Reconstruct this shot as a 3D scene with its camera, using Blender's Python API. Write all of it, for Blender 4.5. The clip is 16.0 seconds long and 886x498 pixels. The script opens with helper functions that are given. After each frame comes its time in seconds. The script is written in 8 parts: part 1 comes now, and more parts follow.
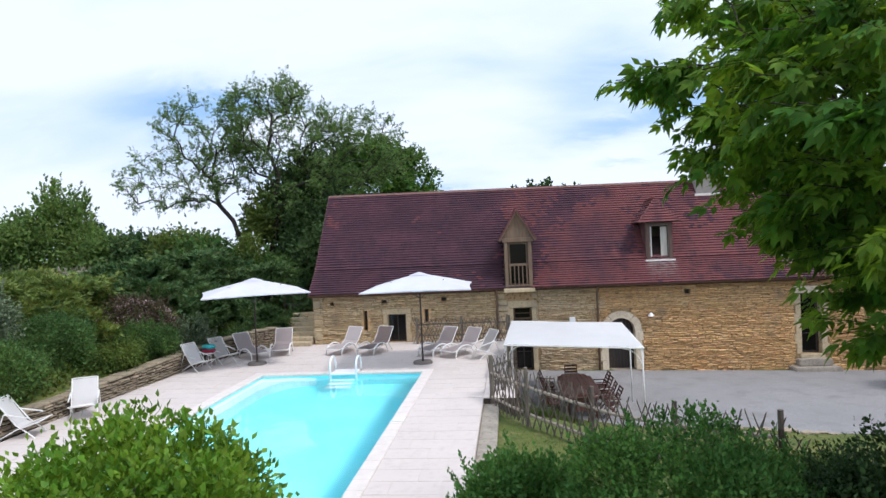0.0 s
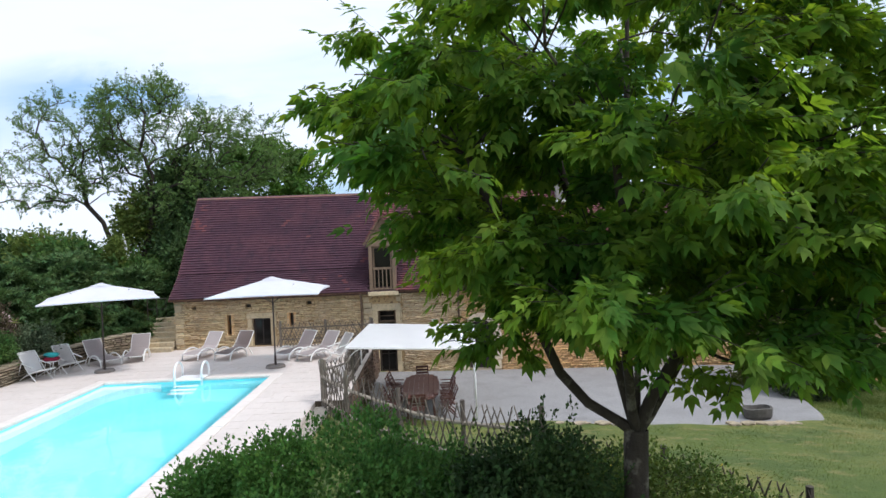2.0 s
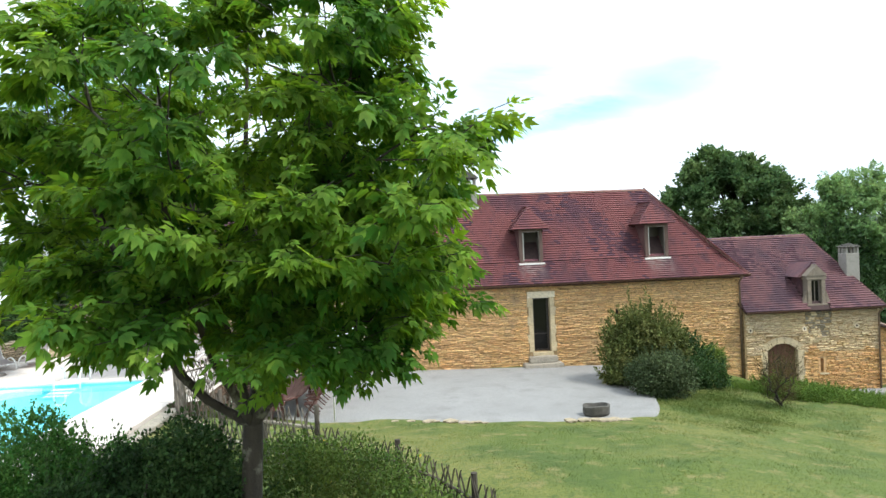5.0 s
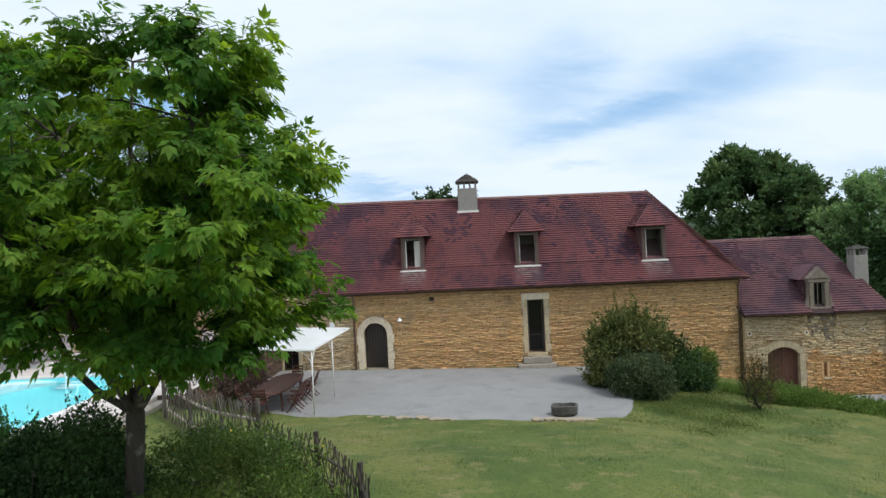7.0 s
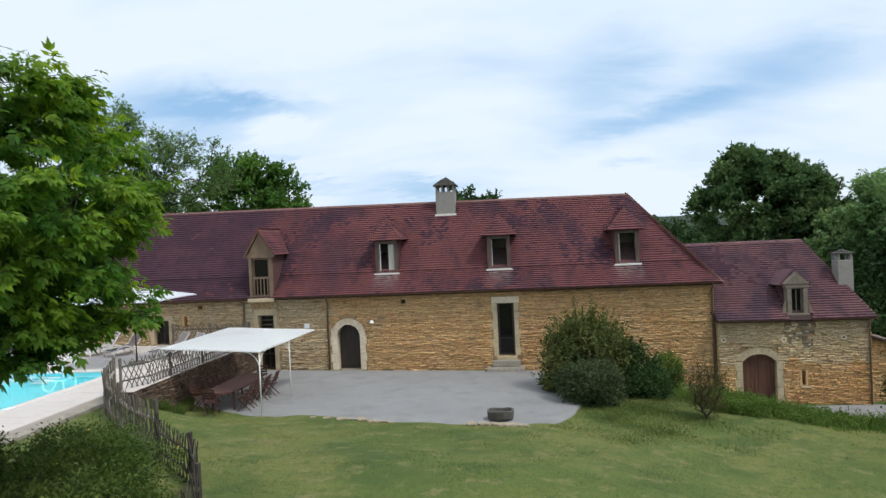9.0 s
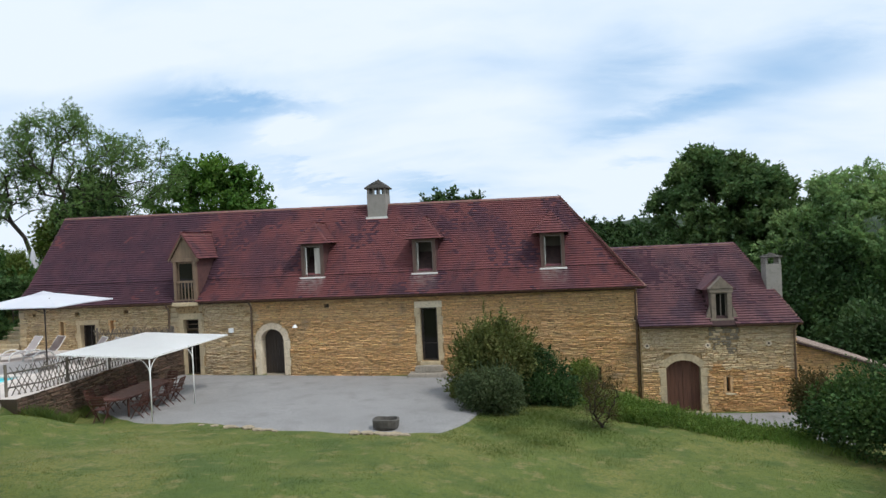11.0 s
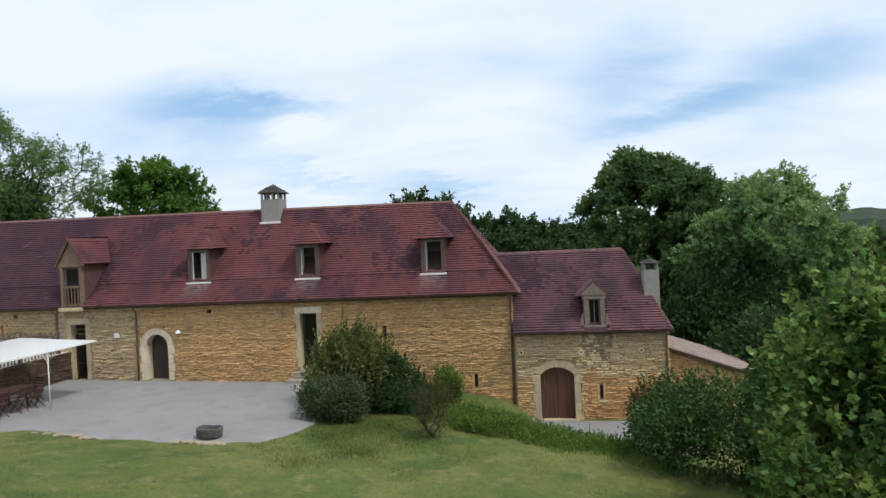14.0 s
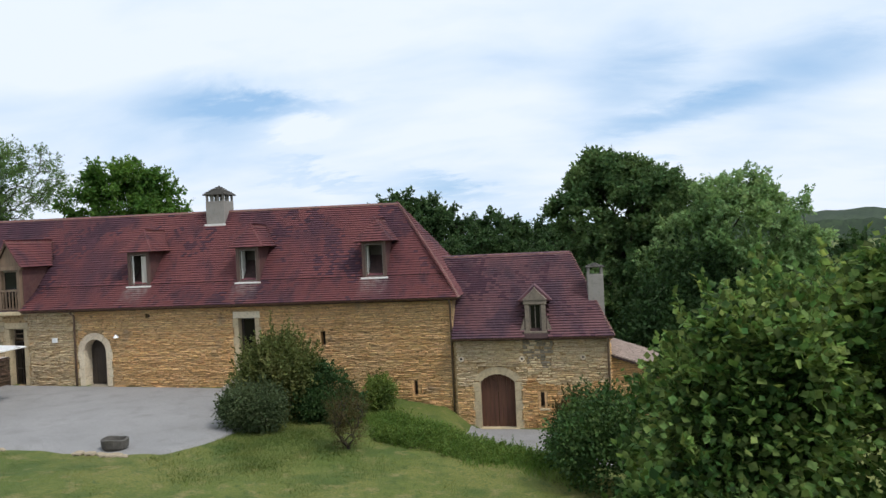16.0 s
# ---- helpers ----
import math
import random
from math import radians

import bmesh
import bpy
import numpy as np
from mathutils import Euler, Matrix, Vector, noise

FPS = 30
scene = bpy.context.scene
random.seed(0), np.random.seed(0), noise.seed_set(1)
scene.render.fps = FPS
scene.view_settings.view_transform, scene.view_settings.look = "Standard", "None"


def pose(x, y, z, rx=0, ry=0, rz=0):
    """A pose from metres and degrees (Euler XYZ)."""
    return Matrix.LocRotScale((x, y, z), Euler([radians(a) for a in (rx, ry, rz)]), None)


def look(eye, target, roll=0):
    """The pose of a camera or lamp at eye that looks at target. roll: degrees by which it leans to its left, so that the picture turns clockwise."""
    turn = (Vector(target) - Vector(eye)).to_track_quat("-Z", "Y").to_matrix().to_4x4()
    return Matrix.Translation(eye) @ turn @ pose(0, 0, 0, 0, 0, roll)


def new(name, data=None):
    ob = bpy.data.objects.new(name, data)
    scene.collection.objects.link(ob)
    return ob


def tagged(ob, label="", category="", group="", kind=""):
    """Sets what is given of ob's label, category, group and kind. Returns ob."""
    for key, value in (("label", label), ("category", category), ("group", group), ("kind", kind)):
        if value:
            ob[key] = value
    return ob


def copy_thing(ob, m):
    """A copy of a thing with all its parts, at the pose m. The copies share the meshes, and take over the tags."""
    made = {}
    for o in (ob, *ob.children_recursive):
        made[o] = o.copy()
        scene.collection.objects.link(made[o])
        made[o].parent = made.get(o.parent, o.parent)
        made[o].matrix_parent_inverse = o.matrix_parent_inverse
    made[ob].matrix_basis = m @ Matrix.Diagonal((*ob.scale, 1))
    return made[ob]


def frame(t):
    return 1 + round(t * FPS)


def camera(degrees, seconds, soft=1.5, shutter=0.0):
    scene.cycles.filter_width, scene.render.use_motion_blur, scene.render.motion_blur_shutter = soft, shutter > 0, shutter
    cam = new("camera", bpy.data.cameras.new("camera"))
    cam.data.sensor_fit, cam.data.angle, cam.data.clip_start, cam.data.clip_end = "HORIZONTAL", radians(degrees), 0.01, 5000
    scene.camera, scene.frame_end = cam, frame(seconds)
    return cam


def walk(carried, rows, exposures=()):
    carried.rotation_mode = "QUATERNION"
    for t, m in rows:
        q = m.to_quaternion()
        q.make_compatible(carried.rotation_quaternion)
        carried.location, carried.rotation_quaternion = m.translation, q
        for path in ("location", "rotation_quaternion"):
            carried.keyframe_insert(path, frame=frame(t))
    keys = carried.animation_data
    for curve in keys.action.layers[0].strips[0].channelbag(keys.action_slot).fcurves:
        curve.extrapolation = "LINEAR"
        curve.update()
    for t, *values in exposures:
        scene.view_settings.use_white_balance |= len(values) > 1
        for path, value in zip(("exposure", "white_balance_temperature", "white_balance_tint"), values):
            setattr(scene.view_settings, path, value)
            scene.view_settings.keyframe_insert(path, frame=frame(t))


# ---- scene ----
cam = camera(69.8, 16.0)
METRES, EYE, TILT, LEAN, TURN = 26.0, 5.76, 0.0, 0.0, 5.9
ROWS = [
    (0.0, 0.0, 0.0, 0.0, -0.03, -0.62, 2.57),
    (0.5, 0.0254, -0.007, 0.0004, 0.1, -0.65, 2.54),
    (1.0, 0.0544, -0.0136, 0.001, -0.03, -0.66, 2.53),
    (1.5, 0.0772, -0.0182, 0.0014, -1.66, -0.69, 2.45),
    (2.0, 0.0946, -0.0256, 0.0022, -7.01, -0.89, 2.38),
    (2.5, 0.1051, -0.0318, 0.0027, -10.13, -1.02, 2.45),
    (3.0, 0.1281, -0.0397, 0.0034, -10.94, -1.04, 2.48),
    (3.5, 0.1548, -0.0519, 0.0037, -11.21, -1.01, 2.5),
    (4.0, 0.1883, -0.066, 0.0043, -11.34, -0.96, 2.53),
    (4.5, 0.2174, -0.0784, 0.005, -10.16, -0.95, 2.57),
    (5.0, 0.2444, -0.0898, 0.0051, -8.25, -0.83, 2.56),
    (7.5, 0.3715, -0.1387, 0.0073, -2.29, -0.64, 2.63),
    (8.0, 0.4081, -0.1437, 0.0082, -0.82, -0.65, 2.55),
    (10.5, 0.5886, -0.1364, 0.0093, 1.22, -0.58, 2.62),
    (11.0, 0.6314, -0.1289, 0.0091, 1.48, -0.6, 2.63),
    (11.5, 0.6677, -0.1234, 0.0094, 1.62, -0.62, 2.64),
    (12.0, 0.7029, -0.1189, 0.0097, 1.76, -0.64, 2.67),
    (12.5, 0.7401, -0.1177, 0.01, 1.9, -0.65, 2.66),
    (13.0, 0.7842, -0.1187, 0.0105, 2.02, -0.66, 2.65),
    (13.5, 0.8227, -0.121, 0.01, 2.11, -0.64, 2.64),
    (14.0, 0.8579, -0.116, 0.0099, 2.23, -0.64, 2.64),
    (14.5, 0.8852, -0.1064, 0.0104, 2.33, -0.65, 2.66),
    (15.0, 0.9104, -0.0972, 0.0108, 2.43, -0.65, 2.68),
    (15.5, 0.9346, -0.0899, 0.0109, 2.55, -0.65, 2.65),
    (16.0, 0.9663, -0.0839, 0.0116, 2.68, -0.68, 2.63),
]
walk(cam, [(t, pose(0, 0, EYE, TILT, LEAN, TURN) @ pose(METRES * x, METRES * y, METRES * z, 90 + pitch, roll, yaw)) for t, x, y, z, yaw, pitch, roll in ROWS],
     [(0.0, 0.0, 6050, 15), (1.5, -0.02, 6050, 15), (2.0, 0.05, 6150, 13), (2.5, 1.2, 6700, 2), (3.0, 1.57, 6620, 7), (3.5, 1.88, 6620, 8), (4.0, 1.95, 6750, 4), (4.5, 1.3, 6520, 4), (5.0, 0.68, 6330, 4), (5.5, 0.2, 6270, 6), (7.3, -0.14, 6220, 8), (8.0, -0.17, 6220, 8), (16.0, -0.15, 6350, 10)])

# ---- world and sun ----
SUN_EL, SUN_AZ = radians(56), radians(118)      # azimuth clockwise from +y
world = bpy.data.worlds.new("sky")
scene.world = world
world.use_nodes = True
wn, wl = world.node_tree.nodes, world.node_tree.links
wn.clear()


def wnode(kind, **values):
    n = wn.new(kind)
    for k, v in values.items():
        n.inputs[k].default_value = v
    return n


sky = wn.new("ShaderNodeTexSky")
sky.sky_type, sky.sun_disc, sky.sun_elevation, sky.sun_rotation = "NISHITA", False, SUN_EL, SUN_AZ
tc = wn.new("ShaderNodeTexCoord")
split = wn.new("ShaderNodeSeparateXYZ")
wl.new(tc.outputs["Generated"], split.inputs[0])


def wmath(kind, a, b):
    n = wn.new("ShaderNodeMath")
    n.operation = kind
    for k, v in enumerate((a, b)):
        if isinstance(v, float):
            n.inputs[k].default_value = v
        else:
            wl.new(v, n.inputs[k])
    return n.outputs[0]


# a thin white cloud layer on a level sheet, crowding together towards the horizon
height = wmath("ADD", wmath("MAXIMUM", split.outputs["Z"], 0.0), 0.3)
level = wn.new("ShaderNodeCombineXYZ")
wl.new(wmath("DIVIDE", split.outputs["X"], height), level.inputs["X"])
wl.new(wmath("DIVIDE", split.outputs["Y"], height), level.inputs["Y"])
stretch = wn.new("ShaderNodeMapping")
stretch.inputs["Scale"].default_value = (0.796, 1.455, 1.0)
stretch.inputs["Location"].default_value = (20.832, 5.929, -32.131)
wl.new(level.outputs[0], stretch.inputs["Vector"])
cl1 = wnode("ShaderNodeTexNoise", Scale=1.0, Detail=4.0, Roughness=0.48, Distortion=0.35)
wl.new(stretch.outputs["Vector"], cl1.inputs["Vector"])
cl2 = wnode("ShaderNodeTexNoise", Scale=3.4, Detail=6.0, Roughness=0.6, Distortion=0.4)
wl.new(stretch.outputs["Vector"], cl2.inputs["Vector"])
wisp = wmath("ADD", 0.80, wmath("ADD", wmath("MULTIPLY", wmath("SUBTRACT", cl1.outputs["Fac"], 0.46), 2.1), wmath("MULTIPLY", wmath("SUBTRACT", cl2.outputs["Fac"], 0.5), 0.45)))
# blue gaps (and, with a negative depth, thicker puffs) in the layer over the house: across, up, half length, half width, slant, depth
GAPS = [(-0.269, 0.227, 0.125, 0.017, -0.012, 0.5), (-0.225, 0.190, 0.045, 0.022, 0.1, -0.45), (0.300, 0.075, 0.03, 0.012, 0.0, -0.4), (-0.384, 0.229, 0.116, 0.044, -0.255, 0.3), (0.277, 0.221, 0.133, 0.062, 0.617, 0.45), (0.378, 0.185, 0.125, 0.018, 0.198, 0.6), (0.594, 0.255, 0.169, 0.043, 0.198, 0.45), (-0.005, 0.083, 0.089, 0.016, -0.256, 0.4), (-0.195, 0.107, 0.107, 0.012, -0.186, 0.35), (0.322, 0.114, 0.053, 0.009, 0.058, 0.35)]
facing = wn.new("ShaderNodeMapping")
facing.inputs["Rotation"].default_value = (0, 0, radians(-7.9))
wl.new(tc.outputs["Generated"], facing.inputs["Vector"])
ahead3 = wn.new("ShaderNodeSeparateXYZ")
wl.new(facing.outputs["Vector"], ahead3.inputs[0])
depth = wmath("MAXIMUM", ahead3.outputs["Y"], 0.03)
flat = wn.new("ShaderNodeCombineXYZ")
cl3 = wnode("ShaderNodeTexNoise", Scale=11.0, Detail=5.0, Roughness=0.62, Distortion=0.6)
wl.new(stretch.outputs["Vector"], cl3.inputs["Vector"])
rag = wmath("ADD", wmath("MULTIPLY", wmath("SUBTRACT", cl2.outputs["Fac"], 0.5), 0.15), wmath("MULTIPLY", wmath("SUBTRACT", cl3.outputs["Fac"], 0.5), 0.06))
wl.new(wmath("ADD", wmath("DIVIDE", ahead3.outputs["X"], depth), rag), flat.inputs["X"])
wl.new(wmath("ADD", wmath("DIVIDE", ahead3.outputs["Z"], depth), wmath("MULTIPLY", rag, 0.6)), flat.inputs["Y"])
for u, v, half, wide_, slant, deep in GAPS:
    gap = wn.new("ShaderNodeMapping")
    gap.vector_type = "TEXTURE"
    gap.inputs["Location"].default_value, gap.inputs["Rotation"].default_value, gap.inputs["Scale"].default_value = (u, v, 0), (0, 0, slant), (1.5 * half, 1.9 * wide_, 1)
    wl.new(flat.outputs[0], gap.inputs["Vector"])
    size = wn.new("ShaderNodeVectorMath")
    size.operation = "LENGTH"
    wl.new(gap.outputs["Vector"], size.inputs[0])
    soft = wn.new("ShaderNodeMapRange")
    soft.interpolation_type = "SMOOTHSTEP"
    soft.inputs["From Min"].default_value, soft.inputs["From Max"].default_value = 1.0, 0.0
    soft.inputs["To Max"].default_value = deep
    wl.new(size.outputs["Value"], soft.inputs["Value"])
    wisp = wmath("SUBTRACT", wisp, soft.outputs["Result"])
cover = wn.new("ShaderNodeValToRGB")
cover.color_ramp.elements[0].position, cover.color_ramp.elements[1].position = 0.1, 0.7
cover.color_ramp.elements[0].color, cover.color_ramp.elements[1].color = (0.8, 0.8, 0.8, 1), (1, 1, 1, 1)
wl.new(wisp, cover.inputs["Fac"])
tone = wn.new("ShaderNodeValToRGB")
tone.color_ramp.elements[0].position, tone.color_ramp.elements[1].position = 0.08, 0.95
tone.color_ramp.elements[0].color, tone.color_ramp.elements[1].color = (0.36, 0.58, 0.86, 1), (0.85, 0.92, 1.0, 1)
mid = tone.color_ramp.elements.new(0.55)
mid.color = (0.65, 0.79, 0.96, 1)
wl.new(wisp, tone.inputs["Fac"])
blue = wnode("ShaderNodeBackground", Strength=0.15)
wl.new(sky.outputs["Color"], blue.inputs["Color"])
white = wnode("ShaderNodeBackground", Strength=1.13)
wl.new(tone.outputs["Color"], white.inputs["Color"])
mixsky = wn.new("ShaderNodeMixShader")
wl.new(cover.outputs["Color"], mixsky.inputs["Fac"])
wl.new(blue.outputs["Background"], mixsky.inputs[1])
wl.new(white.outputs["Background"], mixsky.inputs[2])
wout = wn.new("ShaderNodeOutputWorld")
wl.new(mixsky.outputs["Shader"], wout.inputs["Surface"])

sun = new("sun", bpy.data.lights.new("sun", "SUN"))
sun.data.energy, sun.data.angle, sun.data.color = 2.5, radians(11), (1.0, 0.95, 0.88)
sun.matrix_world = look((0, 0, 40), (-40 * math.cos(SUN_EL) * math.sin(SUN_AZ) / math.sin(SUN_EL), -40 * math.cos(SUN_EL) * math.cos(SUN_AZ) / math.sin(SUN_EL), 0))


# ---- materials ----
def material(name, base, rough=0.8, metal=0.0, vary=(), island=0.0, obj_random=0.0, bump=0.0, bump_scale=40.0, translucent=0.0, spec=0.5):
    """A surface: base colour, patches (scale, low, high, colour, stretch) over it, piece-by-piece variation, and relief."""
    m = bpy.data.materials.new(name)
    m.use_nodes = True
    n, l = m.node_tree.nodes, m.node_tree.links
    b = n["Principled BSDF"]
    b.inputs["Roughness"].default_value, b.inputs["Metallic"].default_value = rough, metal
    b.inputs["Specular IOR Level"].default_value = spec
    tc = n.new("ShaderNodeTexCoord")
    col = n.new("ShaderNodeRGB")
    col.outputs[0].default_value = (*base, 1)
    out = col.outputs[0]
    for scale, lo, hi, colour, *st in vary:
        mp = n.new("ShaderNodeMapping")
        mp.inputs["Scale"].default_value = st[0] if st else (1, 1, 1)
        l.new(tc.outputs["Object"], mp.inputs["Vector"])
        nz = n.new("ShaderNodeTexNoise")
        nz.inputs["Scale"].default_value, nz.inputs["Detail"].default_value, nz.inputs["Roughness"].default_value = scale, 6, 0.6
        l.new(mp.outputs["Vector"], nz.inputs["Vector"])
        r = n.new("ShaderNodeMapRange")
        r.inputs["From Min"].default_value, r.inputs["From Max"].default_value = lo, hi
        l.new(nz.outputs["Fac"], r.inputs["Value"])
        mx = n.new("ShaderNodeMix")
        mx.data_type = "RGBA"
        l.new(r.outputs["Result"], mx.inputs["Factor"])
        l.new(out, mx.inputs["A"])
        mx.inputs["B"].default_value = (*colour, 1)
        out = mx.outputs["Result"]
    for amount, kind, socket in ((island, "ShaderNodeNewGeometry", "Random Per Island"), (obj_random, "ShaderNodeObjectInfo", "Random")):
        if amount:
            g = n.new(kind)
            hs = n.new("ShaderNodeHueSaturation")
            r = n.new("ShaderNodeMapRange")
            r.inputs["To Min"].default_value, r.inputs["To Max"].default_value = 1 - amount, 1 + amount
            l.new(g.outputs[socket], r.inputs["Value"])
            l.new(r.outputs["Result"], hs.inputs["Value"])
            w = n.new("ShaderNodeTexWhiteNoise")
            w.noise_dimensions = "1D"
            l.new(g.outputs[socket], w.inputs["W"])
            r2 = n.new("ShaderNodeMapRange")
            r2.inputs["To Min"].default_value, r2.inputs["To Max"].default_value = 0.5 - 0.05 * amount, 0.5 + 0.05 * amount
            l.new(w.outputs["Value"], r2.inputs["Value"])
            l.new(r2.outputs["Result"], hs.inputs["Hue"])
            l.new(out, hs.inputs["Color"])
            out = hs.outputs["Color"]
    l.new(out, b.inputs["Base Color"])
    if bump:
        nz = n.new("ShaderNodeTexNoise")
        nz.inputs["Scale"].default_value, nz.inputs["Detail"].default_value = bump_scale, 5
        l.new(tc.outputs["Object"], nz.inputs["Vector"])
        bp = n.new("ShaderNodeBump")
        bp.inputs["Strength"].default_value, bp.inputs["Distance"].default_value = min(1, bump), 0.02
        l.new(nz.outputs["Fac"], bp.inputs["Height"])
        l.new(bp.outputs["Normal"], b.inputs["Normal"])
    if translucent:
        t = n.new("ShaderNodeBsdfTranslucent")
        hs = n.new("ShaderNodeHueSaturation")
        hs.inputs["Value"].default_value, hs.inputs["Saturation"].default_value, hs.inputs["Hue"].default_value = 1.35, 1.1, 0.485
        l.new(out, hs.inputs["Color"])
        l.new(hs.outputs["Color"], t.inputs["Color"])
        mx = n.new("ShaderNodeMixShader")
        mx.inputs["Fac"].default_value = translucent
        l.new(b.outputs["BSDF"], mx.inputs[1])
        l.new(t.outputs["BSDF"], mx.inputs[2])
        l.new(mx.outputs["Shader"], n["Material Output"].inputs["Surface"])
    return m


def leafy(name, base, light, amount=0.35, translucent=0.3, rough=0.65, scale=0.9):
    base, light = [tuple(0.9 * c for c in colour) for colour in (base, light)]
    return material(name, base, rough, vary=[(scale, 0.42, 0.66, light), (scale * 6, 0.5, 0.8, tuple(0.55 * c for c in base))], island=amount, translucent=translucent, spec=0.15)


def runoff(m, spots, colour):
    """Pale lime stains on a roof, each below a sill: middle along x, half width, top and foot."""
    n, l = m.node_tree.nodes, m.node_tree.links
    base = n["Principled BSDF"].inputs["Base Color"]
    out = base.links[0].from_socket
    xyz = n.new("ShaderNodeSeparateXYZ")
    grain = n.new("ShaderNodeTexNoise")
    grain.inputs["Scale"].default_value = 5
    tcn = n.new("ShaderNodeTexCoord")
    l.new(tcn.outputs["Object"], xyz.inputs[0]), l.new(tcn.outputs["Object"], grain.inputs["Vector"])

    def op(kind, a, b):
        k = n.new("ShaderNodeMath")
        k.operation, k.use_clamp = kind, kind == "MULTIPLY"
        for q, v in enumerate((a, b)):
            if isinstance(v, (int, float)):
                k.inputs[q].default_value = v
            else:
                l.new(v, k.inputs[q])
        return k.outputs[0]

    def fade(v, a, b):
        r = n.new("ShaderNodeMapRange")
        r.inputs["From Min"].default_value, r.inputs["From Max"].default_value = a, b
        l.new(v, r.inputs["Value"])
        return r.outputs["Result"]
    total = None
    for x, half, top, foot in spots:
        side = fade(op("ABSOLUTE", op("SUBTRACT", xyz.outputs["X"], x), 0), half + 0.12, half - 0.12)
        down = op("MULTIPLY", fade(xyz.outputs["Z"], top + 0.05, top - 0.05), fade(xyz.outputs["Z"], foot, top - 0.2))
        here = op("MULTIPLY", side, down)
        total = here if total is None else op("MAXIMUM", total, here)
    mx = n.new("ShaderNodeMix")
    mx.data_type = "RGBA"
    l.new(op("MULTIPLY", total, fade(grain.outputs["Fac"], 0.3, 0.75)), mx.inputs["Factor"])
    l.new(out, mx.inputs["A"])
    mx.inputs["B"].default_value = (*colour, 1)
    l.new(mx.outputs["Result"], base)


M = {}
STONE_VARY = [(0.45, 0.42, 0.66, (0.63, 0.435, 0.225)), (1.6, 0.5, 0.75, (0.60, 0.36, 0.145)), (9, 0.5, 0.8, (0.34, 0.235, 0.13)), (0.7, 0.60, 0.74, (0.30, 0.245, 0.18))]
PALE_VARY = [(0.5, 0.42, 0.66, (0.58, 0.47, 0.32)), (1.6, 0.52, 0.75, (0.62, 0.42, 0.21)), (9, 0.5, 0.8, (0.32, 0.25, 0.165)), (0.8, 0.60, 0.74, (0.34, 0.29, 0.22))]
GOLD_VARY = [(0.8, 0.42, 0.66, (0.60, 0.35, 0.135)), (2.1, 0.5, 0.75, (0.51, 0.285, 0.115)), (9, 0.5, 0.8, (0.27, 0.16, 0.07))]
for kind, title, base, vary in (("stone", "limestone rubble", (0.69, 0.435, 0.20), STONE_VARY), ("pale_stone", "greyed limestone rubble", (0.62, 0.485, 0.295), PALE_VARY), ("gold_stone", "ochre limestone rubble", (0.64, 0.39, 0.17), GOLD_VARY)):
    M[kind] = material(title, base, 0.92, vary=vary, island=0.15, bump=0.8, bump_scale=18)
    M[kind + "_piece"] = material(title + " piece", base, 0.92, vary=vary, obj_random=0.15, bump=0.8, bump_scale=18)
M["mortar"] = material("lime mortar", (0.40, 0.275, 0.14), 0.95, vary=[(2.5, 0.4, 0.7, (0.36, 0.25, 0.13)), (9, 0.50, 0.68, (0.12, 0.08, 0.042))], bump=0.8, bump_scale=25)
M["bright_ashlar"] = material("pale dressed limestone", (0.74, 0.63, 0.47), 0.88, vary=[(2.0, 0.4, 0.7, (0.60, 0.49, 0.35)), (11, 0.5, 0.8, (0.36, 0.30, 0.21))], island=0.12, bump=0.4, bump_scale=30)
M["old_ashlar"] = material("weathered carved limestone", (0.23, 0.185, 0.14), 0.9, vary=[(2.5, 0.4, 0.7, (0.17, 0.14, 0.11)), (9, 0.5, 0.8, (0.11, 0.095, 0.08))], bump=0.5, bump_scale=25)
M["old_tile"] = material("pale weathered tile", (0.34, 0.26, 0.215), 0.9, vary=[(1.5, 0.4, 0.7, (0.26, 0.19, 0.16)), (6, 0.5, 0.8, (0.19, 0.15, 0.13))], island=0.15)
M["fence_rail"] = material("pale split chestnut rail", (0.35, 0.305, 0.245), 0.9, vary=[(5, 0.4, 0.7, (0.30, 0.26, 0.21), (1, 1, 0.3))])
# base colour lowered to carry the canopy's shade on the retaining wall
M["dark_wall"] = material("shade-darkened mossy rubble", (0.14, 0.088, 0.056), 0.93, vary=[(1.1, 0.42, 0.66, (0.072, 0.045, 0.034)), (9, 0.5, 0.8, (0.085, 0.062, 0.04))], island=0.25, bump=0.7, bump_scale=20)
M["ashlar"] = material("dressed limestone", (0.57, 0.45, 0.285), 0.88, vary=[(2.0, 0.4, 0.7, (0.46, 0.36, 0.23)), (0.9, 0.5, 0.7, (0.36, 0.30, 0.21)), (11, 0.5, 0.8, (0.25, 0.20, 0.135))], island=0.16, bump=0.4, bump_scale=30)
M["grey_stone"] = material("weathered grey stone", (0.31, 0.26, 0.195), 0.92, vary=[(3, 0.4, 0.7, (0.22, 0.185, 0.14)), (12, 0.5, 0.8, (0.10, 0.09, 0.075))], island=0.22, bump=0.7, bump_scale=25)
M["dry_stone"] = material("dry-stone limestone", (0.33, 0.265, 0.18), 0.93, vary=[(2, 0.4, 0.7, (0.22, 0.18, 0.13)), (10, 0.5, 0.8, (0.13, 0.11, 0.085))], island=0.3, bump=0.7, bump_scale=25)
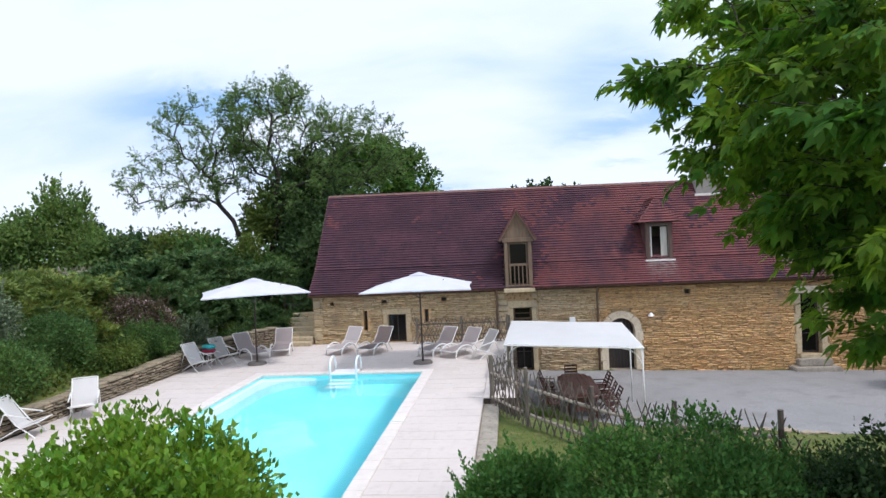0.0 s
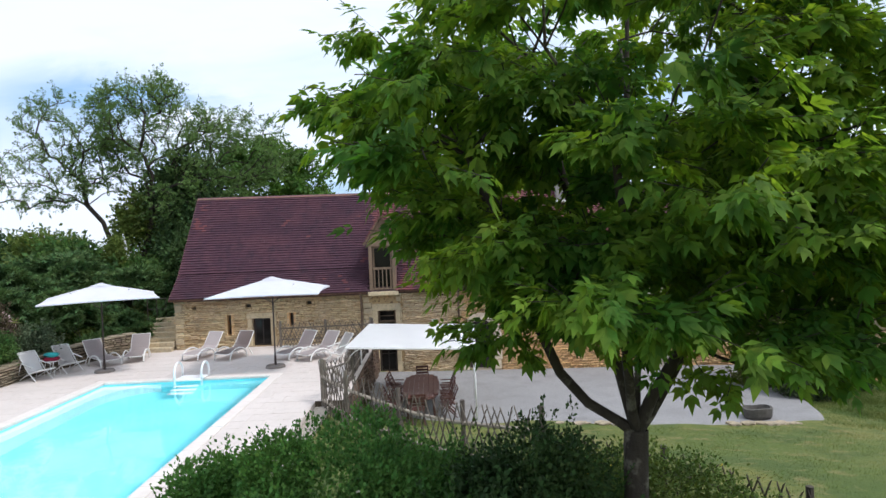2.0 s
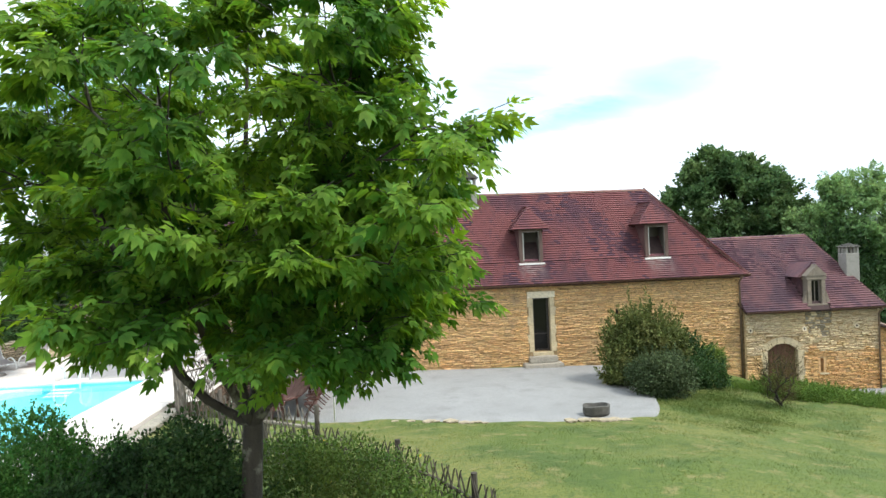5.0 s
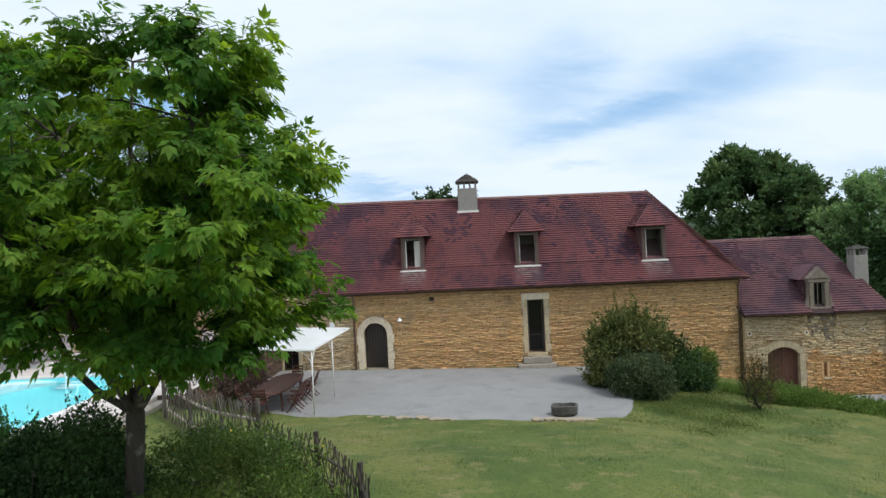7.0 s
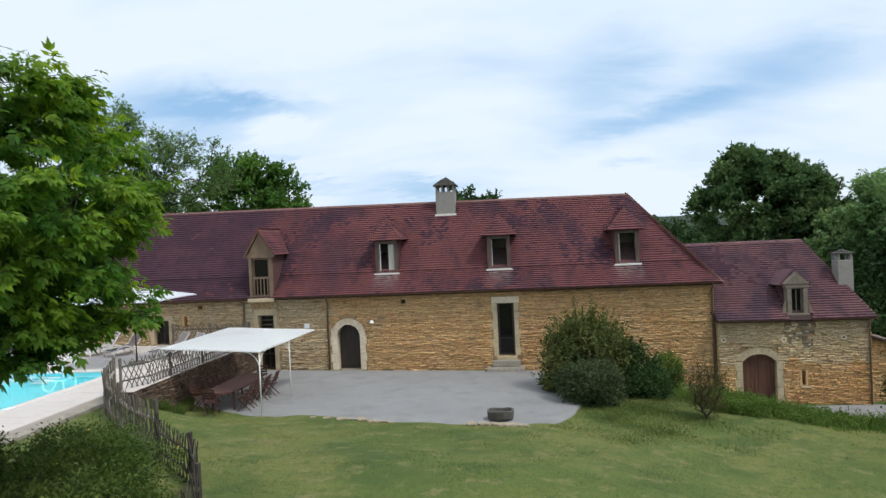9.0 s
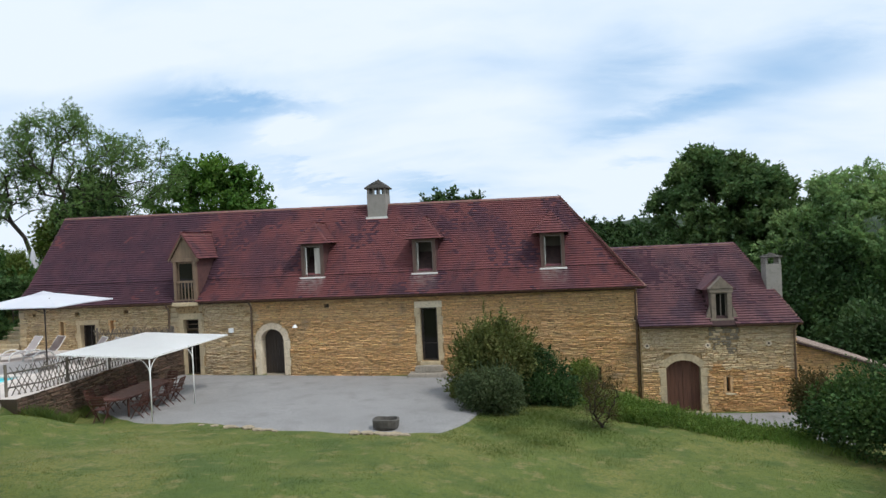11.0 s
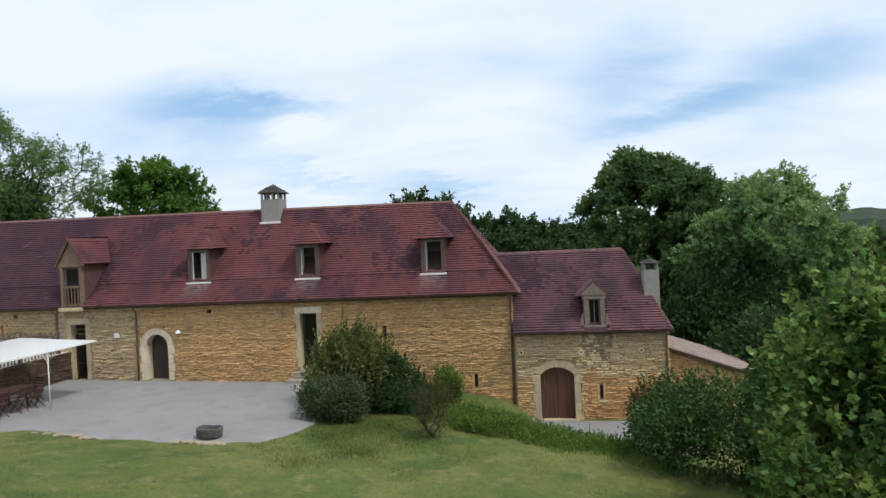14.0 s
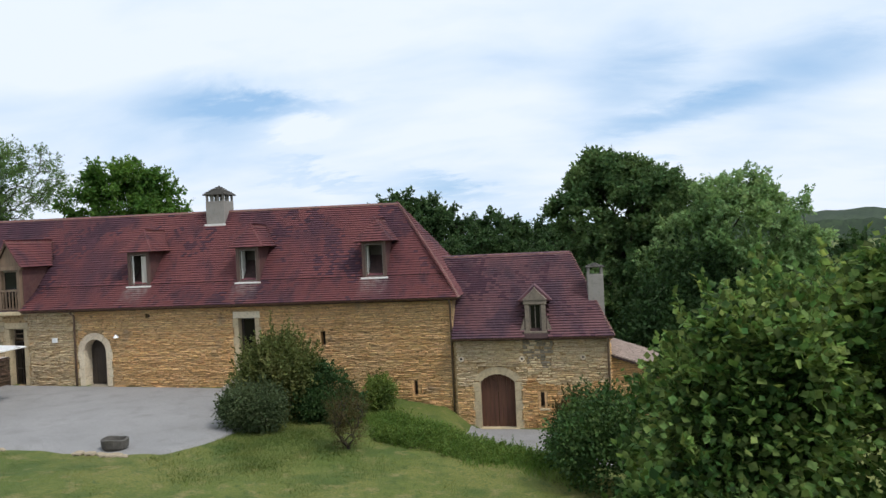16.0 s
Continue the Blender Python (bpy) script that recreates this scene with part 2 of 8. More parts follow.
TILE_VARY = [(0.35, 0.42, 0.62, (0.178, 0.058, 0.057)), (0.30, 0.50, 0.64, (0.100, 0.036, 0.047), (1.2, 1, 0.6)), (0.9, 0.52, 0.68, (0.070, 0.028, 0.041), (1.5, 1, 0.55)), (2.8, 0.54, 0.74, (0.085, 0.036, 0.048), (1.3, 1, 0.6)), (9, 0.60, 0.80, (0.17, 0.10, 0.105))]
OLD_VARY = [(0.5, 0.42, 0.62, (0.150, 0.068, 0.074)), (0.6, 0.46, 0.60, (0.068, 0.034, 0.050), (1.2, 1, 0.6)), (2.4, 0.52, 0.74, (0.080, 0.041, 0.055), (1.3, 1, 0.6)), (8, 0.58, 0.78, (0.19, 0.12, 0.12))]
DARK_VARY = [(0.7, 0.42, 0.64, (0.095, 0.036, 0.050)), (1.9, 0.5, 0.7, (0.050, 0.023, 0.037), (1.3, 1, 0.6)), (9, 0.60, 0.80, (0.14, 0.085, 0.095))]
M["tile"] = material("plain clay tile", (0.158, 0.050, 0.052), 0.85, vary=TILE_VARY, island=0.05, bump=0.4, bump_scale=40)
M["tile_piece"] = material("plain clay roof tile", (0.158, 0.050, 0.052), 0.85, vary=TILE_VARY, obj_random=0.05, bump=0.4, bump_scale=40)
M["purple_tile"] = material("lichened clay tile", (0.132, 0.058, 0.066), 0.85, vary=OLD_VARY, island=0.05, bump=0.4, bump_scale=40)
M["purple_tile_piece"] = material("lichened clay roof tile", (0.132, 0.058, 0.066), 0.85, vary=OLD_VARY, obj_random=0.05, bump=0.4, bump_scale=40)
M["dark_tile"] = material("dark lichened clay tile", (0.066, 0.026, 0.042), 0.87, vary=DARK_VARY, island=0.05, bump=0.4, bump_scale=40)
for kind in ("tile", "tile_piece", "dark_tile"):
    runoff(M[kind], [(6.42, 0.6, 4.6, 3.75), (11.9, 0.6, 4.6, 3.75), (17.9, 0.6, 4.6, 3.75)], (0.27, 0.21, 0.20))
M["ridge"] = material("ridge tile", (0.225, 0.105, 0.085), 0.88, vary=[(3, 0.4, 0.7, (0.15, 0.10, 0.08)), (9, 0.5, 0.8, (0.22, 0.18, 0.13))], island=0.2)
M["under"] = material("roof boarding", (0.055, 0.03, 0.028), 0.95, vary=[(6, 0.4, 0.7, (0.03, 0.018, 0.018))])
M["metal_brown"] = material("weathered copper gutter", (0.10, 0.055, 0.04), 0.5, 0.6, vary=[(4, 0.4, 0.7, (0.16, 0.09, 0.06))])
M["downpipe_metal"] = material("dull weathered downpipe", (0.20, 0.135, 0.095), 0.7, 0.2, vary=[(4, 0.4, 0.7, (0.15, 0.10, 0.075)), (9, 0.5, 0.8, (0.25, 0.18, 0.13))])
M["oak"] = material("weathered oak", (0.20, 0.135, 0.085), 0.8, vary=[(5, 0.4, 0.7, (0.13, 0.09, 0.06), (1, 1, 0.12)), (24, 0.5, 0.8, (0.08, 0.055, 0.04), (1, 1, 0.1))], bump=0.4)
M["door_wood"] = material("stained barn door wood", (0.115, 0.049, 0.028), 0.75, vary=[(6, 0.4, 0.7, (0.07, 0.028, 0.016), (1, 1, 0.1)), (26, 0.5, 0.8, (0.05, 0.02, 0.012), (1, 1, 0.08))], bump=0.3)
M["dark_door_and_hole"] = material("dark door paint and hole shade", (0.035, 0.026, 0.022), 0.45, vary=[(8, 0.4, 0.7, (0.05, 0.038, 0.03), (1, 1, 0.2))])
M["white_paint"] = material("white painted wood", (0.72, 0.71, 0.67), 0.5, vary=[(5, 0.45, 0.75, (0.60, 0.58, 0.53))])
M["grey_paint"] = material("brown window frame", (0.19, 0.155, 0.13), 0.55, vary=[(5, 0.45, 0.75, (0.14, 0.115, 0.095))])
M["room"] = material("unlit room plaster", (0.10, 0.085, 0.07), 0.9, vary=[(2, 0.4, 0.7, (0.07, 0.06, 0.05))])
M["curtain"] = material("pale curtain", (0.55, 0.52, 0.46), 0.9, vary=[(9, 0.4, 0.7, (0.44, 0.41, 0.36), (1, 1, 0.1))])
M["render"] = material("cement render", (0.29, 0.27, 0.245), 0.92, vary=[(2.5, 0.4, 0.7, (0.26, 0.24, 0.215)), (9, 0.52, 0.8, (0.18, 0.17, 0.15))], bump=0.4)
M["deck"] = material("pale stone paving", (0.62, 0.555, 0.51), 0.85, vary=[(0.8, 0.4, 0.7, (0.58, 0.52, 0.475)), (7, 0.5, 0.8, (0.52, 0.46, 0.42))], obj_random=0.015, bump=0.25, bump_scale=35)
M["deck_rest"] = material("pale stone paving field", (0.62, 0.555, 0.51), 0.85, vary=[(0.8, 0.4, 0.7, (0.58, 0.52, 0.475)), (7, 0.5, 0.8, (0.52, 0.46, 0.42))], island=0.015, bump=0.25, bump_scale=35)
M["joint"] = material("paving bed", (0.585, 0.525, 0.48), 0.95, vary=[(6, 0.4, 0.7, (0.58, 0.52, 0.47))])
M["coping"] = material("white pool coping", (0.69, 0.63, 0.58), 0.8, vary=[(3, 0.4, 0.7, (0.63, 0.57, 0.52))], island=0.04)
M["step_liner"] = material("white pool step", (0.70, 0.86, 0.88), 0.5, vary=[(0.9, 0.4, 0.7, (0.62, 0.82, 0.86))])
M["cheek_tile"] = material("dark hung tile", (0.105, 0.044, 0.040), 0.88, vary=[(2.5, 0.4, 0.7, (0.075, 0.034, 0.034)), (9, 0.5, 0.8, (0.13, 0.07, 0.06))], bump=0.4)
M["step_stone"] = material("worn limestone step", (0.36, 0.32, 0.26), 0.92, vary=[(3, 0.4, 0.7, (0.27, 0.24, 0.20)), (12, 0.5, 0.8, (0.17, 0.15, 0.125))], island=0.1, bump=0.7, bump_scale=25)
M["frame_wood"] = material("brown dormer timber", (0.125, 0.078, 0.062), 0.8, vary=[(5, 0.4, 0.7, (0.09, 0.055, 0.045), (1, 1, 0.12))], bump=0.3)
M["liner"] = material("pale blue pool liner", (0.25, 0.80, 0.87), 0.5, vary=[(0.5, 0.4, 0.7, (0.31, 0.83, 0.89))])
M["gravel"] = material("pale grey gravel", (0.275, 0.268, 0.262), 0.95, vary=[(0.35, 0.4, 0.7, (0.32, 0.31, 0.305)), (1.1, 0.5, 0.72, (0.215, 0.207, 0.20)), (30, 0.45, 0.7, (0.18, 0.176, 0.174))], bump=0.9, bump_scale=45)
M["grass"] = material("mown grass", (0.090, 0.124, 0.016), 0.9, vary=[(0.25, 0.42, 0.60, (0.155, 0.160, 0.034)), (0.6, 0.5, 0.64, (0.060, 0.096, 0.012)), (1.7, 0.54, 0.68, (0.20, 0.18, 0.062)), (3.5, 0.54, 0.72, (0.050, 0.088, 0.013)), (14, 0.45, 0.75, (0.050, 0.080, 0.012))], bump=0.8, bump_scale=30)
M["blade"] = material("grass blade", (0.094, 0.130, 0.017), 0.8, vary=[(0.25, 0.42, 0.60, (0.16, 0.165, 0.036)), (0.6, 0.5, 0.64, (0.065, 0.102, 0.013)), (1.7, 0.54, 0.68, (0.205, 0.187, 0.066)), (3.5, 0.54, 0.72, (0.055, 0.095, 0.014))], island=0.3, translucent=0.25)
M["tall_grass"] = material("long bank grass", (0.105, 0.185, 0.03), 0.8, vary=[(0.8, 0.42, 0.66, (0.17, 0.225, 0.05))], island=0.35, translucent=0.3)
M["dark_grass"] = material("dark green grass", (0.066, 0.108, 0.016), 0.8, vary=[(0.9, 0.42, 0.66, (0.125, 0.145, 0.03)), (3, 0.5, 0.7, (0.045, 0.080, 0.012))], island=0.3, translucent=0.25)
M["soil"] = material("garden soil", (0.075, 0.055, 0.035), 0.95, vary=[(3, 0.4, 0.7, (0.05, 0.04, 0.025))], bump=0.8)
M["bark"] = material("grey brown bark", (0.048, 0.037, 0.027), 0.9, vary=[(9, 0.4, 0.7, (0.025, 0.019, 0.014), (1, 1, 0.25)), (4.5, 0.56, 0.66, (0.15, 0.135, 0.105))], bump=0.9, bump_scale=25)
M["dark_bark"] = material("dark bark", (0.045, 0.035, 0.026), 0.92, vary=[(7, 0.4, 0.7, (0.028, 0.022, 0.017), (1, 1, 0.25))], bump=0.9, bump_scale=20)
M["fence"] = material("grey chestnut paling", (0.155, 0.13, 0.105), 0.9, vary=[(6, 0.4, 0.7, (0.10, 0.083, 0.068), (1, 1, 0.15))], obj_random=0.3)
M["canvas"] = material("white canopy canvas", (0.94, 0.94, 0.93), 0.85, vary=[(1.5, 0.4, 0.7, (0.91, 0.91, 0.90))], translucent=0.05)
M["parasol"] = material("white parasol cloth", (0.68, 0.68, 0.73), 0.9, vary=[(1.5, 0.4, 0.7, (0.63, 0.63, 0.69))], translucent=0.2)
M["white_metal"] = material("white enamelled metal", (0.78, 0.77, 0.74), 0.4, vary=[(6, 0.5, 0.8, (0.68, 0.66, 0.62))])
M["taupe"] = material("taupe sling fabric", (0.47, 0.41, 0.395), 0.85, vary=[(60, 0.4, 0.7, (0.38, 0.33, 0.315))])
M["white_sling"] = material("white sling fabric", (0.76, 0.74, 0.72), 0.85, vary=[(60, 0.4, 0.7, (0.70, 0.68, 0.66))])
M["pole"] = material("bronze parasol pole", (0.06, 0.045, 0.04), 0.45, 0.4)
M["base"] = material("grey parasol base", (0.20, 0.17, 0.15), 0.8, vary=[(8, 0.4, 0.7, (0.15, 0.13, 0.11))])
M["teak"] = material("red stained teak", (0.064, 0.021, 0.014), 0.6, vary=[(9, 0.4, 0.7, (0.095, 0.032, 0.019), (0.2, 1, 1))], bump=0.2)
M["towel_blue"] = material("turquoise towel", (0.05, 0.42, 0.42), 0.95)
M["towel_red"] = material("crimson towel", (0.32, 0.02, 0.05), 0.95)
M["white_plastic"] = material("white plastic", (0.82, 0.83, 0.83), 0.35)
M["blossom"] = material("pink blossom", (0.50, 0.36, 0.37), 0.8, island=0.3, translucent=0.2)
M["yellow_flower"] = material("yellow flower", (0.75, 0.55, 0.06), 0.8, island=0.2, translucent=0.2)
M["white_flower"] = material("cream flower", (0.62, 0.58, 0.45), 0.8, island=0.2, translucent=0.2)
M["leaf_maple"] = leafy("maple leaf", (0.076, 0.184, 0.030), (0.26, 0.40, 0.052), 0.28, 0.54)
M["leaf_laurel"] = leafy("laurel leaf", (0.12, 0.25, 0.03), (0.24, 0.38, 0.05), 0.3, 0.3, 0.4, 2.2)
M["leaf_fine"] = leafy("fine shrub leaf", (0.085, 0.205, 0.05), (0.14, 0.285, 0.065), 0.35, 0.3)
M["leaf_dark"] = leafy("dark shrub leaf", (0.070, 0.14, 0.042), (0.12, 0.215, 0.055), 0.4, 0.35)
M["leaf_hedge"] = leafy("hedge leaf", (0.075, 0.13, 0.028), (0.14, 0.19, 0.04), 0.35, 0.3)
M["leaf_walnut"] = leafy("walnut leaf", (0.105, 0.19, 0.055), (0.175, 0.275, 0.09), 0.35, 0.4, scale=0.4)
M["leaf_ash"] = leafy("ash leaf", (0.17, 0.285, 0.11), (0.28, 0.40, 0.165), 0.4, 0.45, scale=0.3)
M["leaf_lime"] = leafy("lime leaf", (0.080, 0.148, 0.055), (0.155, 0.232, 0.085), 0.35, 0.35, scale=0.4)
M["leaf_viburnum"] = leafy("viburnum leaf", (0.105, 0.130, 0.038), (0.20, 0.205, 0.070), 0.4, 0.25)
M["leaf_hedge_bush"] = leafy("round hedge leaf", (0.042, 0.086, 0.026), (0.105, 0.175, 0.050), 0.45, 0.25, scale=1.4)
M["leaf_sage"] = leafy("sage leaf", (0.060, 0.088, 0.038), (0.105, 0.138, 0.062), 0.4, 0.2)
M["leaf_hazel"] = leafy("hazel leaf", (0.060, 0.118, 0.030), (0.28, 0.39, 0.12), 0.6, 0.45, scale=1.2)
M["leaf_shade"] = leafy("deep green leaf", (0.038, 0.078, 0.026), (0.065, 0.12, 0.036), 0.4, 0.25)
M["fence_dark"] = material("dark weathered paling", (0.085, 0.068, 0.052), 0.9, vary=[(6, 0.4, 0.7, (0.05, 0.042, 0.034), (1, 1, 0.15))], obj_random=0.3)
M["leaf_light"] = leafy("light hedge leaf", (0.13, 0.22, 0.065), (0.21, 0.31, 0.09), 0.4, 0.45)
M["leaf_oak"] = leafy("oak leaf", (0.070, 0.155, 0.030), (0.125, 0.235, 0.042), 0.3, 0.3, scale=0.4)
M["leaf_wood"] = leafy("woodland leaf", (0.042, 0.084, 0.030), (0.075, 0.128, 0.043), 0.3, 0.25, scale=0.3)
M["leaf_deep"] = leafy("deep thicket leaf", (0.026, 0.058, 0.018), (0.048, 0.09, 0.025), 0.35, 0.2, scale=0.4)
M["leaf_juniper"] = leafy("juniper spray", (0.060, 0.120, 0.044), (0.14, 0.225, 0.08), 0.5, 0.25)
M["leaf_gold"] = leafy("golden juniper spray", (0.12, 0.18, 0.045), (0.27, 0.325, 0.08), 0.45, 0.25)
M["far_wood"] = material("far woodland", (0.017, 0.034, 0.014), 0.95, vary=[(0.06, 0.4, 0.7, (0.034, 0.058, 0.022)), (0.4, 0.45, 0.7, (0.012, 0.024, 0.011))])
M["leaf_bush"] = leafy("brown green bush leaf", (0.115, 0.170, 0.042), (0.20, 0.265, 0.062), 0.4, 0.3)
M["leaf_cover"] = leafy("lush ground cover leaf", (0.105, 0.180, 0.036), (0.185, 0.27, 0.062), 0.4, 0.3, scale=1.6)
M["leaf_rust"] = leafy("rusty leaf", (0.085, 0.075, 0.03), (0.12, 0.095, 0.035), 0.4, 0.25)
M["cap_stone"] = material("sooty cap stone", (0.10, 0.092, 0.08), 0.93, vary=[(6, 0.4, 0.7, (0.06, 0.055, 0.05))], bump=0.6)
M["leaf_grey"] = leafy("grey green leaf", (0.13, 0.18, 0.10), (0.22, 0.27, 0.16), 0.35, 0.2)
M["leaf_plum"] = leafy("bronze shrub leaf", (0.105, 0.085, 0.05), (0.15, 0.125, 0.075), 0.35, 0.2)

water = bpy.data.materials.new("pool water")
water.use_nodes = True
gb = water.node_tree.nodes["Principled BSDF"]
gb.inputs["Base Color"].default_value, gb.inputs["Roughness"].default_value = (0.88, 0.99, 1.0, 1), 0.04
gb.inputs["Transmission Weight"].default_value, gb.inputs["IOR"].default_value = 1.0, 1.33
wz = water.node_tree.nodes.new("ShaderNodeTexNoise")
wz.inputs["Scale"].default_value, wz.inputs["Detail"].default_value = 2.2, 3
wb = water.node_tree.nodes.new("ShaderNodeBump")
wb.inputs["Strength"].default_value, wb.inputs["Distance"].default_value = 0.10, 0.04
water.node_tree.links.new(water.node_tree.nodes.new("ShaderNodeTexCoord").outputs["Object"], wz.inputs["Vector"])
water.node_tree.links.new(wz.outputs["Fac"], wb.inputs["Height"])
water.node_tree.links.new(wb.outputs["Normal"], gb.inputs["Normal"])
M["water"] = water
dark_glass = bpy.data.materials.new("dark door glass")
dark_glass.use_nodes = True
gb = dark_glass.node_tree.nodes["Principled BSDF"]
gb.inputs["Base Color"].default_value, gb.inputs["Roughness"].default_value, gb.inputs["Specular IOR Level"].default_value = (0.012, 0.011, 0.010, 1), 0.06, 0.25
M["dark_glass"] = dark_glass


# ---- mesh helpers ----
def mesh_of(name, verts, faces, mat=None, smooth=False):
    me = bpy.data.meshes.new(name)
    me.from_pydata([tuple(map(float, v)) for v in verts], [], [tuple(map(int, f)) for f in faces])
    if mat:
        me.materials.append(M[mat])
    if smooth:
        me.polygons.foreach_set("use_smooth", [True] * len(me.polygons))
    return me


def quads(name, verts, faces, mat, smooth=False):
    """A mesh from a vertex array and an array of faces that all have the same number of corners."""
    verts, faces = np.asarray(verts, np.float32).reshape(-1, 3), np.asarray(faces, np.int32)
    me = bpy.data.meshes.new(name)
    k = faces.shape[1]
    me.vertices.add(len(verts)), me.loops.add(faces.size), me.polygons.add(len(faces))
    me.vertices.foreach_set("co", verts.ravel())
    me.loops.foreach_set("vertex_index", faces.ravel())
    me.polygons.foreach_set("loop_start", np.arange(0, faces.size, k, dtype=np.int32))
    me.polygons.foreach_set("use_smooth", np.full(len(faces), bool(smooth)))
    me.materials.append(M[mat])
    me.update(calc_edges=True)
    return me


def thing(name, label, category, group="", kind="", at=(0, 0, 0)):
    ob = new(name)
    ob.location = at
    return tagged(ob, label, category, group, kind)


def child(name, me, parent, label=""):
    """A mesh as one part under a thing or part; the mesh is given in the thing's own frame."""
    ob = new(name, me)
    ob.parent = parent
    return tagged(ob, label)


def part(name, bm, mat, parent=None, label="", smooth=False, bevel=0.0):
    if bevel:
        bmesh.ops.bevel(bm, geom=bm.edges[:], offset=bevel, segments=1, affect="EDGES")
    me = bpy.data.meshes.new(name)
    bm.normal_update()
    bm.to_mesh(me)
    bm.free()
    me.materials.append(M[mat])
    if smooth:
        me.polygons.foreach_set("use_smooth", [True] * len(me.polygons))
    ob = new(name, me)
    if parent:
        ob.parent = parent
    return tagged(ob, label)


def box(bm, x0, x1, y0, y1, z0, z1, m=None):
    made = bmesh.ops.create_cube(bm, size=1)["verts"]
    t = Matrix.Translation(((x0 + x1) / 2, (y0 + y1) / 2, (z0 + z1) / 2)) @ Matrix.Diagonal((x1 - x0, y1 - y0, z1 - z0, 1))
    bmesh.ops.transform(bm, matrix=(m @ t) if m else t, verts=made)
    return made


def boxes(*rows, bm=None):
    bm = bm or bmesh.new()
    for r in rows:
        box(bm, *r)
    return bm


def tube(points, r, sides=8, close=False, bm=None):
    """A round bar along points; r is one radius or one for each point."""
    bm = bm or bmesh.new()
    pts = [Vector(p) for p in points]
    rs = r if isinstance(r, (list, tuple)) else [r] * len(pts)
    rings, n = [], len(pts)
    side = None
    for i, p in enumerate(pts):
        a, b = (pts[(i - 1) % n], pts[(i + 1) % n]) if close else (pts[max(i - 1, 0)], pts[min(i + 1, n - 1)])
        d = (b - a).normalized()
        if side is None:
            side = d.orthogonal().normalized()
        side = (side - d * side.dot(d)).normalized()
        up = d.cross(side)
        rings.append([bm.verts.new(p + rs[i] * (math.cos(2 * math.pi * k / sides) * side + math.sin(2 * math.pi * k / sides) * up)) for k in range(sides)])
    for i in range(n if close else n - 1):
        A, B = rings[i], rings[(i + 1) % n]
        for k in range(sides):
            bm.faces.new((A[k], A[(k + 1) % sides], B[(k + 1) % sides], B[k]))
    if not close:
        bm.faces.new(rings[0][::-1]), bm.faces.new(rings[-1])
    return bm


def prism(outline, y0, y1, bm=None):
    """An outline in x and z, pushed from y0 to y1."""
    bm = bm or bmesh.new()
    A = [bm.verts.new((x, y0, z)) for x, z in outline]
    B = [bm.verts.new((x, y1, z)) for x, z in outline]
    bm.faces.new(A), bm.faces.new(B[::-1])
    for i in range(len(A)):
        j = (i + 1) % len(A)
        bm.faces.new((A[j], A[i], B[i], B[j]))
    return bm


def smoothstep(a, b, v):
    t = np.clip((v - a) / (b - a), 0, 1)
    return t * t * (3 - 2 * t)


# ---- ground ----
DECK = (-12.15, -0.85, 7.0, 27.3)               # terrace: x, x, y, y; its top is at DZ
DZ = 1.5
POOL = (-8.55, -2.98, 8.2, 20.85)


def yard_z(x, y):
    return 0.17 - 0.022 * x + 0.02 * (27.2 - y)


def ground_z(x, y):
    x, y = np.asarray(x, float), np.asarray(y, float)
    fall = 0.155 - 0.105 * smoothstep(11, 20, x)
    foot = 18.15 - 0.45 * smoothstep(4, 10, x)          # where the lawn begins to rise from the yard
    south = np.minimum(np.maximum(foot - y, 0), foot - 11.1) + 0.3 * np.maximum(11.1 - y, 0)
    lawn = yard_z(np.minimum(x, 14), np.maximum(y, foot)) + fall * south - 0.075 * np.maximum(x - 14, 0) - 0.02
    lawn = lawn - 0.09 * np.maximum(x - 17.5, 0) * smoothstep(21.5, 25.5, y)
    low = smoothstep(20.9, 22.6, x + 0.15 * (y - 27)) * smoothstep(20.8, 24.2, y + 0.1 * (x - 22) + 0.38 * np.maximum(x - 22.4, 0))
    z = lawn * (1 - low) + -1.9 * low
    west = np.maximum(smoothstep(3.2, 0.2, x) * smoothstep(18.6, 15.8, y), smoothstep(0.0, -0.3, x))   # beside and under the terrace
    z = z * (1 - west) + west * np.maximum(1.3, z * 0.4 + 0.85)
    under = smoothstep(-0.95, -1.4, x) * smoothstep(-12.3, -11.9, x) * smoothstep(6.9, 7.5, y) * smoothstep(27.4, 26.9, y)
    z = z * (1 - under) - 0.6 * under
    bank = np.maximum(-12.3 - x, 0)
    hill = 1.95 + 0.40 * np.minimum(bank, 5.0)
    wb = smoothstep(-12.2, -12.5, x)
    z = z * (1 - wb) + hill * wb
    nb = smoothstep(27.6, 30.5, y) * smoothstep(-8.0, -9.6, x)
    z = np.where(nb > 0, np.maximum(z, nb * (2.9 + 0.16 * np.minimum(np.maximum(-10 - x, 0), 8) + 0.1 * np.minimum(np.maximum(y - 31, 0), 12))), z)
    behind = smoothstep(34.5, 48, y)
    z = z * (1 - behind) + behind * (4.9 * smoothstep(8, -14, x) - 2.2 * smoothstep(15, 40, x) + 0.6)
    east = smoothstep(30, 60, x)
    z = z - 1.5 * east
    far = smoothstep(70, 260, np.hypot(x - 8, y - 10))
    return z * (1 - far) - 3.0 * far


def axis(lo, hi, step):
    mid = np.arange(lo, hi + 1e-6, step)
    out = [40, 60, 90, 140, 220, 350, 600, 1000, 1800]
    return np.concatenate([[lo - d + 30 for d in out[::-1]], mid, [hi + d - 30 for d in out]])


